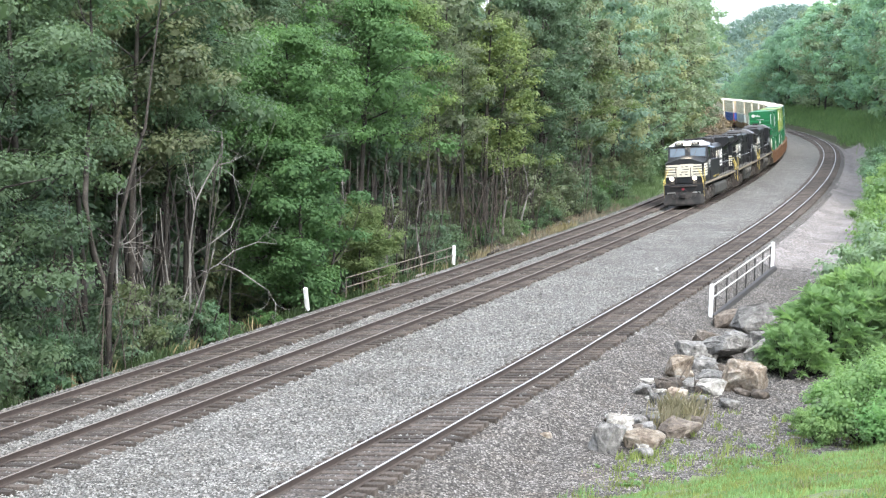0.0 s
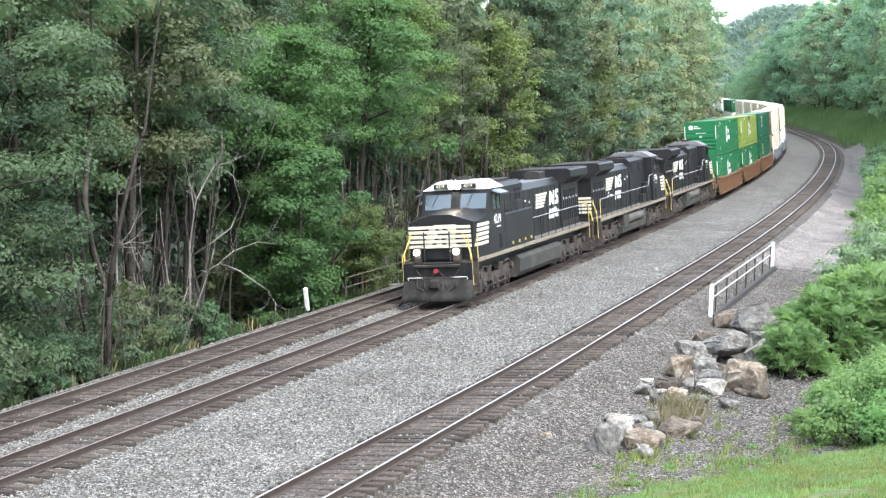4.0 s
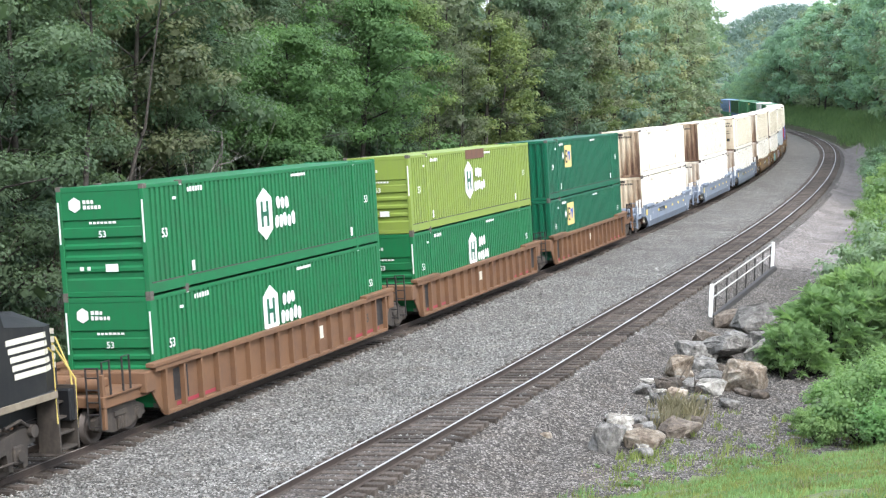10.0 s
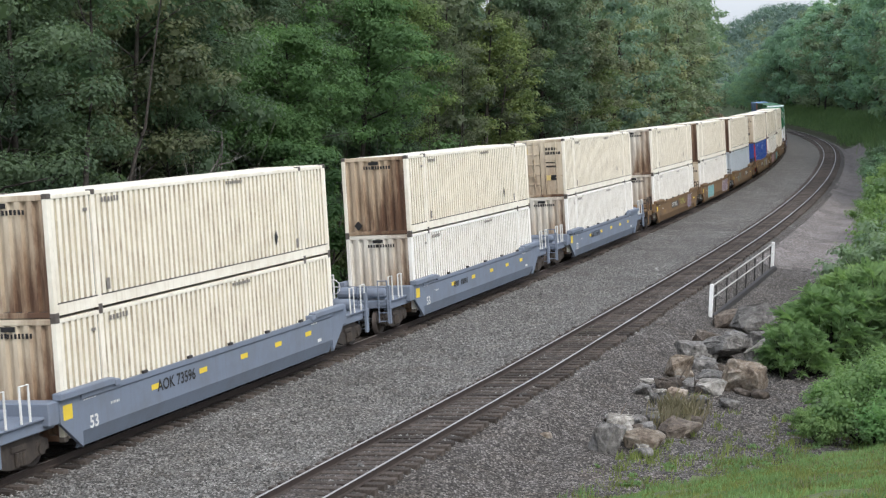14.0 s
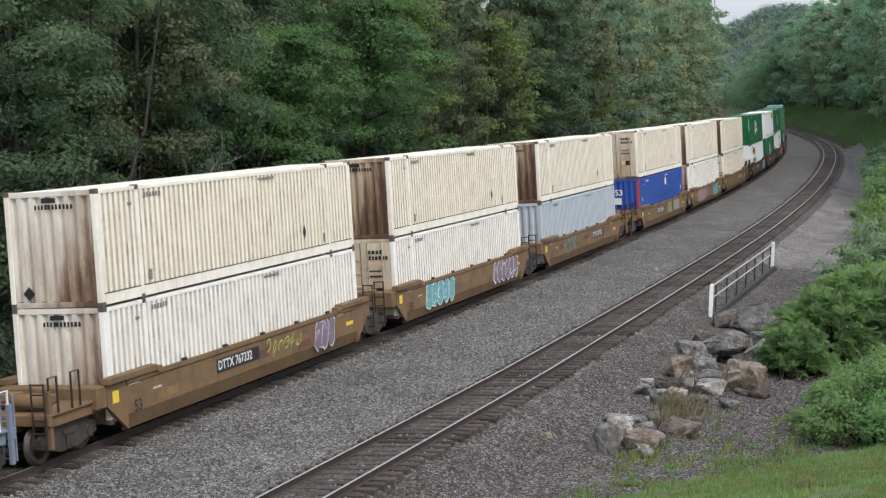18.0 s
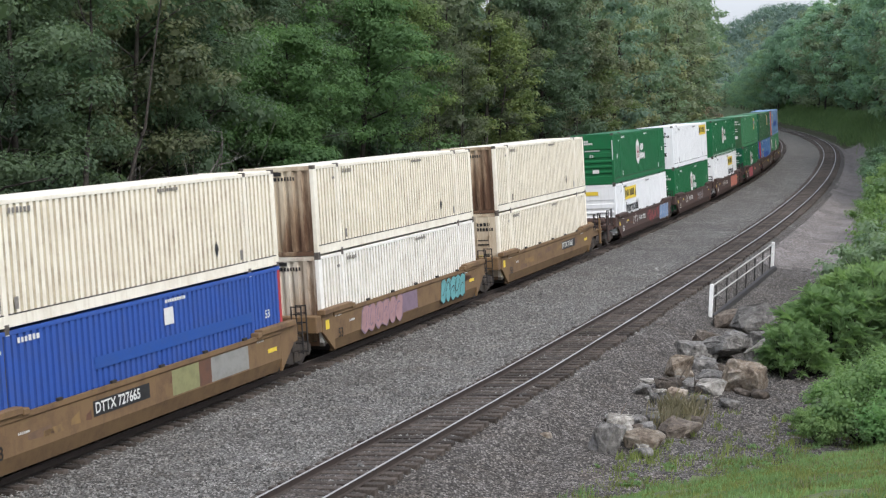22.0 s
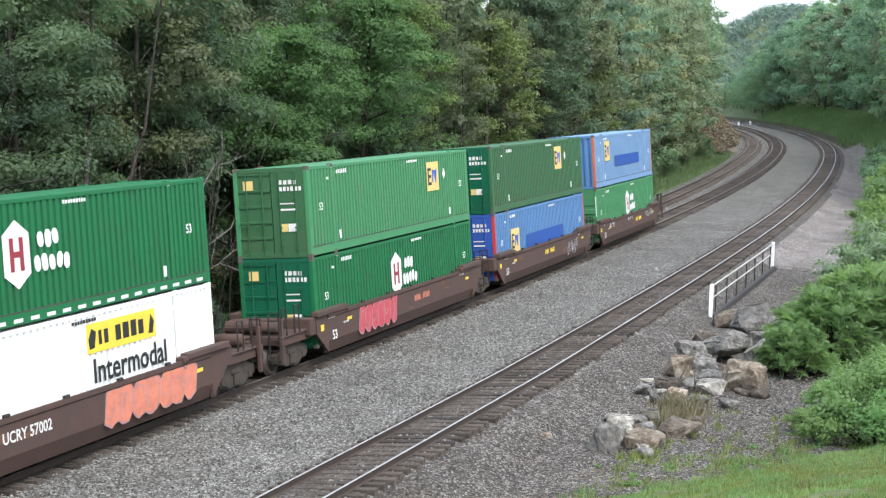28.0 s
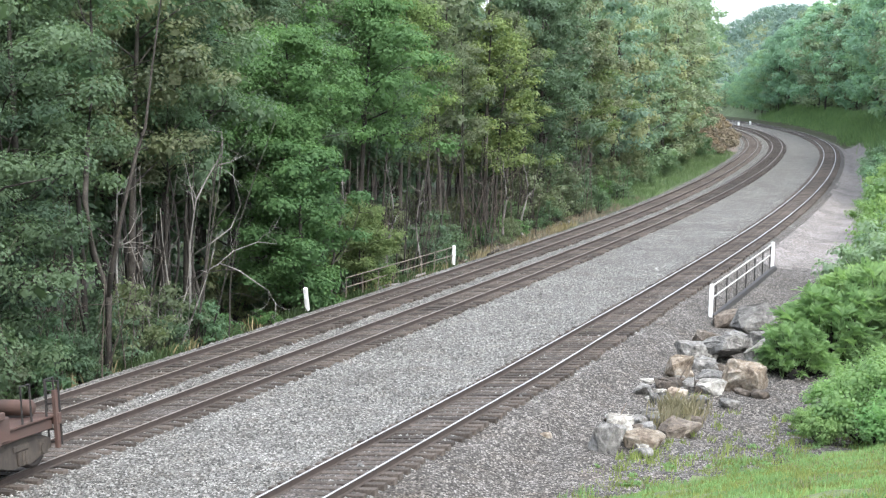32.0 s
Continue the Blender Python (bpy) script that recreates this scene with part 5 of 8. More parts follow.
PATCHES = [paint("patch_ochre", (0.24, 0.15, 0.06), (0.1, 0.07, 0.05), 0.8, 0, 3, 0.8), paint("patch_rust", (0.13, 0.065, 0.04), (0.08, 0.05, 0.04), 0.8, 0, 3, 0.8), paint("patch_brown", (0.16, 0.10, 0.06), (0.09, 0.06, 0.045), 0.8, 0, 3, 0.8)]
LOW_Z, TOP_Z = 0.456, 3.352
ST = [-51.56, -32.0, -12.5, 10.42, 34.17, 57.25, 80.3, 100.1, 120.0, 143.2, 162.3, 181.9, 205.3, 224.9, 244.3, 267.4, 286.9, 306.1]
GREEN_LABEL = "dark green ribbed-end shipping container with a white emblem"
CREAM_LABEL = "cream shipping container with a rust-streaked end"
container(GREEN, "ribbed", ST[0], TOP_Z, GREEN_LABEL, hub(-1.0, False))
container(GREEN, "ribbed", ST[0], LOW_Z, GREEN_LABEL, hub(-1.0, False))
container(LIME, "ribbed", ST[1], TOP_Z, "lime green shipping container with a white emblem", lambda t, rng: (hub(-1.0, False)(t, rng), shapes("plate", [rect(-1.3, 1.2, 2.48, 2.86)], PATCHES[1], t, onto_side(0, -CW - 0.006, 0), "rusty brown plate")))
container(GREEN, "ribbed", ST[1], LOW_Z, GREEN_LABEL, hub(-1.0, False))
for z in (TOP_Z, LOW_Z):
    container(DARK_GREEN, "folded", ST[2], z, "deep green shipping container with a gold panel", emp(-4.0, 2.0, -5.0, "none"))
container(CREAM, "folded", ST[3], TOP_Z, CREAM_LABEL, parcel(), None, RUST_END)
container(CREAM, "folded", ST[3], LOW_Z, CREAM_LABEL, parcel(), None, RUST_END)
container(CREAM, "folded", ST[4], TOP_Z, "cream shipping container with a heavily rusted end", parcel(), None, HEAVY_END)
container(PALE, "folded", ST[4], LOW_Z, "off-white shipping container with a streaked end", parcel(), None, PALE_END)
container(CREAM, "doors", ST[5], TOP_Z, "cream shipping container with stained doors at its end", parcel("doors"), None, RUST_END)
container(PALE, "folded", ST[5], LOW_Z, "off-white shipping container with a streaked end", parcel(), None, PALE_END)
container(CREAM, "folded", ST[6], TOP_Z, CREAM_LABEL, parcel(), None, PALE_END)
container(PALE, "folded", ST[6], LOW_Z, "off-white shipping container with a streaked end", parcel(), None, PALE_END)
container(CREAM, "folded", ST[7], TOP_Z, "cream shipping container with a heavily rusted end", parcel(), None, HEAVY_END)
container(PALE, "doors", ST[7], LOW_Z, "off-white shipping container with stained doors at its end", parcel("doors"), None, RUST_END)
container(CREAM, "folded", ST[8], TOP_Z, "cream shipping container with a heavily rusted end", parcel(), None, HEAVY_END)
container(GREY_BLUE, "folded", ST[8], LOW_Z, "pale blue-grey shipping container", parcel("none"))
container(CREAM, "doors", ST[9], TOP_Z, "cream shipping container with stained doors at its end", parcel("doors"), None, RUST_END)
container(BLUE, "folded", ST[9], LOW_Z, "blue shipping container with red corner posts", lambda t, rng: (small_marks(t, rng, MARK_WHITE), words("53", 0.5, MARK_WHITE, t, onto_end(-CL / 2 - 0.004, 0.2, 1.9)), shapes("sign", [rect(-0.25, 0.2, 1.35, 1.75)], MARK_WHITE, t, onto_end(-CL / 2 - 0.004, 0, 0)), shapes("sign", [rect(0.9, 1.4, 2.05, 2.5)], MARK_WHITE, t, onto_side(0, -CW - 0.005, 0)), shapes("panel", [rect(-2.6, 6.0, 1.45, 1.75)], STRONG_BLUE, t, onto_side(0, -CW - 0.005, 0))), RED)
container(CREAM, "folded", ST[10], TOP_Z, CREAM_LABEL, parcel(), None, RUST_END)
container(PALE, "folded", ST[10], LOW_Z, "off-white shipping container with a streaked end", parcel(), None, PALE_END)
container(CREAM, "folded", ST[11], TOP_Z, "cream shipping container with a heavily rusted end", parcel(), None, HEAVY_END)
container(CREAM, "doors", ST[11], LOW_Z, "cream shipping container with stained doors at its end", parcel("doors"), None, RUST_END)
container(GREEN, "ribbed", ST[12], TOP_Z, GREEN_LABEL, hub())
container(WHITE, "ribbed", ST[12], LOW_Z, "white shipping container with a yellow panel", haul(-5.4, 1.86, True, "none"))
container(WHITE, "doors", ST[13], TOP_Z, "white shipping container with a yellow panel", haul(4.2, 2.0, False, "doors"))
container(GREEN, "doors", ST[13], LOW_Z, "dark green shipping container with doors at its end", hub(-0.5, True, "doors"))
container(GREEN, "doors", ST[14], TOP_Z, "dark green shipping container with a dashed white foot line", lambda t, rng: (hub(-1.0, True, "doors")(t, rng), shapes("dashes", [rect(-7.9 + i * 0.66, -7.55 + i * 0.66, 0.1, 0.19) for i in range(24)], MARK_WHITE, t, onto_side(0, -CW - 0.006, 0))))
container(WHITE, "doors", ST[14], LOW_Z, "white shipping container with a yellow panel", haul(1.6, 1.86, True, "doors"))
container(LIGHT_GREEN, "doors", ST[15], TOP_Z, "faded light green shipping container with a gold panel", emp(3.8, 2.0, 5.1, "doors"), None, DULL_GREEN)
container(GREEN, "doors", ST[15], LOW_Z, "dark green shipping container with doors at its end", hub(-0.7, True, "doors"), None, DARK_GREEN)
container(DULL_GREEN, "doors", ST[16], TOP_Z, "dull green shipping container with a gold panel", emp(3.2, 2.0, 4.6, "doors"), None, DARK_GREEN)
container(MID_BLUE, "doors", ST[16], LOW_Z, "light blue shipping container with red corner posts", emp(-5.0, 1.5, None, "doors", (-3.2, 3.6)), RED, BLUE)
container(SKY_BLUE, "folded", ST[17], TOP_Z, "light blue shipping container with orange corner posts", lambda t, rng: (emp(-4.9, 1.95, None, "none", (-3.0, 4.0))(t, rng), words("53", 0.5, MARK_WHITE, t, onto_end(-CL / 2 - 0.004, 0.2, 1.75)), shapes("sign", [rect(-0.2, 0.25, 1.35, 1.6), rect(-0.2, 0.25, 0.75, 0.9)], MARK_WHITE, t, onto_end(-CL / 2 - 0.004, 0, 0))), ORANGE, MID_BLUE)
container(LIGHT_GREEN, "ribbed", ST[17], LOW_Z, "faded green ribbed-end shipping container with a white emblem", hub(0.0))


# ---- well cars ----
def wheelset(bm, r=0.45):
    tube(bm, [(0, -0.85, r), (0, 0.85, r)], 0.08, 8)


def wheel_mesh(bm, r=0.45):
    prof = [(0.0, 0.0, 0.30), (0, 0.02, r * 0.55), (0, 0.0, r * 0.86), (0, -0.01, r), (0, 0.10, r), (0, 0.10, r + 0.03), (0, 0.13, r + 0.03), (0, 0.13, r * 0.3)]
    n = 20
    rings = [[bm.verts.new((q * math.cos(a), y, q * math.sin(a))) for a in (2 * math.pi * k / n for k in range(n))] for _, y, q in prof]
    for a, b in zip(rings, rings[1:]):
        for k in range(n):
            bm.faces.new((a[k], a[(k + 1) % n], b[(k + 1) % n], b[k]))
    bm.faces.new(rings[0][::-1])
    bm.faces.new(rings[-1])


def frame_casting(bm):
    """Side frame of a two-axle truck: a bowed beam with a spring window."""
    top = [(-1.2, 0.62), (-0.95, 0.72), (-0.45, 0.86), (0.45, 0.86), (0.95, 0.72), (1.2, 0.62)]
    low = [(1.2, 0.40), (0.95, 0.36), (0.4, 0.2), (-0.4, 0.2), (-0.95, 0.36), (-1.2, 0.40)]
    prism(bm, top + low, -0.08, 0.08)
    for x in (-0.87, 0.87):
        drum(bm, (x, -0.13, 0.45), (x, 0.1, 0.45), 0.13, 10)
        box(bm, x - 0.17, x + 0.17, -0.1, 0.1, 0.3, 0.66, 0.02)
    for x in (-0.13, 0.0, 0.13):
        drum(bm, (x, -0.11, 0.25), (x, -0.11, 0.55), 0.055, 8)
    box(bm, -0.3, 0.3, -0.12, -0.06, 0.56, 0.7, 0.02)


def truck(parent, x):
    t = shared(("bolster",), "truck", lambda bm: box(bm, -0.22, 0.22, -1.0, 1.0, 0.5, 0.78, 0.03), GEAR, parent, "two-axle truck grimy with brake dust", False, Matrix.Translation((x, 0, 0)))
    for s in (-1, 1):
        shared(("sideframe", s), "side_frame", lambda bm: (frame_casting(bm), bmesh.ops.transform(bm, matrix=Matrix.Translation((0, s * 1.0, 0)) @ (Matrix.Identity(4) if s < 0 else Matrix.Rotation(math.pi, 4, "Z")), verts=bm.verts)), GEAR, t)
        for w in (-0.87, 0.87):
            shared(("wheel", s), "wheel", lambda bm: (wheel_mesh(bm), bmesh.ops.transform(bm, matrix=Matrix.Rotation(0 if s < 0 else math.pi, 4, "Z"), verts=bm.verts)), WHEEL, t, "", True, Matrix.Translation((w, s * 0.82, 0.45)))
    for w in (-0.87, 0.87):
        shared(("axle",), "axle", wheelset, STEEL_DARK, t, "", False, Matrix.Translation((w, 0, 0)))


def well_side(ribbed, s):
    """One long side of the well: upper chord, web, lower chord; ribs where the car has them."""
    def make(bm):
        a, b, y = -CL / 2 - 0.35, CL / 2 + 0.35, 1.44
        if ribbed:
            outline = [(a + 0.5, 0.28), (b - 0.5, 0.28), (b, 0.9), (b, 1.48), (a, 1.48), (a, 0.9)]
            prism(bm, outline, *sorted((s * (y - 0.13), s * (y - 0.09))))
            box(bm, a, b, *sorted((s * (y - 0.12), s * (y + 0.07))), 1.44, 1.58, 0.01)
            box(bm, a + 0.5, b - 0.5, *sorted((s * (y - 0.1), s * (y + 0.05))), 0.24, 0.34, 0.01)
            n = 16
            for i in range(n + 1):
                x = a + 0.55 + (b - a - 1.1) * i / n
                prism(bm, [(x - 0.05, 0.3), (x + 0.05, 0.3), (x + 0.05, 1.45), (x - 0.05, 1.45)], *sorted((s * (y - 0.10), s * (y + 0.055))))
            for e in (-1, 1):
                box(bm, *sorted((e * (CL / 2 - 2.1), e * (CL / 2 + 0.5))), *sorted((s * (y - 0.16), s * (y + 0.1))), 1.56, 1.68, 0.02)
        else:
            sec = [(s * (y - 0.02), 1.5), (s * (y + 0.05), 1.5), (s * (y + 0.05), 1.38), (s * (y + 0.01), 1.34), (s * (y + 0.01), 0.62), (s * (y - 0.16), 0.22), (s * (y - 0.22), 0.22), (s * (y - 0.06), 0.62)]
            k = [(a + 0.9, b - 0.9)]
            section(bm, sec if s > 0 else sec[::-1], *k[0])
            for e in (-1, 1):
                x0, x1 = e * (CL / 2 - 0.56), e * (CL / 2 + 0.35)
                prism(bm, [(x0, 0.24), (x0, 1.5), (x1, 1.5), (x1, 0.95)] if e > 0 else [(x0, 1.5), (x0, 0.24), (x1, 0.95), (x1, 1.5)], *sorted((s * (y - 0.08), s * (y + 0.012))))
                box(bm, *sorted((e * (CL / 2 - 2.0), e * (CL / 2 + 0.4))), *sorted((s * (y - 0.14), s * (y + 0.12))), 1.49, 1.66, 0.02)
                box(bm, *sorted((e * (CL / 2 - 2.25), e * (CL / 2 - 2.0))), *sorted((s * (y - 0.14), s * (y + 0.12))), 1.44, 1.6, 0.02)
    return make


def platform(t, e, reach, coat):
    """The end deck over a truck: centre sill, bulkhead, deck plate, cross beam, edge beams."""
    k = coat.name
    x0, x1 = e * (CL / 2 + 0.25), e * (CL / 2 + reach)
    shared(("stub", e, reach, k), "centre_sill", lambda bm: box(bm, *sorted((x0, x1)), -0.42, 0.42, 0.78, 1.12, 0.03), coat, t)
    shared(("bulkhead", e, k), "bulkhead", lambda bm: box(bm, *sorted((x0, x0 + e * 0.5)), -1.42, 1.42, 0.95, 1.5, 0.03), coat, t)
    if reach > 2:
        shared(("plate", e, k), "end_platform", lambda bm: box(bm, *sorted((x0, x1 - e * 0.35)), -1.3, 1.3, 1.125, 1.2, 0.02), coat, t)
        shared(("cross", e, k), "end_beam", lambda bm: box(bm, *sorted((x1 - e * 0.34, x1 - e * 0.2)), -1.4, 1.4, 0.95, 1.22, 0.02), coat, t)
        for y in (-1.15, 1.15):
            shared(("edge", e, y, k), "edge_beam", lambda bm: box(bm, *sorted((x0, x1 - e * 0.36)), y - 0.08, y + 0.08, 0.86, 1.12, 0.02), coat, t)


def end_ladder(bm, e, reach):
    x = e * (CL / 2 + reach)
    for y in (-1.32, -0.98):
        tube(bm, [(x, y, 0.45), (x, y, 1.95)], 0.025, 6)
    for z in (0.5, 0.8, 1.1, 1.4, 1.7, 1.93):
        tube(bm, [(x, -1.32, z), (x, -0.98, z)], 0.02, 5)


def coupler(bm, e, reach):
    x = e * (CL / 2 + reach)
    box(bm, *sorted((x - e * 0.3, x + e * 0.42)), -0.12, 0.12, 0.76, 0.98, 0.03)
    box(bm, *sorted((x + e * 0.3, x + e * 0.48)), -0.2, 0.2, 0.7, 1.02, 0.05)




def tag_patch(t, x, w, z0, z1, colours, rng):
    """Sprayed lettering that cannot be read: fat swelling shapes with an outline, or thin looping strokes where there is no fill."""
    y = -1.457
    z0 = max(z0, 0.4)
    h = z1 - z0
    filled = colours[0] not in (WELL_RED, WELL_YELLOW)
    n = max(3, int(w / (0.58 if filled else 0.42)))
    cw = w / n
    strokes, edge = [], []
    for i in range(4 * n + 1):
        k = abs(math.sin(math.pi * i / 4))
        edge.append((x + w * i / (4 * n), h * (0.06 + 0.16 * (1 - k)) * rng.uniform(0.6, 1.3)))
    for i in range(n):
        cx, cz = x + cw * (i + 0.5), (z0 + z1) / 2 + rng.uniform(-0.04, 0.04) * h
        for _ in range(1 if filled else 2):
            rx, rz, th = cw * rng.uniform(0.2, 0.42), h * rng.uniform(0.16, 0.4), rng.uniform(0.03, 0.06)
            a0, sw = rng.uniform(0, 6.28), rng.uniform(2.0, 4.6)
            mz = cz + rng.uniform(-0.1, 0.1) * h
            arc = [a0 + sw * k / 9 for k in range(10)]
            strokes += [[(cx + q * math.cos(a) + 0.1 * math.sin(a), mz + p * math.sin(a)) for a, q, p in ((a, rx, rz), (a, rx - th, rz - th), (b, rx - th, rz - th), (b, rx, rz))] for a, b in zip(arc, arc[1:])]
        if filled and i:
            lean = rng.uniform(0.0, 0.18)
            strokes.append(rect(cx - cw * 0.5 - 0.025, cx - cw * 0.5 + 0.02, z0 + 0.22 * h, z1 - 0.2 * h, lean))
    if filled:
        for name, ink, grow, dy in (("sprayed_outline", colours[1], 0.045, 0.0), ("sprayed_patch", colours[0], 0.0, 0.004)):
            low = [(u + (grow if u > x + w / 2 else -grow), z0 + e - grow) for u, e in edge]
            high = [(u + 0.16 + (grow if u > x + w / 2 else -grow), z1 - e + grow) for u, e in reversed(edge)]
            shapes(name, [low + high], ink, t, onto_side(0, y - dy, 0), "sprayed letters run together")
    shapes("sprayed_stroke", strokes, colours[1], t, onto_side(0, y - 0.008, 0), "sprayed strokes")


def well_car(coat, front, first, last, ribbed, label, marks, truck_front=True):
    """One well: two sides, floor beams, end decks, trucks. first, last: a coupler end, not a joint with the next well."""
    t = thing("well_car", label, "rail car", "well cars of the train")
    k = coat.name
    for s in (-1, 1):
        shared(("wellside", ribbed, s, k), "side_sill", well_side(ribbed, s), coat, t)
    for x in np.linspace(-7.2, 7.2, 7):
        shared(("beam", round(x, 2)), "floor_beam", lambda bm: box(bm, x - 0.2, x + 0.2, -1.24, 1.24, 0.26, 0.44, 0.01), STEEL_DARK, t)
    if not ribbed:
        for x in (-4.6, -2.2, 0.2, 2.6, 5.0):
            shared(("lug", x), "lug", lambda bm: box(bm, x, x + 0.22, -1.5, -1.42, 1.5, 1.575, 0.01), STEEL_DARK, t)
    for e, outer in ((-1, first), (1, last)):
        reach = 3.0 if outer else 1.55
        platform(t, e, reach, coat)
        shared(("ladder", e, reach, k == WELL_BLUE.name), "ladder", lambda bm: end_ladder(bm, e, reach - 0.15 if outer else 1.3), STEEL_DARK if k != WELL_BLUE.name else coat, t)
        if outer:
            shared(("coupler", e), "coupler", lambda bm: coupler(bm, e, reach), STEEL_DARK, t)
            for y in (-1.32, 1.32):
                for q in (1.35, 2.3):
                    shared(("grab", e, y, q, k == WELL_BLUE.name), "grab_rail", lambda bm: tube(bm, [(e * (CL / 2 + q), y, 1.2), (e * (CL / 2 + q), y, 2.05), (e * (CL / 2 + q + 0.35), y, 2.05), (e * (CL / 2 + q + 0.35), y, 1.2)], 0.03, 6), STEEL_DARK if k != WELL_BLUE.name else MARK_WHITE, t)
                shared(("corner_post", e, y, k), "corner_post", lambda bm: box(bm, *sorted((e * (CL / 2 + 2.62), e * (CL / 2 + 2.74))), y - 0.05, y + 0.05, 0.4, 1.75, 0.01), coat, t)
            shared(("reservoir", e, k), "air_reservoir", lambda bm: tube(bm, [(e * (CL / 2 + 2.2), q, 1.42) for q in (-1.05, -0.98, -0.12, -0.05)], [0.12, 0.19, 0.19, 0.12], 12), coat, t, "", True)
            shared(("handwheel", e, k == WELL_BLUE.name), "brake_wheel", lambda bm: (tube(bm, [(e * (CL / 2 + 2.78), 0.75 + 0.27 * math.cos(a), 1.75 + 0.27 * math.sin(a)) for a in np.linspace(0, 6.283, 13)], 0.02, 5), tube(bm, [(e * (CL / 2 + 2.78), 0.48, 1.75), (e * (CL / 2 + 2.78), 1.02, 1.75)], 0.015, 5), tube(bm, [(e * (CL / 2 + 2.76), 0.75, 1.15), (e * (CL / 2 + 2.76), 0.75, 2.0)], 0.02, 5)), STEEL_DARK if k != WELL_BLUE.name else MARK_WHITE, t)
            shared(("hatch", e, k), "brake_box", lambda bm: (box(bm, *sorted((e * (CL / 2 + 1.0), e * (CL / 2 + 1.7))), -0.5, 0.5, 1.2, 1.42, 0.03), drum(bm, (e * (CL / 2 + 1.9), -0.2, 1.42), (e * (CL / 2 + 1.9), 0.9, 1.42), 0.2, 12)), coat, t)
    if first:
        truck(t, -CL / 2 - 1.55)
    elif truck_front:
        truck(t, -CL / 2 - 1.75)
    if last:
        truck(t, CL / 2 + 1.55)
    marks(t, random.Random(str(front)))
    RIDERS.append((t, front, front + CL, 0.0, False))


def plates(*items):
    """Painted plates on the near side: material, x0, x1, z0, z1."""
    def dress(t, rng):
        y = -1.456 if "ochre" not in t["label"] else -1.356
        for mt, x0, x1, z0, z1 in items:
            shapes("plate", [rect(x0, x1, z0, z1)], mt, t, onto_side(0, y, 0))
        if "ochre" not in t["label"]:
            words("53", 0.42, MARK_BLACK if "weathered" in t["label"] else MARK_WHITE, t, onto_side(-7.2, y, 0.62))
            shapes("stencilling", bars(5, 0.07, 0.1, 0.05, rng, -7.4, 1.32) + bars(4, 0.07, 0.1, 0.06, rng, 5.9, 1.3) + bars(6, 0.05, 0.06, 0.03, rng, -6.2, 1.02), MARK_WHITE, t, onto_side(0, y, 0))
        else:
            words("53", 0.4, MARK_BLACK, t, onto_side(6.1, y - 0.004, 0.75))
    return dress


def patched(t, rng):
    """Repainted and scraped patches along the side."""
    for _ in range(7):
        x, w, z = rng.uniform(-7.4, 6.4), rng.uniform(0.25, 1.3), rng.uniform(0.66, 1.1)
        shapes("paint_patch", [[(x, z), (x + w, z + rng.uniform(-0.05, 0.05)), (x + w * rng.uniform(0.85, 1), z + rng.uniform(0.12, 0.28)), (x + w * rng.uniform(0, 0.15), z + rng.uniform(0.12, 0.28))]], rng.choice(PATCHES), t, onto_side(0, -1.454, 0))


def also(*fs):
    return lambda t, rng: [f(t, rng) for f in fs]


def sprayed(x, w, z0, z1, c0, c1):
    return lambda t, rng: tag_patch(t, x, w, z0, z1, (c0, c1), rng)


def reporting(x, ink, plate=None, text="", h=0.36):
    """The car's lettering, on a dark plate where it has one; plain bars where it cannot be read."""
    def dress(t, rng):
        y = -1.457
        if plate:
            shapes("plate", [rect(x - 0.08, x + 2.62, 0.84, 1.22)], plate, t, onto_side(0, y, 0))
        if text:
            words(text, h, ink, t, onto_side(x, y - 0.004, 0.92))
        else:
            shapes("stencilling", bars(4, 0.11, 0.22, 0.06, rng, x, 0.92) + bars(5, 0.11, 0.22, 0.06, rng, x + 0.9, 0.92), ink, t, onto_side(0, y - 0.004, 0))
    return dress


def spray(name, c):
    return paint(name, c, tuple(x * 0.5 for x in c), 0.6, 0, 2.5, 0.6)


TEAL, VIOLET, PINK, SPRAY_RED, SILVER, LEMON = spray("teal_spray", (0.14, 0.36, 0.36)), spray("violet_spray", (0.21, 0.15, 0.19)), spray("pink_spray", (0.36, 0.215, 0.215)), spray("red_spray", (0.45, 0.07, 0.09)), spray("silver_spray", (0.5, 0.52, 0.55)), spray("lemon_spray", (0.45, 0.50, 0.10))
DULL_OLIVE, DULL_GREY = spray("olive_spray", (0.24, 0.235, 0.11)), spray("grey_spray", (0.26, 0.255, 0.23))
SALMON, SPRAY_BLUE = spray("salmon_spray", (0.58, 0.20, 0.13)), spray("blue_spray", (0.16, 0.25, 0.40))
OCHRE_LABEL = "ochre brown ribbed well car carrying two containers"
BLUE_LABEL = "pale blue-grey well car with a smooth side"
YELLOW_LABEL = "weathered yellow-brown well car marked with spray paint"
RED_LABEL = "brown-red well car with white stencilling"
square = (MARK_CREAM, -0.6, -0.15, 0.8, 1.15)
for i in range(3):
    well_car(WELL_ORANGE, ST[i], i == 0, i == 2, True, OCHRE_LABEL, plates(square if i else (MARK_CREAM, 2.2, 2.6, 0.75, 1.15), (STEEL_DARK, 7.0, 7.9, 0.5, 1.4), (STEEL_DARK, -7.3, -6.5, 0.5, 1.35), (MARK_RED, -7.2, -4.6, 0.36, 0.46), (MARK_RED, 4.6, 7.4, 0.36, 0.46)))
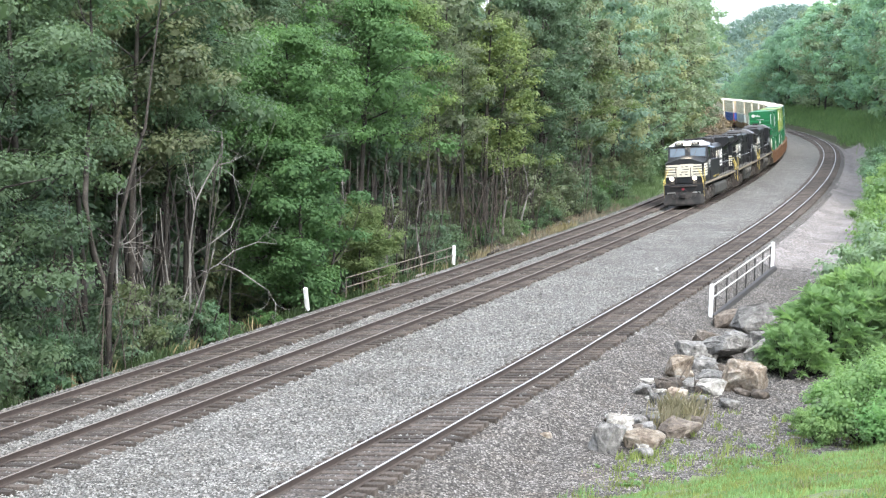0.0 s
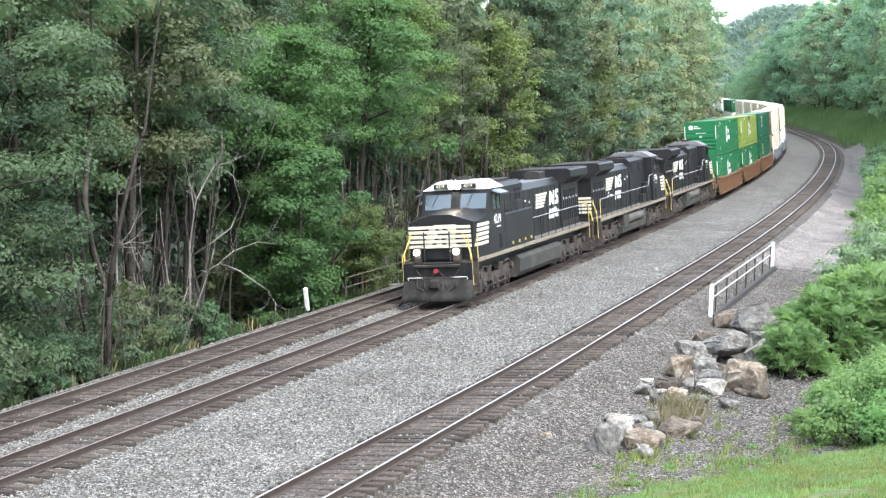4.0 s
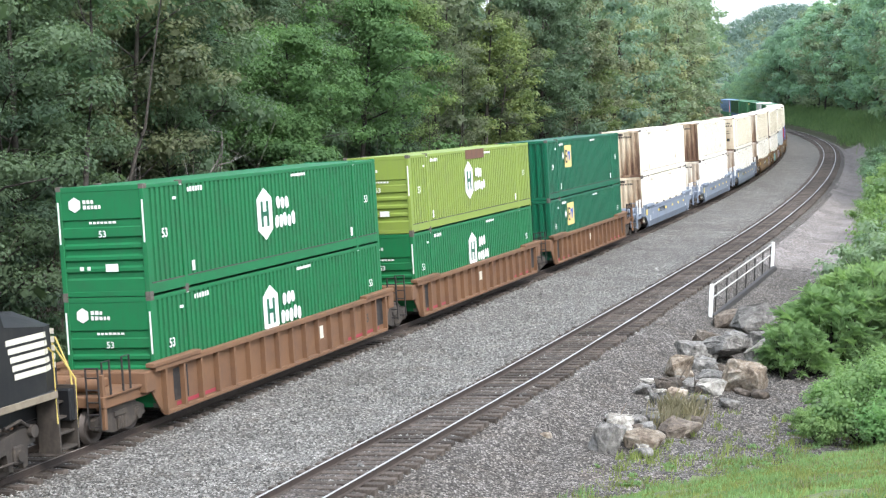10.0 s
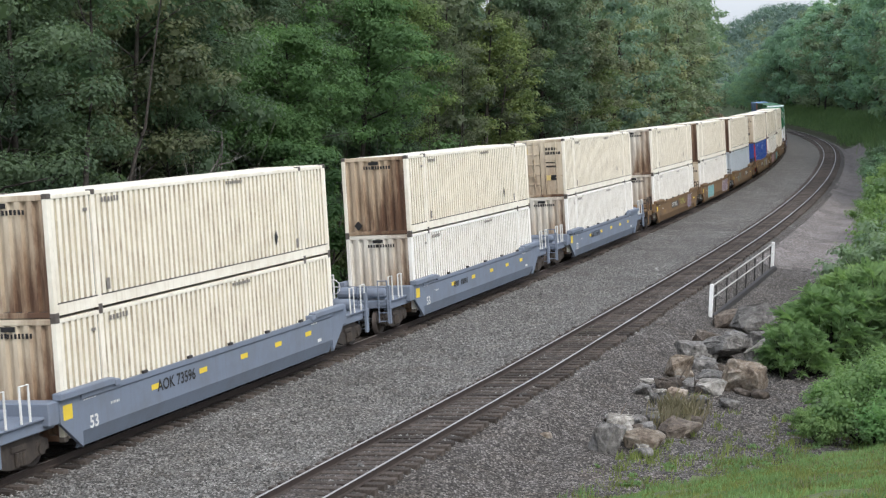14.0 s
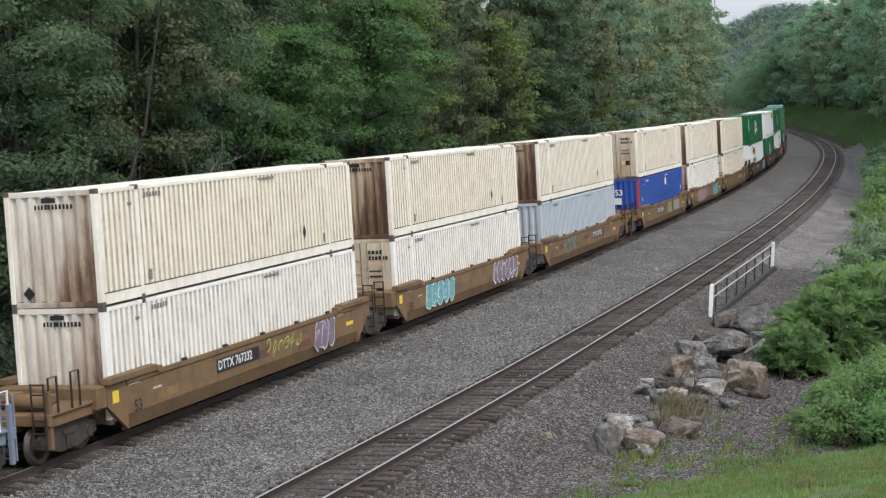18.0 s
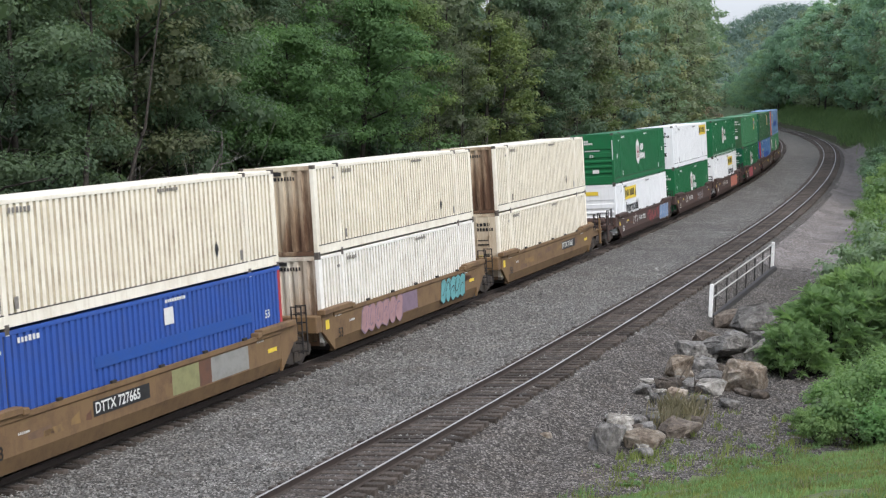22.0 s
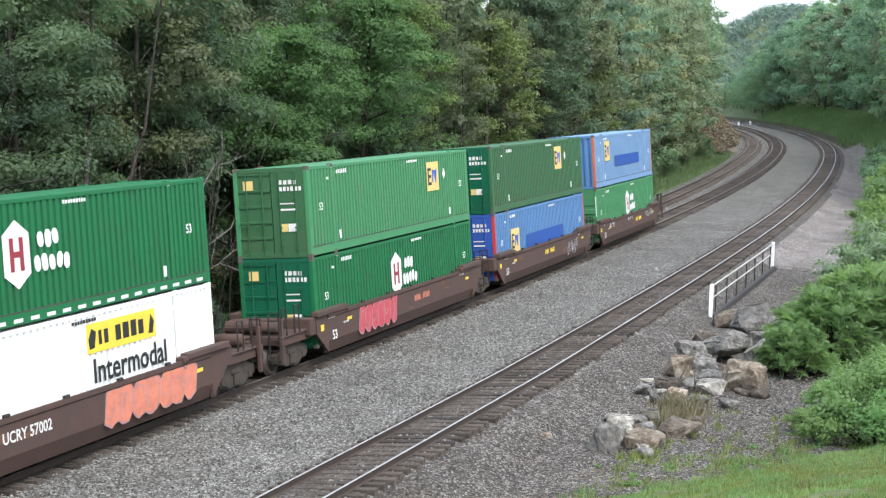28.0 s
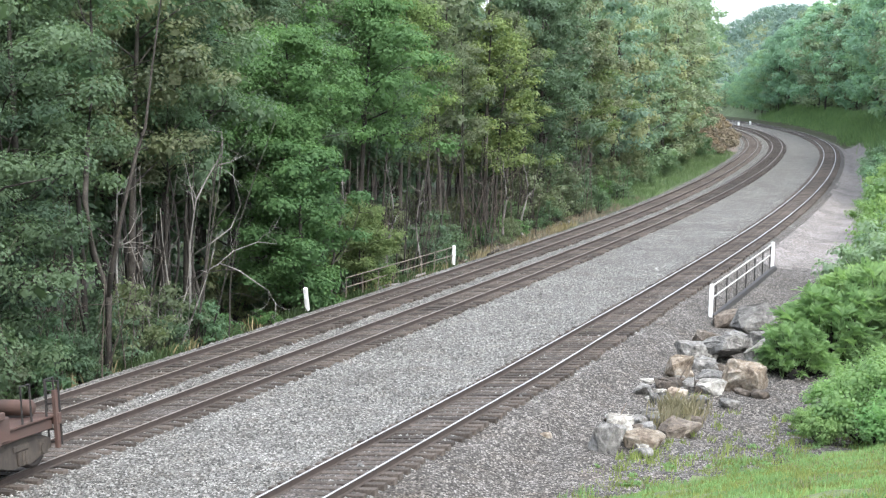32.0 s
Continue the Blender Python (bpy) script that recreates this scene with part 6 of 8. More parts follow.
for i in range(3, 6):
    well_car(WELL_BLUE, ST[i], True, True, False, BLUE_LABEL, also(plates((YELLOW, -8.3, -7.9, 1.0, 1.35), *[(YELLOW, q, q + 0.45, 1.0, 1.14) for q in (-4.2, -1.6, 0.9, 3.2, 5.4)], (MARK_WHITE, 6.3, 6.6, 0.7, 0.8)), reporting(-3.9, MARK_BLACK, None, {3: "AOK 73596", 5: "AOK 73643"}.get(i, ""), 0.42)))
SIX = [also(reporting(-2.6, MARK_WHITE, MARK_BLACK, "DTTX 767332"), sprayed(0.4, 2.6, 0.7, 1.36, WELL_YELLOW, LEMON), sprayed(4.0, 1.5, 0.34, 1.42, VIOLET, SILVER)), also(sprayed(-5.4, 3.3, 0.34, 1.42, TEAL, MARK_WHITE), sprayed(3.2, 3.6, 0.34, 1.42, VIOLET, MARK_WHITE)), also(sprayed(-4.9, 2.8, 0.34, 1.42, WELL_YELLOW, TEAL), reporting(1.6, MARK_WHITE, MARK_BLACK, "DTTX 767332")),
       also(reporting(-3.0, MARK_WHITE, MARK_BLACK, "DTTX 727665"), plates((DULL_OLIVE, 0.8, 2.3, 0.66, 1.33), (PATCHES[1], 2.3, 3.0, 0.66, 1.33), (DULL_GREY, 3.0, 5.3, 0.66, 1.33))), also(sprayed(-5.2, 3.9, 0.34, 1.42, PINK, VIOLET), plates((VIOLET, -1.2, 0.4, 0.66, 1.33)), sprayed(3.0, 2.9, 0.34, 1.42, TEAL, MARK_BLACK)), also(reporting(2.0, MARK_WHITE, MARK_BLACK, "DTTX 727665"))]
for i in range(6):
    well_car(WELL_YELLOW, ST[6 + i], i % 3 == 0, i % 3 == 2, False, YELLOW_LABEL, also(plates((YELLOW, -8.2, -7.9, 1.0, 1.3), (YELLOW, 6.6, 7.2, 0.9, 1.02)), patched, SIX[i]))


def stained(t, rng):
    """Dull stains and small data panels."""
    for _ in range(4):
        x, w, z = rng.uniform(-7.0, 6.4), rng.uniform(0.25, 0.9), rng.uniform(0.66, 1.15)
        shapes("stain_patch", [rect(x, x + w, z, z + rng.uniform(0.08, 0.22))], PATCHES[1], t, onto_side(0, -1.454, 0))


LAST = [also(reporting(-2.3, MARK_WHITE, None, "UCRY 57002"), sprayed(-4.2, 1.5, 0.7, 1.4, WELL_RED, MARK_WHITE), sprayed(0.2, 4.0, 0.34, 1.42, WELL_RED, SPRAY_RED), sprayed(4.4, 3.0, 0.34, 1.42, SPRAY_BLUE, SILVER)), also(sprayed(-4.6, 1.2, 0.7, 1.4, WELL_RED, MARK_WHITE), reporting(-3.2, MARK_WHITE, None, "UCRY 57002"), sprayed(1.0, 2.6, 0.34, 1.42, WELL_RED, SILVER)), also(sprayed(-3.8, 1.2, 0.7, 1.4, WELL_RED, MARK_WHITE), reporting(-2.3, MARK_WHITE, None, "UCRY 57002"), sprayed(1.9, 4.6, 0.34, 1.46, SALMON, PINK)),
        also(sprayed(-4.9, 3.5, 0.34, 1.46, SPRAY_RED, PINK), reporting(0.6, SALMON)), also(reporting(-0.6, YELLOW), sprayed(3.6, 2.2, 0.34, 1.42, WELL_RED, SILVER)), also(sprayed(-6.0, 1.5, 1.0, 1.36, WELL_RED, SILVER), sprayed(-1.0, 1.5, 1.0, 1.36, WELL_RED, SILVER), sprayed(4.2, 2.4, 0.9, 1.36, WELL_RED, SILVER), reporting(1.4, YELLOW))]
for i in range(6):
    well_car(WELL_RED, ST[12 + i], i % 3 == 0, i % 3 == 2, False, RED_LABEL, also(plates((YELLOW, -8.1, -7.85, 1.0, 1.2), (YELLOW, -5.9, -5.5, 1.08, 1.18), (YELLOW, 6.6, 7.0, 1.05, 1.15)), stained, LAST[i]))

# ---- locomotives: cab end towards -x, rails at z 0 ----
def hood_outline(w, z0, z1, cut):
    return [(-w, z0), (w, z0), (w, z1 - cut), (w - cut, z1), (-w + cut, z1), (-w, z1 - cut)]


def big_truck(parent, x):
    """Three-axle truck with heavy cast side frames."""
    t = shared(("bolster3",), "truck", lambda bm: box(bm, -1.9, 1.9, -0.85, 0.85, 0.62, 0.92, 0.04), STEEL_DARK, parent, "three-axle truck with dusty brown side frames", False, Matrix.Translation((x, 0, 0)))

    def frame3(bm, s):
        y = s * 1.18
        top = [(-2.45, 0.95), (-2.2, 1.12), (-1.2, 1.0), (-0.9, 0.92), (0.9, 0.92), (1.2, 1.0), (2.2, 1.12), (2.45, 0.95)]
        low = [(2.45, 0.72), (1.9, 0.66), (1.0, 0.62), (0.6, 0.58), (-0.6, 0.58), (-1.0, 0.62), (-1.9, 0.66), (-2.45, 0.72)]
        prism(bm, top + low, y - 0.08, y + 0.08)
        for ax in (-1.75, 0.0, 1.75):
            prism(bm, [(ax - 0.42, 0.7), (ax - 0.36, 0.24), (ax - 0.2, 0.2), (ax - 0.14, 0.62), (ax + 0.14, 0.62), (ax + 0.2, 0.2), (ax + 0.36, 0.24), (ax + 0.42, 0.7)], y - 0.07, y + 0.07)
            box(bm, ax - 0.19, ax + 0.19, *sorted((y - s * 0.02, y + s * 0.14)), 0.34, 0.76, 0.03)
            drum(bm, (ax, y, 0.53), (ax, y + s * 0.2, 0.53), 0.13, 12)
        for ax in (-0.87, 0.87):
            for q in (-0.14, 0.14):
                drum(bm, (ax + q, y + s * 0.04, 0.62), (ax + q, y + s * 0.04, 1.2), 0.1, 10)
            box(bm, ax - 0.3, ax + 0.3, y - 0.12, y + 0.12, 1.16, 1.26, 0.02)
        for ax in (-2.3, 2.3):
            drum(bm, (ax, y, 0.98), (ax, y + s * 0.2, 0.98), 0.15, 12)
            tube(bm, [(ax, y + s * 0.1, 1.05), (ax * 0.8, y + s * 0.14, 1.3), (ax * 0.55, y + s * 0.12, 1.22)], 0.04, 6)
        tube(bm, [(-1.6, y + s * 0.13, 0.42), (1.6, y + s * 0.13, 0.46)], 0.025, 6)

    for s in (-1, 1):
        shared(("sideframe3", s), "side_frame", lambda bm: frame3(bm, s), GRIME, t)
        for w in (-1.75, 0, 1.75):
            shared(("bigwheel", s), "wheel", lambda bm: (wheel_mesh(bm, 0.53), bmesh.ops.transform(bm, matrix=Matrix.Rotation(0 if s < 0 else math.pi, 4, "Z"), verts=bm.verts)), WHEEL, t, "", True, Matrix.Translation((w, s * 0.82, 0.53)))
    for w in (-1.75, 0, 1.75):
        shared(("axle3",), "axle", lambda bm: tube(bm, [(0, -0.9, 0.53), (0, 0.9, 0.53)], 0.1, 8), STEEL_DARK, t, "", False, Matrix.Translation((w, 0, 0)))


def nose_mesh(bm):
    """Wide nose: a front face whose top edge rises to the middle, sides and top running back to the cab."""
    w, zf, zm = 1.5, 3.28, 3.6
    front = [(-w + 0.16, 1.78), (w - 0.16, 1.78), (w - 0.1, zf), (0.42, zm), (-0.42, zm), (-w + 0.1, zf)]
    rear = [(-w, 1.78), (w, 1.78), (w, 3.47), (0.5, 3.76), (-0.5, 3.76), (-w, 3.47)]
    a = [bm.verts.new((-9.95 if z < 2 else -9.85, y, z)) for y, z in front]
    mid = [bm.verts.new((-9.45, max(-w, min(w, y * 1.1)), z)) for y, z in front]
    b = [bm.verts.new((-7.9, y, z)) for y, z in rear]
    bm.faces.new(a[::-1])
    for p, q in ((a, mid), (mid, b)):
        for i in range(6):
            bm.faces.new((p[i], p[(i + 1) % 6], q[(i + 1) % 6], q[i]))


def cab_mesh(bm):
    w = 1.5
    side = [(-7.95, 1.78), (-5.6, 1.78), (-5.6, 4.53), (-7.55, 4.53), (-7.95, 3.47)]
    prism(bm, side, -w, w)


def cab_roof(bm):
    lo = [(-7.62, -1.52, 4.5), (-5.55, -1.52, 4.5), (-5.55, 1.52, 4.5), (-7.62, 1.52, 4.5)]
    hi = [(-7.35, -0.85, 4.87), (-5.55, -0.85, 4.87), (-5.55, 0.85, 4.87), (-7.35, 0.85, 4.87)]
    a, b = [bm.verts.new(p) for p in lo], [bm.verts.new(p) for p in hi]
    bm.faces.new(a[::-1])
    bm.faces.new(b)
    for i in range(4):
        bm.faces.new((a[i], a[(i + 1) % 4], b[(i + 1) % 4], b[i]))


def radiator_wings(bm):
    out = [(-1.02, 3.95), (1.02, 3.95), (1.56, 4.34), (1.56, 4.66), (1.44, 4.74), (-1.44, 4.74), (-1.56, 4.66), (-1.56, 4.34)]
    section(bm, out, 6.0, 9.75)


def plough(bm):
    pts = [(-0.25, 1.12), (-0.42, 0.7), (-0.62, 0.38), (-0.78, 0.16)]
    rows = []
    for dx, z in pts:
        rows.append([bm.verts.new((-10.25 + dx - 0.18 * (1 - (abs(y) / 1.5) ** 1.5), y, z)) for y in np.linspace(-1.5, 1.5, 9)])
    back = [[bm.verts.new((-10.1 + dx * 0.85, y, z)) for y in np.linspace(-1.5, 1.5, 9)] for dx, z in pts]
    for i in range(3):
        for j in range(8):
            bm.faces.new((rows[i][j], rows[i + 1][j], rows[i + 1][j + 1], rows[i][j + 1]))
            bm.faces.new((back[i][j], back[i][j + 1], back[i + 1][j + 1], back[i + 1][j]))
    for j in range(8):
        bm.faces.new((rows[0][j], rows[0][j + 1], back[0][j + 1], back[0][j]))
        bm.faces.new((rows[3][j], back[3][j], back[3][j + 1], rows[3][j + 1]))
    for j in (0, 8):
        for i in range(3):
            bm.faces.new((rows[i][j], back[i][j], back[i + 1][j], rows[i + 1][j]))


def step_well(bm, e, s):
    """Corner stairs between the rails and the deck."""
    for i, z in enumerate((0.35, 0.7, 1.05, 1.4)):
        box(bm, *sorted((e * 9.85, e * 10.5)), *sorted((s * (1.5 - 0.06 * i), s * (1.1 - 0.06 * i))), z, z + 0.05)
    for x in (9.8, 10.55):
        box(bm, *sorted((e * x, e * (x - 0.05))), *sorted((s * 1.52, s * 0.95)), 0.3, 1.78)
    box(bm, *sorted((e * 9.8, e * 10.55)), s * 0.93 - 0.02, s * 0.93 + 0.02, 0.35, 1.75)


def locomotive(front, turned, number, lead):
    t = thing("locomotive", "black diesel locomotive with cream stripes and a lit headlight" if lead else "black diesel locomotive with white side stripes and grimy trucks", "locomotive", "locomotives of the train")
    # underframe
    shared(("frame",), "frame", lambda bm: (box(bm, -10.5, 10.5, -0.9, 0.9, 1.1, 1.6, 0.03), box(bm, -9.8, 9.8, -1.5, 1.5, 1.62, 1.78, 0.02)), BLACK, t)
    for s in (-1, 1):
        shared(("sill", s), "deck_edge", lambda bm: box(bm, -9.8, 9.8, *sorted((s * 1.47, s * 1.53)), 1.6 if lead else 1.68, 1.76, 0.008), SILL, t, "dirty cream deck edge")
        shared(("walkway", s), "walkway", lambda bm: box(bm, -5.5, 9.78, *sorted((s * 1.03, s * 1.465)), 1.782, 1.8), DECK, t, "dusty grey walkway")
    for e in (-1, 1):
        shared(("pilot", e), "pilot", lambda bm: box(bm, *sorted((e * 10.3, e * 10.6)), -1.5, 1.5, 0.95, 1.7, 0.03), BLACK, t)
        shared(("loco_coupler", e), "coupler", lambda bm: (box(bm, *sorted((e * 10.5, e * 11.05)), -0.12, 0.12, 0.76, 0.98, 0.03), box(bm, *sorted((e * 10.95, e * 11.15)), -0.2, 0.2, 0.68, 1.04, 0.05)), STEEL_DARK, t)
        for y in (-0.9, -0.55, 0.55, 0.9):
            shared(("hose", e, y), "air_hose", lambda bm: tube(bm, [(e * 10.6, y, 1.15), (e * 10.85, y * 0.95, 0.75), (e * 10.9, y * 0.6, 0.55), (e * 10.8, y * 0.4, 0.85)], 0.03, 6), STEEL_DARK, t)
        for s in (-1, 1):
            shared(("steps", e, s), "steps", lambda bm: step_well(bm, e, s), GRIME, t)
            shared(("steprail", e, s), "step_handrail", lambda bm: (tube(bm, [(e * 9.75, s * 1.5, 1.0), (e * 9.75, s * 1.5, 2.65), (e * 9.6, s * 1.48, 2.78)], 0.022, 6), tube(bm, [(e * 10.55, s * 1.5, 0.75), (e * 10.6, s * 1.5, 1.9), (e * 10.2, s * 1.2, 2.8)], 0.022, 6)), RAILING_YELLOW, t, "yellow handrail")
    shared(("plough", 0), "snow_plough", plough, PLOUGH, t, "black steel plough blade", True) if lead else None
    for e in (-1, 1):
        big_truck(t, e * 6.7)
    if lead:
        shared(("tank_a",), "fuel_tank", lambda bm: section(bm, [(-1.2, 0.32), (1.2, 0.32), (1.42, 0.55), (1.46, 1.12), (1.3, 1.3), (-1.3, 1.3), (-1.46, 1.12), (-1.42, 0.55)], -3.4, 4.0), TANK, t, "dusty grey fuel tank")
    else:
        shared(("tank_b",), "fuel_tank", lambda bm: section(bm, [(-0.9, 0.28), (0.9, 0.28), (1.35, 0.5), (1.4, 0.86), (1.1, 0.95), (-1.1, 0.95), (-1.4, 0.86), (-1.35, 0.5)], -3.4, 3.6), TANK, t, "dusty grey fuel tank")
        for s in (-1, 1):
            for x in (-1.35, 0.85):
                shared(("reservoir", x, s), "air_reservoir", lambda bm: tube(bm, [(x - 1.0, s * 1.24, 1.2), (x - 0.93, s * 1.24, 1.2), (x + 0.93, s * 1.24, 1.2), (x + 1.0, s * 1.24, 1.2)], [0.2, 0.29, 0.29, 0.2], 16), RESERVOIR, t, "", True)
            shared(("valvebox", s), "valve_box", lambda bm: box(bm, -3.3, -2.5, *sorted((s * 0.9, s * 1.42)), 0.8, 1.5, 0.03), TANK, t)
            shared(("valvebox_b", s), "valve_box", lambda bm: box(bm, 2.1, 3.4, *sorted((s * 0.9, s * 1.45)), 0.75, 1.5, 0.03), TANK, t)
    # nose and cab
    shared(("nose",), "nose", nose_mesh, BLACK, t, "black wide nose")
    shared(("cab",), "cab", cab_mesh, BLACK, t)
    cab = t.children[-1]
    shared(("cabroof", lead), "cab_roof", cab_roof, ROOF_WHITE if lead else ROOF_GREY, t, "white painted cab roof" if lead else "")
    slope = math.degrees(math.atan2(0.4, 0.95))
    for y in (-0.78, 0.78):
        shared(("windscreen", y), "windscreen", lambda bm: box(bm, -0.02, 0.012, y - 0.58, y + 0.58, 0.22, 0.92, 0.02), CAB_GLASS, t, "dark windscreen pane", False, Matrix.Translation((-7.95, 0, 3.47)) @ Matrix.Rotation(radians(90 - math.degrees(math.atan2(1.06, 0.4))), 4, "Y"))
        shared(("wiper", y), "wiper", lambda bm: tube(bm, [(-0.04, y, 0.95), (-0.05, y + 0.25, 0.36)], 0.012, 5), STEEL_DARK, t, "", False, Matrix.Translation((-7.95, 0, 3.47)) @ Matrix.Rotation(radians(90 - math.degrees(math.atan2(1.06, 0.4))), 4, "Y"))
    for s in (-1, 1):
        shared(("cabwin", s), "side_window", lambda bm: [box(bm, x0, x1, *sorted((s * 1.48, s * 1.512)), 3.61, 4.32, 0.02) for x0, x1 in ((-7.35, -6.85), (-6.78, -6.3))], CAB_GLASS, t, "dark sliding cab window")
        shared(("winframe", s), "window_frame", lambda bm: [box(bm, x0, x1, *sorted((s * 1.49, s * 1.53)), z0, z1) for x0, x1, z0, z1 in ((-7.42, -6.24, 3.55, 3.6), (-7.42, -6.24, 4.33, 4.38), (-7.42, -7.36, 3.6, 4.33), (-6.84, -6.79, 3.6, 4.33), (-6.29, -6.24, 3.6, 4.33))], STEEL_DARK, t)
        shared(("awning", s, lead), "awning", lambda bm: (prism(bm, [(-7.4, 4.4), (-6.2, 4.4), (-6.2, 4.44), (-7.4, 4.44)], *sorted((s * 1.5, s * 1.92))), bmesh.ops.transform(bm, matrix=Matrix.Translation((0, s * 1.5, 4.42)) @ Matrix.Rotation(radians(-20 * s), 4, "X") @ Matrix.Translation((0, -s * 1.5, -4.42)), verts=bm.verts)), WELL_BLUE if lead else STEEL_DARK, t, "window awning")
    # number boards and lights over the windscreens
    shared(("brow",), "light_housing", lambda bm: box(bm, -7.72, -7.3, -0.95, 0.95, 4.54, 4.80, 0.03), BLACK if not lead else ROOF_WHITE, t)
    for y in (-0.62, 0.62):
        shared(("board", y), "number_board", lambda bm: box(bm, -7.75, -7.71, y - 0.32, y + 0.32, 4.57, 4.77, 0.01), STEEL_DARK, t, "number board")
        words(number, 0.19, MARK_CREAM, t, onto_end(-7.757, y + 0.22, 4.61))
    shared(("lightplate",), "light_plate", lambda bm: box(bm, -7.76, -7.70, -0.29, 0.29, 4.50, 4.83, 0.03), STEEL_DARK, t)
    for y in (-0.135, 0.135):
        shared(("headlight", y, lead), "headlight", lambda bm: drum(bm, (-7.80, y, 4.67), (-7.7, y, 4.67), 0.13, 16), LAMP if lead else STEEL_DARK, t, "lit round headlight" if lead else "")
    for y in (-0.85, 0.85):
        shared(("ditch", y, lead), "ditch_light", lambda bm: drum(bm, (-10.68, y, 2.14), (-10.55, y, 2.14), 0.12, 14), LAMP if lead else STEEL_DARK, t, "lit ditch light" if lead else "")
        shared(("ditchbox", y), "light_bracket", lambda bm: box(bm, -10.6, -10.4, y - 0.17, y + 0.17, 1.7, 2.31, 0.02), STEEL_DARK, t)
    if lead:
        shared(("anticlimber",), "buffer_beam", lambda bm: box(bm, -10.72, -10.6, -1.0, 1.0, 1.5, 1.62, 0.02), STEEL_DARK, t, "dark buffer beam")
        shared(("cable",), "hanging_cable", lambda bm: [tube(bm, [(-10.68, y + q * 0.45, 1.42 - 0.38 * (1 - q * q)) for q in (-1, -0.7, -0.35, 0, 0.35, 0.7, 1)], 0.022, 6) for y in (-0.5, 0.45)], GRIME, t, "dusty hanging cable")
        shared(("cap",), "receptacle", lambda bm: drum(bm, (-10.72, 0.05, 1.36), (-10.6, 0.05, 1.36), 0.1, 12), MARK_RED, t, "red receptacle cap")
        for y in (-0.95, 0.95):
            shared(("ploughgrab", y), "grab_iron", lambda bm: tube(bm, [(-10.62, y - 0.32, 1.0), (-10.68, y - 0.32, 1.1), (-10.68, y + 0.32, 1.1), (-10.62, y + 0.32, 1.0)], 0.018, 6), MARK_WHITE, t, "white grab iron")
        for s in (-1, 1):
            shared(("treads", s), "step_edge", lambda bm: [box(bm, -10.52, -10.48, *sorted((s * (1.5 - 0.06 * i), s * (1.1 - 0.06 * i))), z, z + 0.055) for i, z in enumerate((0.35, 0.7, 1.05))], RAILING_GREY, t)
    # nose stripes and crest, front and sides
    band = [rect(-1.36 + 0.004 * i, 1.36 - 0.004 * i, 2.26 + 0.195 * i, 2.39 + 0.195 * i) for i in range(5)]
    stripes = shapes("nose_stripe", band, MARK_CREAM, t, onto_end(-9.962, 0, 0), "cream stripes across the nose")
    stripes.matrix_basis = onto_end(-9.93, 0, 0) @ Matrix.Rotation(radians(2.4), 4, "X")
    stripes.matrix_basis.translation = (-9.957, 0, 0.0)
    shapes("crest", [[(-0.8, 2.24), (0.72, 2.24), (0.62, 2.62), (0.72, 3.2), (-0.25, 3.2), (-0.55, 2.95), (-0.62, 2.6)]], MARK_CREAM, t, onto_end(-9.975, 0, 0), "cream panel with a black figure")
    shapes("crest_figure", [[(u * 1.35, 2.7 + (v - 2.7) * 1.0) for u, v in q] for q in ([(-0.34, 2.3), (-0.2, 2.3), (-0.02, 2.62), (-0.14, 2.7)], [(0.06, 2.3), (0.2, 2.3), (0.16, 2.66), (0.0, 2.62)], [(-0.2, 2.66), (0.2, 2.62), (0.3, 2.9), (0.04, 2.96)], [(0.12, 2.94), (0.3, 2.9), (0.14, 3.14), (0.0, 3.1)], [(-0.16, 2.98), (0.02, 2.9), (0.04, 2.97), (-0.12, 3.06)])], MARK_BLACK, t, onto_end(-9.992, 0, 0))
    for s in (-1, 1):
        shared(("wrap_stripe", s), "nose_stripe", lambda bm: [bm.faces.new([bm.verts.new(p) for p in ((-9.945 + q0, s * 1.352, z), (-9.44, s * 1.515, z), (-9.44, s * 1.515, z + 0.13), (-9.945 + q1, s * 1.352, z + 0.13))]) for z, q0, q1 in ((2.26 + 0.195 * i, 0.03 + 0.012 * i, 0.04 + 0.012 * i) for i in range(5))], MARK_CREAM, t, "cream stripes round the nose corner")
    for s in (-1, 1):
        a, b = (-9.44, -8.3)
        lines = [rect(a, b + 0.1 + 0.06 * i, 2.26 + 0.195 * i, 2.39 + 0.195 * i) for i in range(5)]
        if s > 0:
            lines = [[(-x, z) for x, z in q][::-1] for q in lines]
        shapes("nose_stripe", lines, MARK_CREAM, t, onto_side(0, s * 1.508, 0, s), "cream stripes")
        words(number, 0.52, MARK_WHITE, t, onto_side(-7.25 if s < 0 else -6.05, s * 1.506, 3.0, s), "white road number")
        shapes("grab_plate", [rect(-0.3, 0.3, 0, 0.05)], MARK_WHITE, t, onto_side(-6.6, s * 1.506, 2.82, s))
        shapes("vent", [rect(-0.2, 0.2, 0, 0.6)], GRILLE, t, onto_side(-6.4, s * 1.507, 1.9, s))
    for y in (-0.55, 0.55):
        shared(("nosepost", y), "nose_post", lambda bm: tube(bm, [(-10.5, y, 1.75), (-10.5, y, 2.95)], 0.03, 6), STEEL_DARK, t)
    for s in (-1, 1):
        shared(("noserail", s), "nose_handrail", lambda bm: tube(bm, [(-10.5, s * 0.75, 2.92), (-10.5, s * 1.1, 2.9), (-10.52, s * 1.42, 2.1), (-10.55, s * 1.46, 1.25)], 0.022, 6), RAILING_YELLOW, t, "yellow handrail")
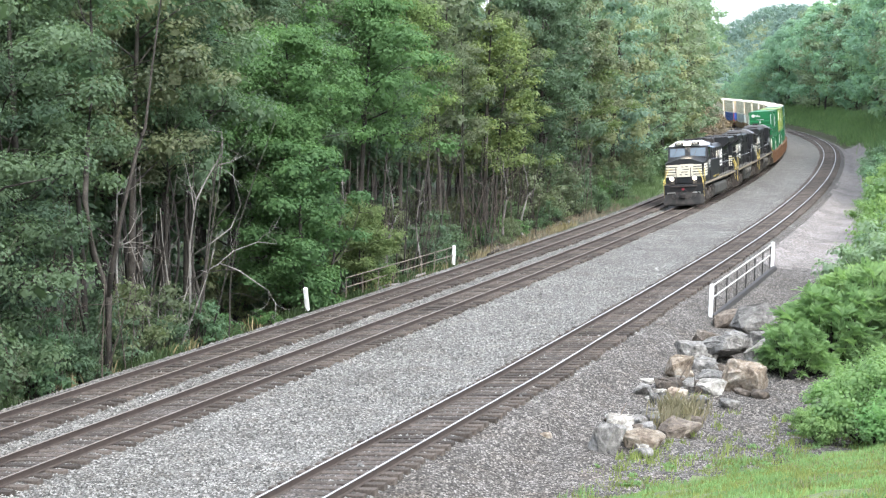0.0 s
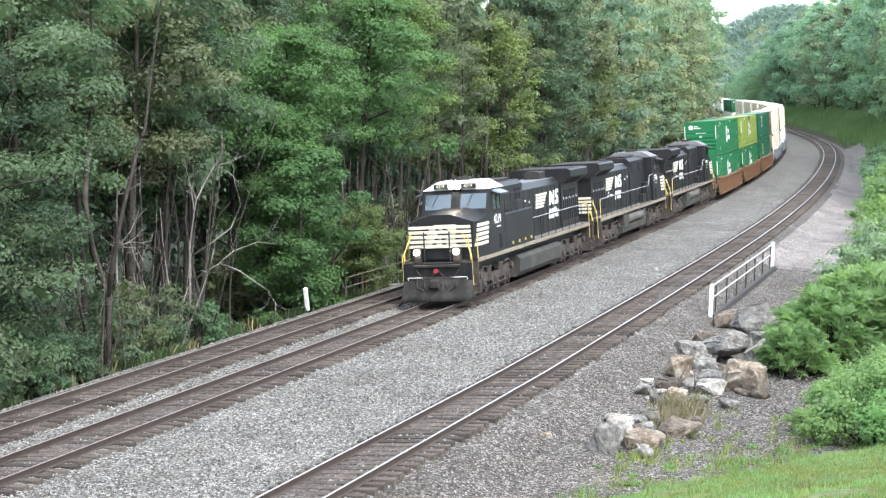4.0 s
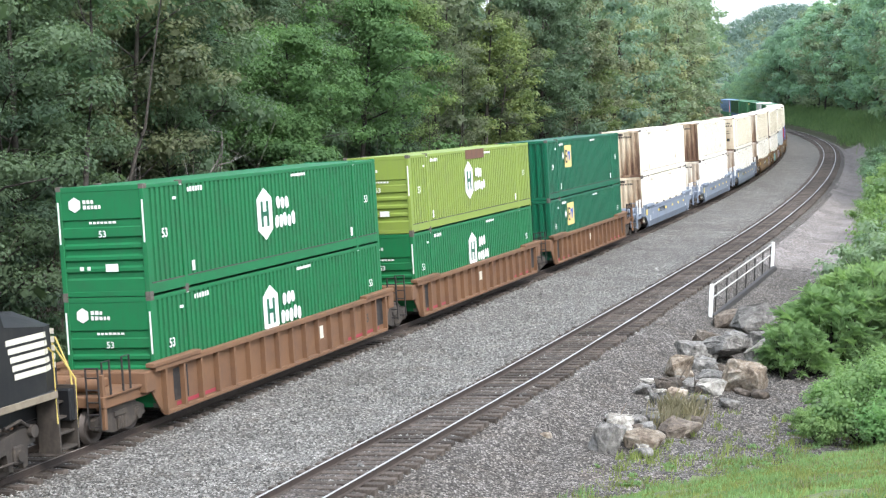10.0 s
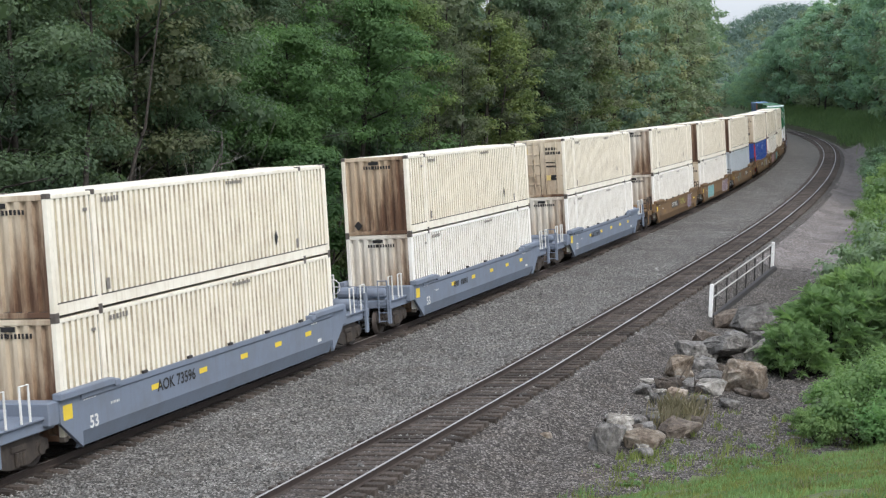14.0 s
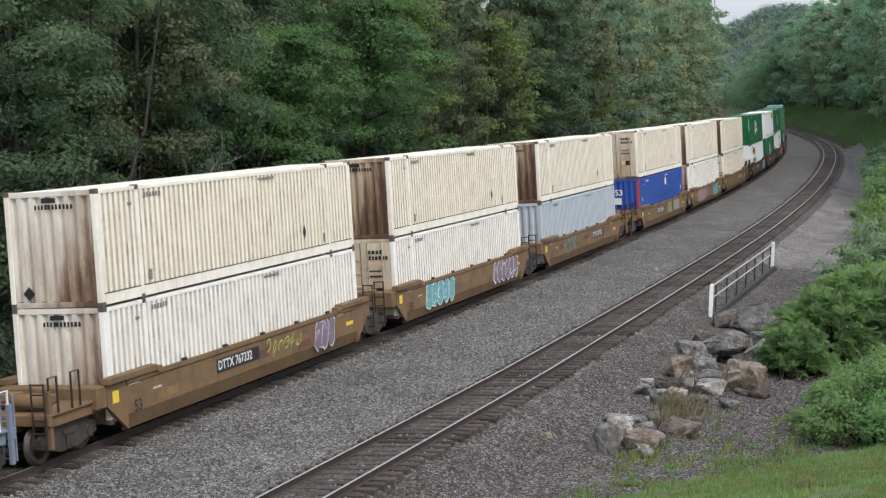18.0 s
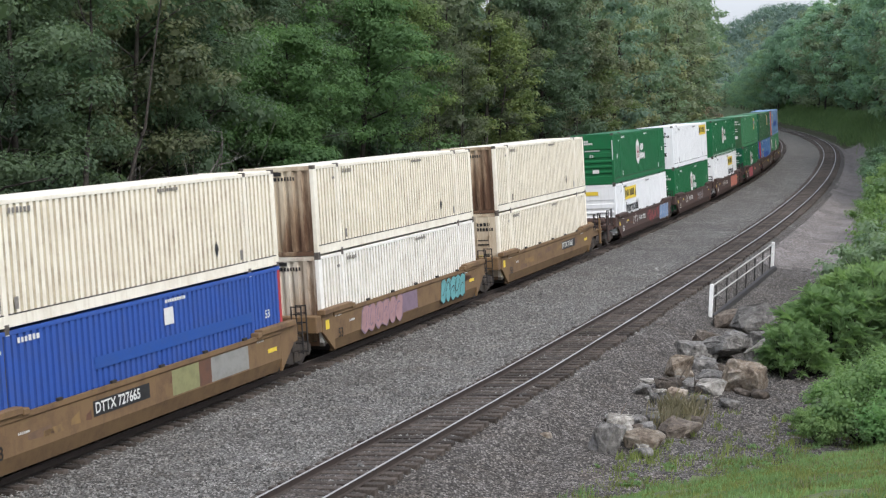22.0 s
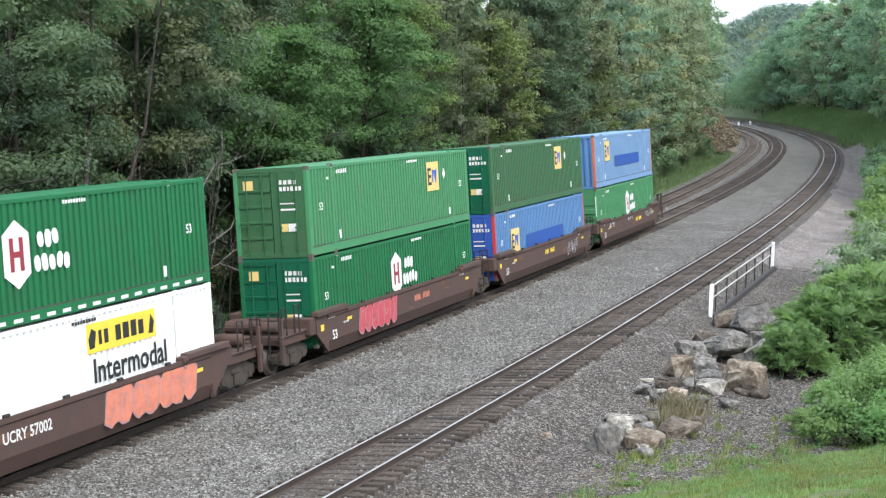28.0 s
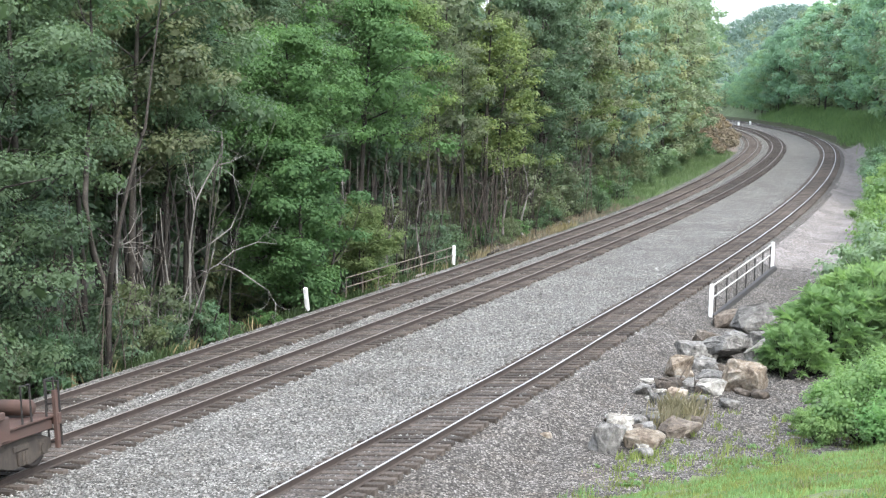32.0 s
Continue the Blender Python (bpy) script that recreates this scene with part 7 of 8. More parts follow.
    # hoods
    shared(("auxhood",), "equipment_hood", lambda bm: section(bm, hood_outline(1.0, 1.78, 4.6, 0.18), -5.6, -0.9), BLACK, t)
    shared(("enginehood",), "engine_hood", lambda bm: section(bm, hood_outline(0.95, 1.78, 4.32, 0.26), -0.9, 6.1), BLACK, t)
    shared(("hoodtop",), "hood_roof", lambda bm: box(bm, -0.9, 5.9, -0.68, 0.68, 4.322, 4.345, 0.01), ROOF_GREY, t, "dusty hood roof")
    shared(("auxtop",), "hood_roof", lambda bm: box(bm, -5.5, -0.95, -0.8, 0.8, 4.602, 4.63, 0.01), STEEL_DARK, t)
    for x in (6.5, 7.75):
        for s in (-1, 1):
            shared(("core", x, s), "radiator_grille", lambda bm: (box(bm, x, x + 1.05, -0.23, 0.23, -0.015, 0.015), bmesh.ops.transform(bm, matrix=Matrix.Translation((0, s * 1.30, 4.135)) @ Matrix.Rotation(s * math.atan2(0.39, 0.54), 4, "X"), verts=bm.verts)), GRILLE, t, "dark radiator grille")
    shared(("radhood",), "radiator_hood", lambda bm: section(bm, hood_outline(1.02, 1.78, 4.3, 0.05), 6.1, 9.6), BLACK, t)
    shared(("wings",), "radiator_housing", radiator_wings, BLACK, t, "overhanging radiator housing")
    shared(("wingtop",), "radiator_roof", lambda bm: box(bm, 6.15, 9.6, -1.38, 1.38, 4.742, 4.765, 0.01), STEEL_DARK, t, "dark radiator screen")
    shared(("stack",), "exhaust_stack", lambda bm: section(bm, [(-0.4, 4.34), (0.4, 4.34), (0.4, 4.66), (0.28, 4.72), (-0.28, 4.72), (-0.4, 4.66)], 4.4, 5.5), STEEL_DARK, t)
    shared(("roofbox",), "roof_box", lambda bm: box(bm, -4.6, -1.6, -0.55, 0.55, 4.63, 4.74, 0.03), STEEL_DARK, t)
    shared(("horn",), "horn", lambda bm: box(bm, -6.6, -6.3, -0.3, 0.3, 4.87, 5.02, 0.03), STEEL_DARK, t)
    shared(("aerial",), "antenna", lambda bm: tube(bm, [(-6.9, 0.3, 4.8), (-6.9, 0.3, 5.08)], 0.05, 8), STEEL_DARK, t)
    shared(("aerial_b",), "antenna", lambda bm: tube(bm, [(-5.9, -0.5, 4.8), (-5.9, -0.5, 5.05)], 0.04, 8), STEEL_DARK, t)
    for s in (-1, 1):
        if lead:
            shared(("cabinet", s), "side_cabinet", lambda bm: (box(bm, -5.58, -1.1, *sorted((s * 0.98, s * 1.5)), 1.78, 3.3, 0.03), box(bm, -5.4, -3.6, *sorted((s * 0.98, s * 1.2)), 3.4, 4.2, 0.02)), BLACK, t)
            shared(("cabrail", s), "cabinet_railing", lambda bm: ([tube(bm, [(x, s * 1.46, 3.3), (x, s * 1.46, 4.12)], 0.02, 5) for x in (-5.4, -4.4, -3.4, -2.4, -1.25)], [tube(bm, [(-5.4, s * 1.46, z), (-1.25, s * 1.46, z)], 0.022, 6) for z in (3.72, 4.12)]), STEEL_DARK, t)
            shared(("fillers", s), "filler_cap", lambda bm: [box(bm, x, x + 0.1, *sorted((s * 1.5, s * 1.54)), 1.9, 2.02) for x in (-4.6, -3.6, -2.6, -1.6)], RAILING_YELLOW, t)
        else:
            shared(("cabinet_b", s), "side_cabinet", lambda bm: (box(bm, -5.58, -4.4, *sorted((s * 0.98, s * 1.35)), 1.78, 3.0, 0.03), box(bm, -4.3, -3.3, *sorted((s * 0.98, s * 1.3)), 1.78, 2.3, 0.03)), BLACK, t)
        for x in np.arange(6.35, 9.3, 0.42):
            shared(("louvre", round(x, 2), s), "louvre", lambda bm: box(bm, x, x + 0.22, *sorted((s * 1.0, s * 1.035)), 2.15, 3.15), GRILLE, t, "dark louvre")
        for x in (6.6, 7.9):
            shared(("intake", x, s), "intake_screen", lambda bm: box(bm, x, x + 1.1, *sorted((s * 1.01, s * 1.04)), 3.28, 3.66), GRILLE, t)
        for x in (-4.6, -2.2):
            shared(("vent", x, s), "vent", lambda bm: box(bm, x, x + 0.9, *sorted((s * 0.99, s * 1.02)), 3.75, 4.25), GRILLE, t)
        shared(("doors", s), "hood_door_seams", lambda bm: [box(bm, x, x + 0.025, *sorted((s * 0.94, s * 0.962)), 1.85, 4.0) for x in np.arange(-0.6, 6.0, 0.82)], GRILLE, t)
        shared(("latches", s), "latch", lambda bm: [box(bm, x, x + 0.09, *sorted((s * 0.95, s * 0.975)), z, z + 0.1) for x, z in ((-0.4, 3.5), (0.3, 3.4), (4.3, 2.7), (4.6, 2.7), (5.3, 2.65), (5.0, 2.85), (-1.4, 3.45), (-2.4, 3.45), (-3.1, 3.6))], MARK_WHITE, t)
        shapes("label", [rect(u, u + 0.13, 3.2, 3.3) for u in (6.45, 7.0, 7.7, 8.4, 9.05)] + [rect(u, u + 0.16, 2.72, 2.79) for u in (4.3, 4.7, 5.3)], MARK_WHITE, t, onto_side(0, s * 1.038, 0) if s < 0 else Matrix.Translation((0, 1.038, 0)) @ SIDE_OF[-1], "small white labels")
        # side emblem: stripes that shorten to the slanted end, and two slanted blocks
        y = s * 0.968
        st, blocks = [], []
        for i in range(5):
            st.append(rect(0.0 + 0.03 * i, 1.5 + 0.17 * i, 0.145 * i, 0.145 * i + 0.108, 0.03))
        blocks += [[(2.55, 0.02), (2.85, 0.02), (3.0, 0.82), (2.7, 0.82)], [(2.9, 0.3), (3.2, 0.02), (3.3, 0.5), (3.02, 0.78)], [(3.25, 0.02), (3.5, 0.02), (3.6, 0.82), (3.38, 0.82)], [(3.66, 0.02), (4.16, 0.02), (4.32, 0.1), (4.32, 0.24), (3.68, 0.24)], [(4.02, 0.24), (4.32, 0.24), (4.3, 0.46), (4.1, 0.5)], [(3.76, 0.4), (4.1, 0.32), (4.16, 0.52), (3.82, 0.6)], [(3.76, 0.4), (4.0, 0.46), (4.02, 0.66), (3.74, 0.66)], [(3.74, 0.66), (4.34, 0.66), (4.36, 0.86), (3.9, 0.86), (3.76, 0.78)]]
        blocks = [[(u, v * 0.86) for u, v in q] for q in blocks]
        put = onto_side(1.35 if s < 0 else 5.75, y, 3.05, s)
        shapes("side_stripe", st, MARK_CREAM, t, put, "white side stripes")
        shapes("side_emblem", blocks, MARK_WHITE, t, put)
        rng = random.Random(3)
        shapes("side_lettering", [glyph for k, (n, w, x, z) in enumerate(((7, 0.19, 2.5, -0.36), (8, 0.19, 2.4, -0.64))) for j in range(n) for glyph in letter_blob(x + j * (w + 0.04), z, w, 0.22, rng)], MARK_WHITE, t, put)
        # walkway rail
        x0 = -1.0 if lead else -4.2
        xs = np.linspace(x0, 9.6, 9 if lead else 11)
        for x in xs:
            shared(("stanchion", s), "stanchion", lambda bm: tube(bm, [(0, s * 1.48, 1.7), (0, s * 1.48, 2.8)], 0.022, 5), STEEL_DARK, t, "", False, Matrix.Translation((x, 0, 0)))
        shared(("walkrail", s, lead), "walkway_handrail", lambda bm: tube(bm, ([(x0, s * 1.48, 2.8)] if lead else [(-5.6, s * 1.5, 3.45), (-4.6, s * 1.48, 3.4), (x0, s * 1.48, 2.8)]) + [(9.6, s * 1.48, 2.8)], 0.022, 6), RAILING_GREY, t)
    # long hood end
    words(number, 0.36, MARK_WHITE, t, Matrix.Translation((9.606, -0.45, 3.35)) @ Matrix(((0, 0, 1, 0), (1, 0, 0, 0), (0, 1, 0, 0), (0, 0, 0, 1))))
    shapes("end_stripe", [rect(-0.98, 0.98, 2.06 + 0.19 * i, 2.18 + 0.19 * i) for i in range(5)] , MARK_CREAM, t, Matrix.Translation((9.606, 0, 0)) @ Matrix(((0, 0, 1, 0), (1, 0, 0, 0), (0, 1, 0, 0), (0, 0, 0, 1))), "cream stripes on the hood end")
    shared(("rearlight",), "rear_headlight", lambda bm: (box(bm, 9.58, 9.7, -0.14, 0.14, 3.8, 4.3, 0.03), drum(bm, (9.68, 0, 3.94), (9.74, 0, 3.94), 0.09, 12), drum(bm, (9.68, 0, 4.16), (9.74, 0, 4.16), 0.09, 12)), RAILING_GREY, t)
    for s in (-1, 1):
        shared(("endrail", s), "end_handrail", lambda bm: (tube(bm, [(10.5, s * 0.4, 1.75), (10.5, s * 0.4, 2.75), (10.5, s * 1.2, 2.78), (10.55, s * 1.46, 2.2), (10.58, s * 1.5, 0.8)], 0.022, 6)), RAILING_YELLOW, t, "yellow handrail")
    RIDERS.append((t, front + 3, front + 22.3 - 3, 0.0, turned))


locomotive(-121.9, False, "4219", True)
locomotive(-99.65, True, "9746", False)
locomotive(-77.4, True, "9759", False)

# ---- the near side: boulders, bushes, grass bank, bridge railings ----
def boulder(s, d, w, h, material, label, seed, sink=0.15, depth=None, tilt=0.0):
    """An angular block: the hull of scattered points, its edges knocked off."""
    rng = np.random.default_rng(seed)
    bm = bmesh.new()
    w, h = w * 1.22, h * 1.12
    depth = depth or w * rng.uniform(0.7, 1.0)
    for _ in range(26):
        v = rng.uniform(-1, 1, 3)
        v /= max(np.abs(v).max(), 0.6) * rng.uniform(0.95, 1.25)
        bm.verts.new((v[0] * w / 2, v[1] * depth / 2, v[2] * h / 2))
    r = bmesh.ops.convex_hull(bm, input=bm.verts)
    loose = [v for v in bm.verts if not v.link_faces]
    bmesh.ops.delete(bm, geom=loose, context="VERTS")
    bmesh.ops.bevel(bm, geom=bm.edges[:], offset=0.02, segments=1, affect="EDGES")
    bmesh.ops.triangulate(bm, faces=bm.faces[:])
    bmesh.ops.subdivide_edges(bm, edges=[e for e in bm.edges if e.calc_length() > 0.22], cuts=2)
    for v in bm.verts:
        v.co += v.co.normalized() * (0.10 * noise.noise(v.co * 2.2 + Vector((seed, 0, 0))) + 0.06 * noise.noise(v.co * 7 + Vector((0, seed, 0)))) * min(w, 1)
    ob = part("boulder", bm, material, None, label)
    tagged(ob, label, "boulder", "boulders beside the track")
    ob.matrix_basis = Matrix.Translation(spot(s, d, hillside(s, d) + h / 2 - sink)) @ Matrix.Rotation(rng.uniform(0, 3), 4, "Z") @ Matrix.Rotation(tilt, 4, "X")
    return ob


GREY_LABEL, TAN_LABEL, PALE_LABEL, BROWN_LABEL = "rough grey boulder dumped beside the track", "tan and brown stained boulder in the rock pile", "pale split slab of rock in the pile", "dull brown weathered boulder in the rock pile"
KINDS_OF_ROCK = {"R": (ROCK, GREY_LABEL), "T": (TAN_ROCK, TAN_LABEL), "P": (PALE_ROCK, PALE_LABEL), "B": (BROWN_ROCK, BROWN_LABEL)}
for i, (s, d, w, h, kind) in enumerate((
        (53.3, -12.0, 0.95, 0.85, "R"), (54.2, -12.8, 1.0, 0.6, "T"), (56.1, -13.3, 1.09, 0.56, "B"), (56.6, -11.7, 0.9, 0.4, "P"), (62.4, -13.3, 0.95, 0.6, "P"), (64.8, -11.6, 1.0, 0.75, "T"), (62.5, -11.8, 0.85, 0.5, "B"),
        (67.6, -11.5, 0.95, 0.85, "R"), (71.4, -11.5, 1.0, 0.63, "B"), (68.8, -12.5, 1.5, 1.05, "R"), (67.9, -13.9, 1.05, 1.15, "P"), (63.4, -14.0, 1.35, 1.0, "T"), (66.5, -12.3, 0.8, 0.55, "R"), (64.3, -12.9, 1.0, 0.55, "R"),
        (76.6, -11.4, 1.1, 0.9, "B"), (74.3, -12.9, 1.8, 1.4, "R"), (62.9, -12.4, 0.8, 0.4, "R"), (55.6, -12.4, 0.85, 0.4, "R"), (58.2, -12.2, 0.7, 0.35, "P"), (57.8, -13.4, 0.65, 0.36, "B"), (72.7, -12.3, 0.9, 0.6, "R"), (70.5, -12.3, 1.0, 0.7, "B"), (71.6, -13.6, 1.4, 0.9, "R"), (54.8, -12.1, 0.7, 0.5, "P"))):
    boulder(s, d, w / 1.12, h / 1.05, *KINDS_OF_ROCK[kind], 100 + i, 0.14, None, 0.25 * math.sin(i))

CHIPS = random.Random(19)
for i in range(70):
    s = CHIPS.uniform(52.0, 74)
    boulder(s, -12.2 - 0.05 * (s - 53) + CHIPS.gauss(0, 0.7), CHIPS.uniform(0.16, 0.55), CHIPS.uniform(0.12, 0.35), CHIPS.choice((ROCK, ROCK, TAN_ROCK, PALE_ROCK, BROWN_ROCK)), "small broken rock in the pile beside the track", 300 + i, 0.05)
RIGHT = random.Random(9)
big = sumac(41, 3.0, 2.2, 1250, "large light green sumac bush with feathered leaves")
for s, d, k in ((70.4, -16.0, 0.95), (73.0, -18.2, 1.05), (67.4, -15.2, 0.5), (76.5, -16.6, 0.9)):
    plant(big, s, d, RIGHT, k)
discard(big)
wide = [shrub(42, 2.8, 1.7, LEAF_S, "bright green bush on the grassy bank", 46, 120, 0.11), shrub(43, 2.4, 1.5, LEAF_S, "green bush on the grassy bank", 40, 120, 0.11), shrub(44, 4.6, 2.4, FAR_A, "dark green tall bush beside the cutting", 44, 80, 0.2), shrub(45, 5.5, 2.4, LEAF_S, "bright green small tree beside the cutting", 46, 80, 0.22)]
for i, s, d, k in ((0, 57.4, -18.4, 0.8), (1, 56.6, -17.2, 0.5), (1, 59.5, -17.4, 0.6), (0, 61.5, -19.4, 0.9), (1, 58.5, -20.0, 1.1), (0, 55.4, -19.6, 0.7), (1, 58.0, -16.6, 0.4), (0, 60.5, -18.4, 0.75), (2, 86, -16.4, 0.85), (2, 91, -17.2, 1.0), (3, 99, -17.2, 0.95), (3, 104, -18.0, 1.05), (2, 110, -16.8, 1.0), (2, 95, -18.8, 1.3), (3, 117, -16.8, 1.1), (2, 126, -15.8, 1.0), (3, 136, -16.0, 1.1), (2, 148, -15.2, 1.0), (2, 160, -14.2, 0.9), (0, 122, -14.6, 0.9), (2, 172, -13.6, 0.9), (0, 134, -14.0, 0.8), (1, 88, -15.2, 0.8), (3, 84, -19.5, 1.2)):
    plant(wide[i], s, d, RIGHT, k)
for o in wide:
    discard(o)


def tufts(name, label, places, per, height, spread, material, seed):
    """Grass: thin bent blades in tufts."""
    rng = np.random.default_rng(seed)
    n = len(places) * per
    p = np.repeat(np.array([tuple(q) for q in places]), per, axis=0)
    p[:, :2] += rng.normal(size=(n, 2)) * spread
    a = rng.uniform(0, 6.28, n)
    h = height * rng.uniform(0.5, 1.3, n)
    out = np.stack([np.cos(a), np.sin(a), np.zeros(n)], 1)
    w = np.stack([-np.sin(a), np.cos(a), np.zeros(n)], 1) * (0.012 + 0.02 * height)
    bend = out * (h * rng.uniform(0.1, 0.6, n))[:, None]
    up = np.zeros((n, 3))
    up[:, 2] = h
    v = np.stack([p - w, p + w, p + bend * 0.5 + up * 0.65 + w * 0.6, p + bend + up * 0.98], 1).reshape(-1, 3)
    tagged(quads(name, v, material, None), label, "grass", "", "stuff")


def on_land(s, d):
    return spot(s, d, hillside(s, d) - 0.02)


def build_grass():
    rng = random.Random(12)
    bank, edge, dry, strip, left = [], [], [], [], []
    while len(bank) < 10500:
        s, d = rng.uniform(36, 60), rng.uniform(-22, -12)
        a = (s - 48) * -0.525 + (d + 13.3) * -0.851
        cover = 0.42 + 0.33 * a + 0.6 * noise.noise(Vector((s, d, 0)) * 0.8) + 0.45 * noise.noise(Vector((s, d, 4)) * 2.6)
        if a > -2.6 and rng.random() < min(max(cover, 0.06), 1.0):
            bank.append(on_land(s, d))
    tufts("grass", "bright green mown grass on the sloping bank", bank, 14, 0.105, 0.12, BLADE, 1)
    tall = [p for p in bank if noise.noise(p * 1.3) > 0.2]
    tufts("weeds", "taller green weeds in the grass of the bank", tall, 7, 0.19, 0.10, LEAF_S, 11)
    clover = [p + Vector((0, 0, 0.07)) for p in bank if noise.noise(p * 1.1 + Vector((2, 9, 0))) > 0.18]
    tagged(quads("clover", foliage(np.random.default_rng(31), clover, [0.16] * len(clover), 9, 0.045, 0.5), LEAF_S, None), "low broad-leaved clover patches in the grass", "clover", "", "stuff")
    tufts("dry_grass", "faded straw-coloured blades in the grass of the bank", [p for p in bank if noise.noise(p * 0.6 + Vector((7, 3, 0))) > 0.2], 5, 0.10, 0.14, STRAW, 12)
    for _ in range(70):
        edge.append(on_land(rng.uniform(49, 60), rng.uniform(-16.5, -12.6)))
    for s, d in ((53, -13.2), (52.6, -12.8), (57.8, -12.6), (58.2, -12.9), (61, -13.1), (59, -13.2)):
        edge += [on_land(s + rng.uniform(-0.4, 0.4), d + rng.uniform(-0.3, 0.3)) for _ in range(6)]
    tufts("weeds", "scattered green weeds in the gravel", edge, 14, 0.2, 0.09, BLADE, 2)
    for _ in range(15):
        dry.append(on_land(58.4 + rng.gauss(0, 0.8), -12.9 + rng.gauss(0, 0.3)))
    tufts("dry_grass", "dry brown grass among the boulders", dry, 34, 0.55, 0.2, STRAW, 3)
    for _ in range(1800):
        s, q = rng.uniform(38, 96), rng.uniform(2.5, 5.4)
        if noise.noise(Vector((s * 0.45, q * 0.5, 3))) > 0.08:
            left.append(on_land(s, side("far", s) + q))
    tufts("weeds", "tall mixed weeds between the track and the forest", left, 12, 0.45, 0.16, WEED, 4)
    left = []
    for _ in range(300):
        s, q = rng.uniform(38, 125), rng.uniform(2.4, 4.8)
        if noise.noise(Vector((s * 0.5, q * 0.5, 9))) > 0.12:
            left.append(on_land(s, side("far", s) + q))
    tufts("dry_grass", "dry straw-coloured grass at the forest edge", left, 14, 0.5, 0.16, STRAW, 5)
    for _ in range(1200):
        s = rng.uniform(138, 250)
        strip.append(on_land(s, side("far", s) + rng.uniform(2.4, 6.0 + 3 * (s > 160))))
    tufts("weeds", "green verge between the track and the forest", strip, 12, 0.5, 0.35, VERGE, 6)
    strip = []
    for _ in range(420):
        s, q = rng.uniform(84, 150), rng.uniform(2.5, 5.2)
        if noise.noise(Vector((s * 0.3, q * 0.5, 5))) > -0.1:
            strip.append(on_land(s, side("far", s) + q))
    tufts("dead_brush", "brown dead brush and debris beside the forest", strip, 12, 0.4, 0.3, BRUSH, 8)
    strip = []
    for _ in range(2400):
        s = rng.uniform(175, 440)
        strip.append(on_land(s, side("near", s) - rng.uniform(3.8 if s > 275 else 6.2, 10)))
    tufts("weeds", "green grassy slope of the cutting", strip, 14, 1.1, 0.8, VERGE, 7)


build_grass()


def build_stones(seed, count, d_low, d_high, material, label):
    """Crushed stone lying proud of the ballast, thickest where the viewer is near."""
    rng = np.random.default_rng(seed)
    n = count
    s = 31 + 62 * rng.uniform(size=n) ** 1.7
    d = rng.uniform(d_low, d_high, n)
    near, far = (np.interp(s, OFFSET_AT, OFFSETS[k][0]) for k in ("near", "far"))
    keep = np.minimum(np.minimum(np.abs(d - near), np.abs(d)), np.abs(d - far)) > 1.3
    keep |= (rng.uniform(size=n) < 0.35) & (np.minimum(np.minimum(np.abs(np.abs(d - near) - 0.75), np.abs(np.abs(d) - 0.75)), np.abs(np.abs(d - far) - 0.75)) > 0.12)
    keep &= ((s - 48) * -0.525 + (d + 13.3) * -0.851) < 0.2
    s, d = s[keep], d[keep]
    n = len(s)
    r = np.where(rng.uniform(size=n) < 0.9985, rng.uniform(0.022, 0.052, n), rng.uniform(0.08, 0.17, n))
    sb = np.arange(28, 96, 1.0)
    db = np.arange(-18, 6, 0.25)
    grid = np.array([[hillside(a, b) for b in db] for a in sb])
    fi, fj = s - 28, (d + 18) / 0.25
    i0, j0 = np.floor(fi).astype(int), np.floor(fj).astype(int)
    u, v = fi - i0, fj - j0
    h = grid[i0, j0] * (1 - u) * (1 - v) + grid[i0 + 1, j0] * u * (1 - v) + grid[i0, j0 + 1] * (1 - u) * v + grid[i0 + 1, j0 + 1] * u * v
    x, y, z, a = (np.interp(s, _s, q) for q in (_x, _y, _z, _a))
    p = np.stack([x - np.sin(a) * d, y + np.cos(a) * d, z + h + 0.005], 1)
    ang = rng.uniform(0, 6.28, n)
    base = np.array([(1, 0, -0.2), (0, 1, -0.2), (-1, 0, -0.2), (0, -1, -0.2), (0, 0, 0.75)])
    k = rng.uniform(0.65, 1.3, (n, 5, 1)) * base[None]
    c, q = np.cos(ang)[:, None], np.sin(ang)[:, None]
    k = np.stack([k[..., 0] * c - k[..., 1] * q, k[..., 0] * q + k[..., 1] * c, k[..., 2]], -1)
    k[:, 4, :2] += rng.uniform(-0.4, 0.4, (n, 2))
    verts = (p[:, None] + k * r[:, None, None]).reshape(-1, 3)
    tri = np.array([(0, 1, 4), (1, 2, 4), (2, 3, 4), (3, 0, 4)])
    idx = (np.arange(n)[:, None, None] * 5 + tri[None]).reshape(-1)
    me = bpy.data.meshes.new("loose_stones")
    me.vertices.add(len(verts))
    me.vertices.foreach_set("co", verts.astype(np.float32).ravel())
    me.loops.add(len(idx))
    me.loops.foreach_set("vertex_index", idx.astype(np.int32))
    me.polygons.add(n * 4)
    me.polygons.foreach_set("loop_start", np.arange(0, n * 12, 3, dtype=np.int32))
    me.update(calc_edges=True)
    me.materials.append(material)
    tagged(new("loose_stones", me), label, "stones", "", "stuff")


build_stones(8, 68000, -8.9, 5.2, STONE, "loose grey crushed stone on the ballast")
build_stones(9, 23000, -16.5, -8.8, DIRT_STONE, "loose brown stones on the bare ground")


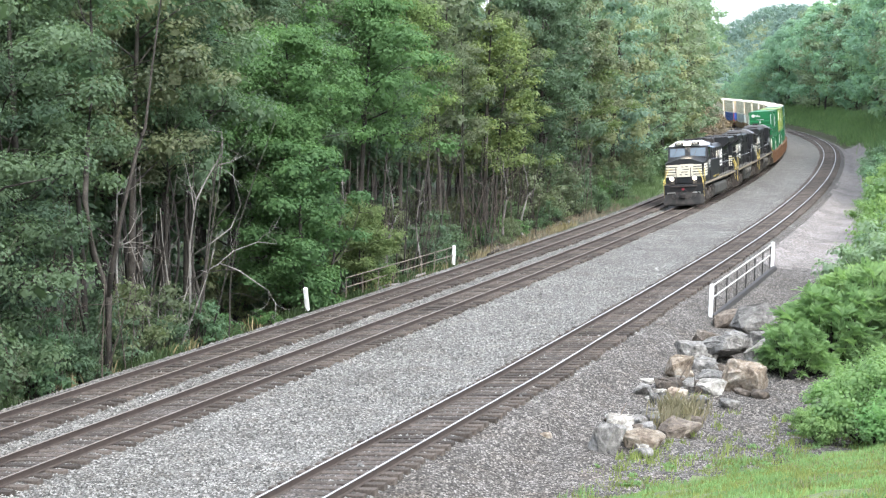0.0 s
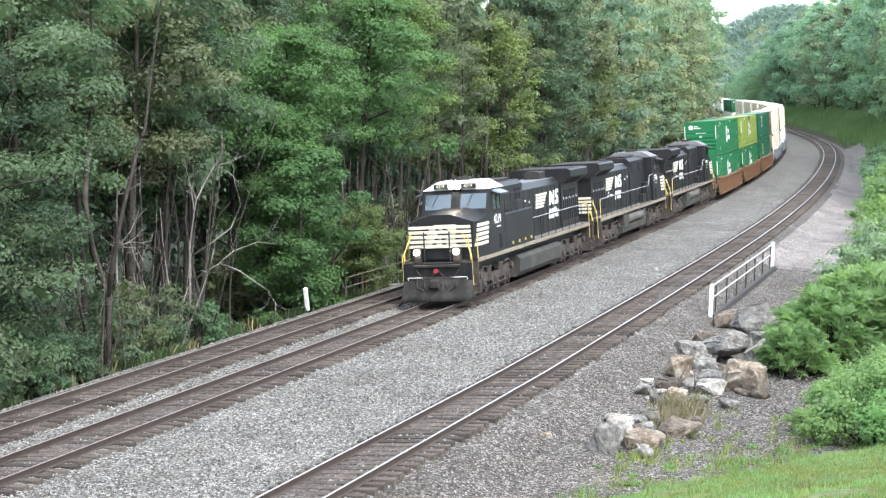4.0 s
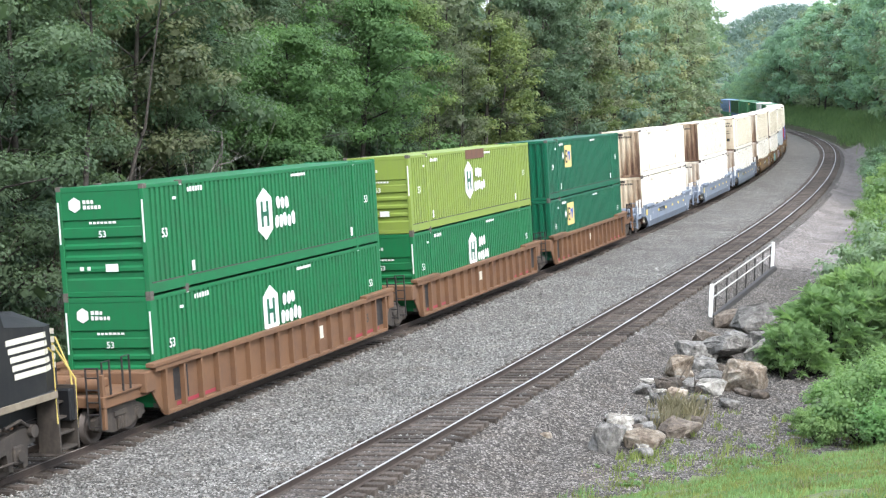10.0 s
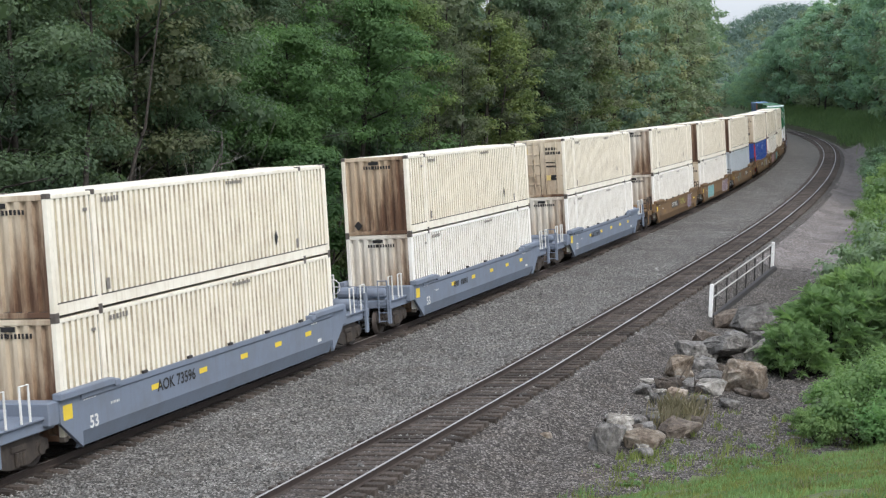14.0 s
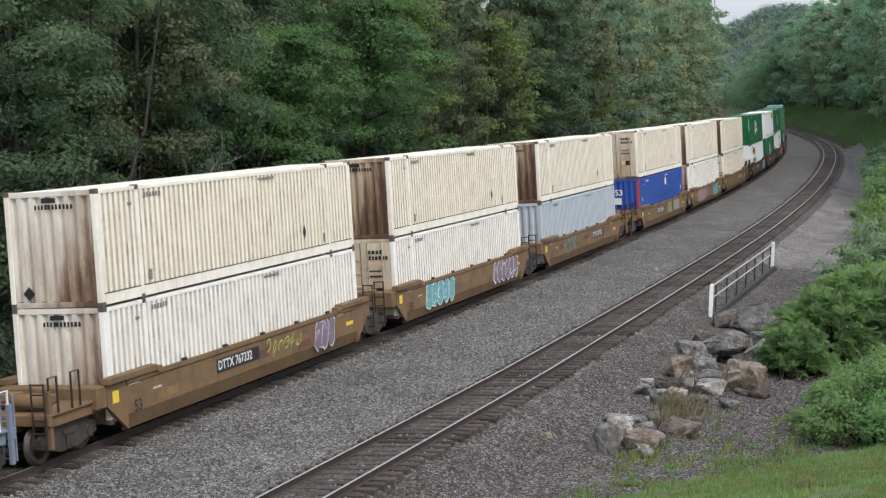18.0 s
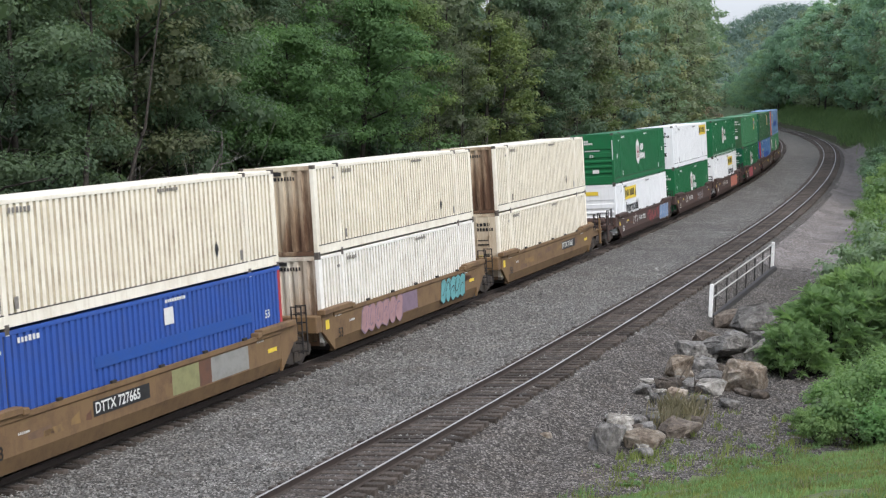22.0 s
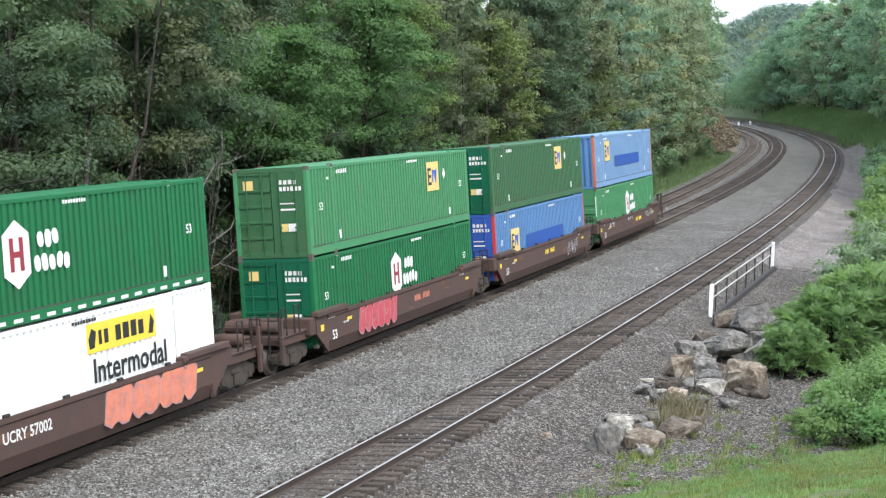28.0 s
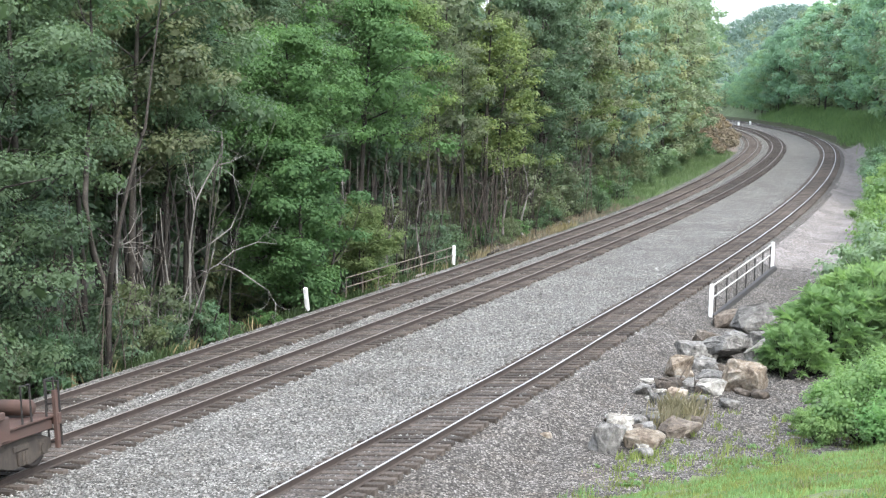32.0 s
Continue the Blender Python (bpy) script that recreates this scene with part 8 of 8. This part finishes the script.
def railing(s0, s1, d, h, posts, label, material, bars_n, thick, gap=0.3):
    """A bridge railing: white end posts, rails, uprights and the beam below."""
    t = thing("bridge_railing", label, "railing", "bridge railings")
    for s, lean in zip((s0, s1), posts):
        bm = bmesh.new()
        box(bm, -0.075, 0.075, -0.075, 0.075, -0.6, h, 0.015)
        ob = part("end_post", bm, WHITE_POST, t, "white painted end post")
        ob.matrix_basis = Matrix.Translation(spot(s, d, 0.0)) @ Matrix.Rotation(at(s)[3], 4, "Z") @ Matrix.Rotation(radians(lean), 4, "Y")
    for z in (h - 0.08, h * 0.45) if d < 0 else (h - 0.08, h - 0.5):
        bm = bmesh.new()
        tube(bm, [spot(s, d, z) for s in np.linspace(s0 + gap, s1 - 0.1, 6)], thick, 6)
        part("rail_bar", bm, material, t)
    for s in np.linspace(s0 + max(gap, 1.2), s1 - 1.2, bars_n):
        bm = bmesh.new()
        tube(bm, [spot(s, d, -0.55), spot(s, d, h - 0.16)], thick * 0.9, 6)
        part("upright", bm, STEEL_DARK if d < 0 else material, t)
    if d > 0:
        return
    bm = bmesh.new()
    tube(bm, [spot(s, d - 0.1, -0.35) for s in np.linspace(s0, s1, 6)], 0.16, 6)
    part("edge_beam", bm, STEEL_DARK, t, "rusty steel edge beam")


railing(78.0, 98.0, -10.5, 1.05, (4, 0), "grey bridge railing with white end posts beside the track", FENCE_GREY, 7, 0.035)
railing(73.6, 93.3, 5.6, 0.42, (-14, 2), "low weathered railing with white end posts at the forest edge", FENCE_BROWN, 8, 0.024, 4.4)

# a dark pipe half buried under the bushes, and fallen wood at the forest edge
t = thing("drain_pipe", "dark drain pipe lying in the gravel under the bush", "pipe")
bm = bmesh.new()
tube(bm, [on_land(66.5, -15.2) + Vector((0, 0, 0.12)), on_land(69.5, -16.6) + Vector((0, 0, 0.14))], 0.16, 12)
part("pipe", bm, STEEL_DARK, t)
LOGS = random.Random(4)
for i in range(34):
    s = LOGS.uniform(84, 128) if i < 26 else LOGS.uniform(40, 62)
    d = side("far", s) + LOGS.uniform(2.9, 4.6)
    t = thing("fallen_log", "pale broken log lying in the brush" if i % 2 else "brown fallen branch lying in the brush", "log", "fallen wood at the forest edge")
    a, ln = LOGS.uniform(-0.6, 0.6) + at(s)[3], LOGS.uniform(0.7, 2.4)
    p = on_land(s, d) + Vector((0, 0, 0.16))
    q = Vector((math.cos(a), math.sin(a), LOGS.uniform(-0.05, 0.3))) * ln
    bm = bmesh.new()
    tube(bm, [p - q / 2, p + Vector((0, 0, 0.05)), p + q / 2], [0.09, 0.075, 0.05], 7)
    part("log", bm, PALE_BARK if i % 2 else BARK, t, "", True)


# small white markers where the line bends out of sight
for s, d in ((416.0, -2.0), (424.0, -6.0)):
    t = thing("marker_post", "small white marker post beside the far track", "post", "marker posts")
    bm = bmesh.new()
    box(bm, -0.2, 0.2, -0.2, 0.2, 0.2, 1.1, 0.05)
    part("head", bm, WHITE_POST, t, "white head").matrix_basis = Matrix.Translation(spot(s, d, -0.3))
    bm = bmesh.new()
    tube(bm, [spot(s, d, -0.6), spot(s, d, -0.1)], 0.08, 8)
    part("stake", bm, STEEL_DARK, t)
# ---- what moves ----
def rolled(t):
    """How far along the line the train's zero mark stands at t seconds."""
    q = (t - 16) / 16
    return -271.2213 * q - 9.4598 * q**2 + 3.1139 * q**3 - 3.5136 * q**4


def motions():
    """The train runs through from the first second to the last."""
    half_turn = Matrix.Rotation(math.pi, 4, "Z")
    for ob, front, rear, height, turned in RIDERS:
        lift = Matrix.Translation((0, 0, height)) @ (half_turn if turned else Matrix.Identity(4))
        walk(ob, [(t, riding(rolled(t) + front, rolled(t) + rear) @ lift) for t in range(33)])


motions()
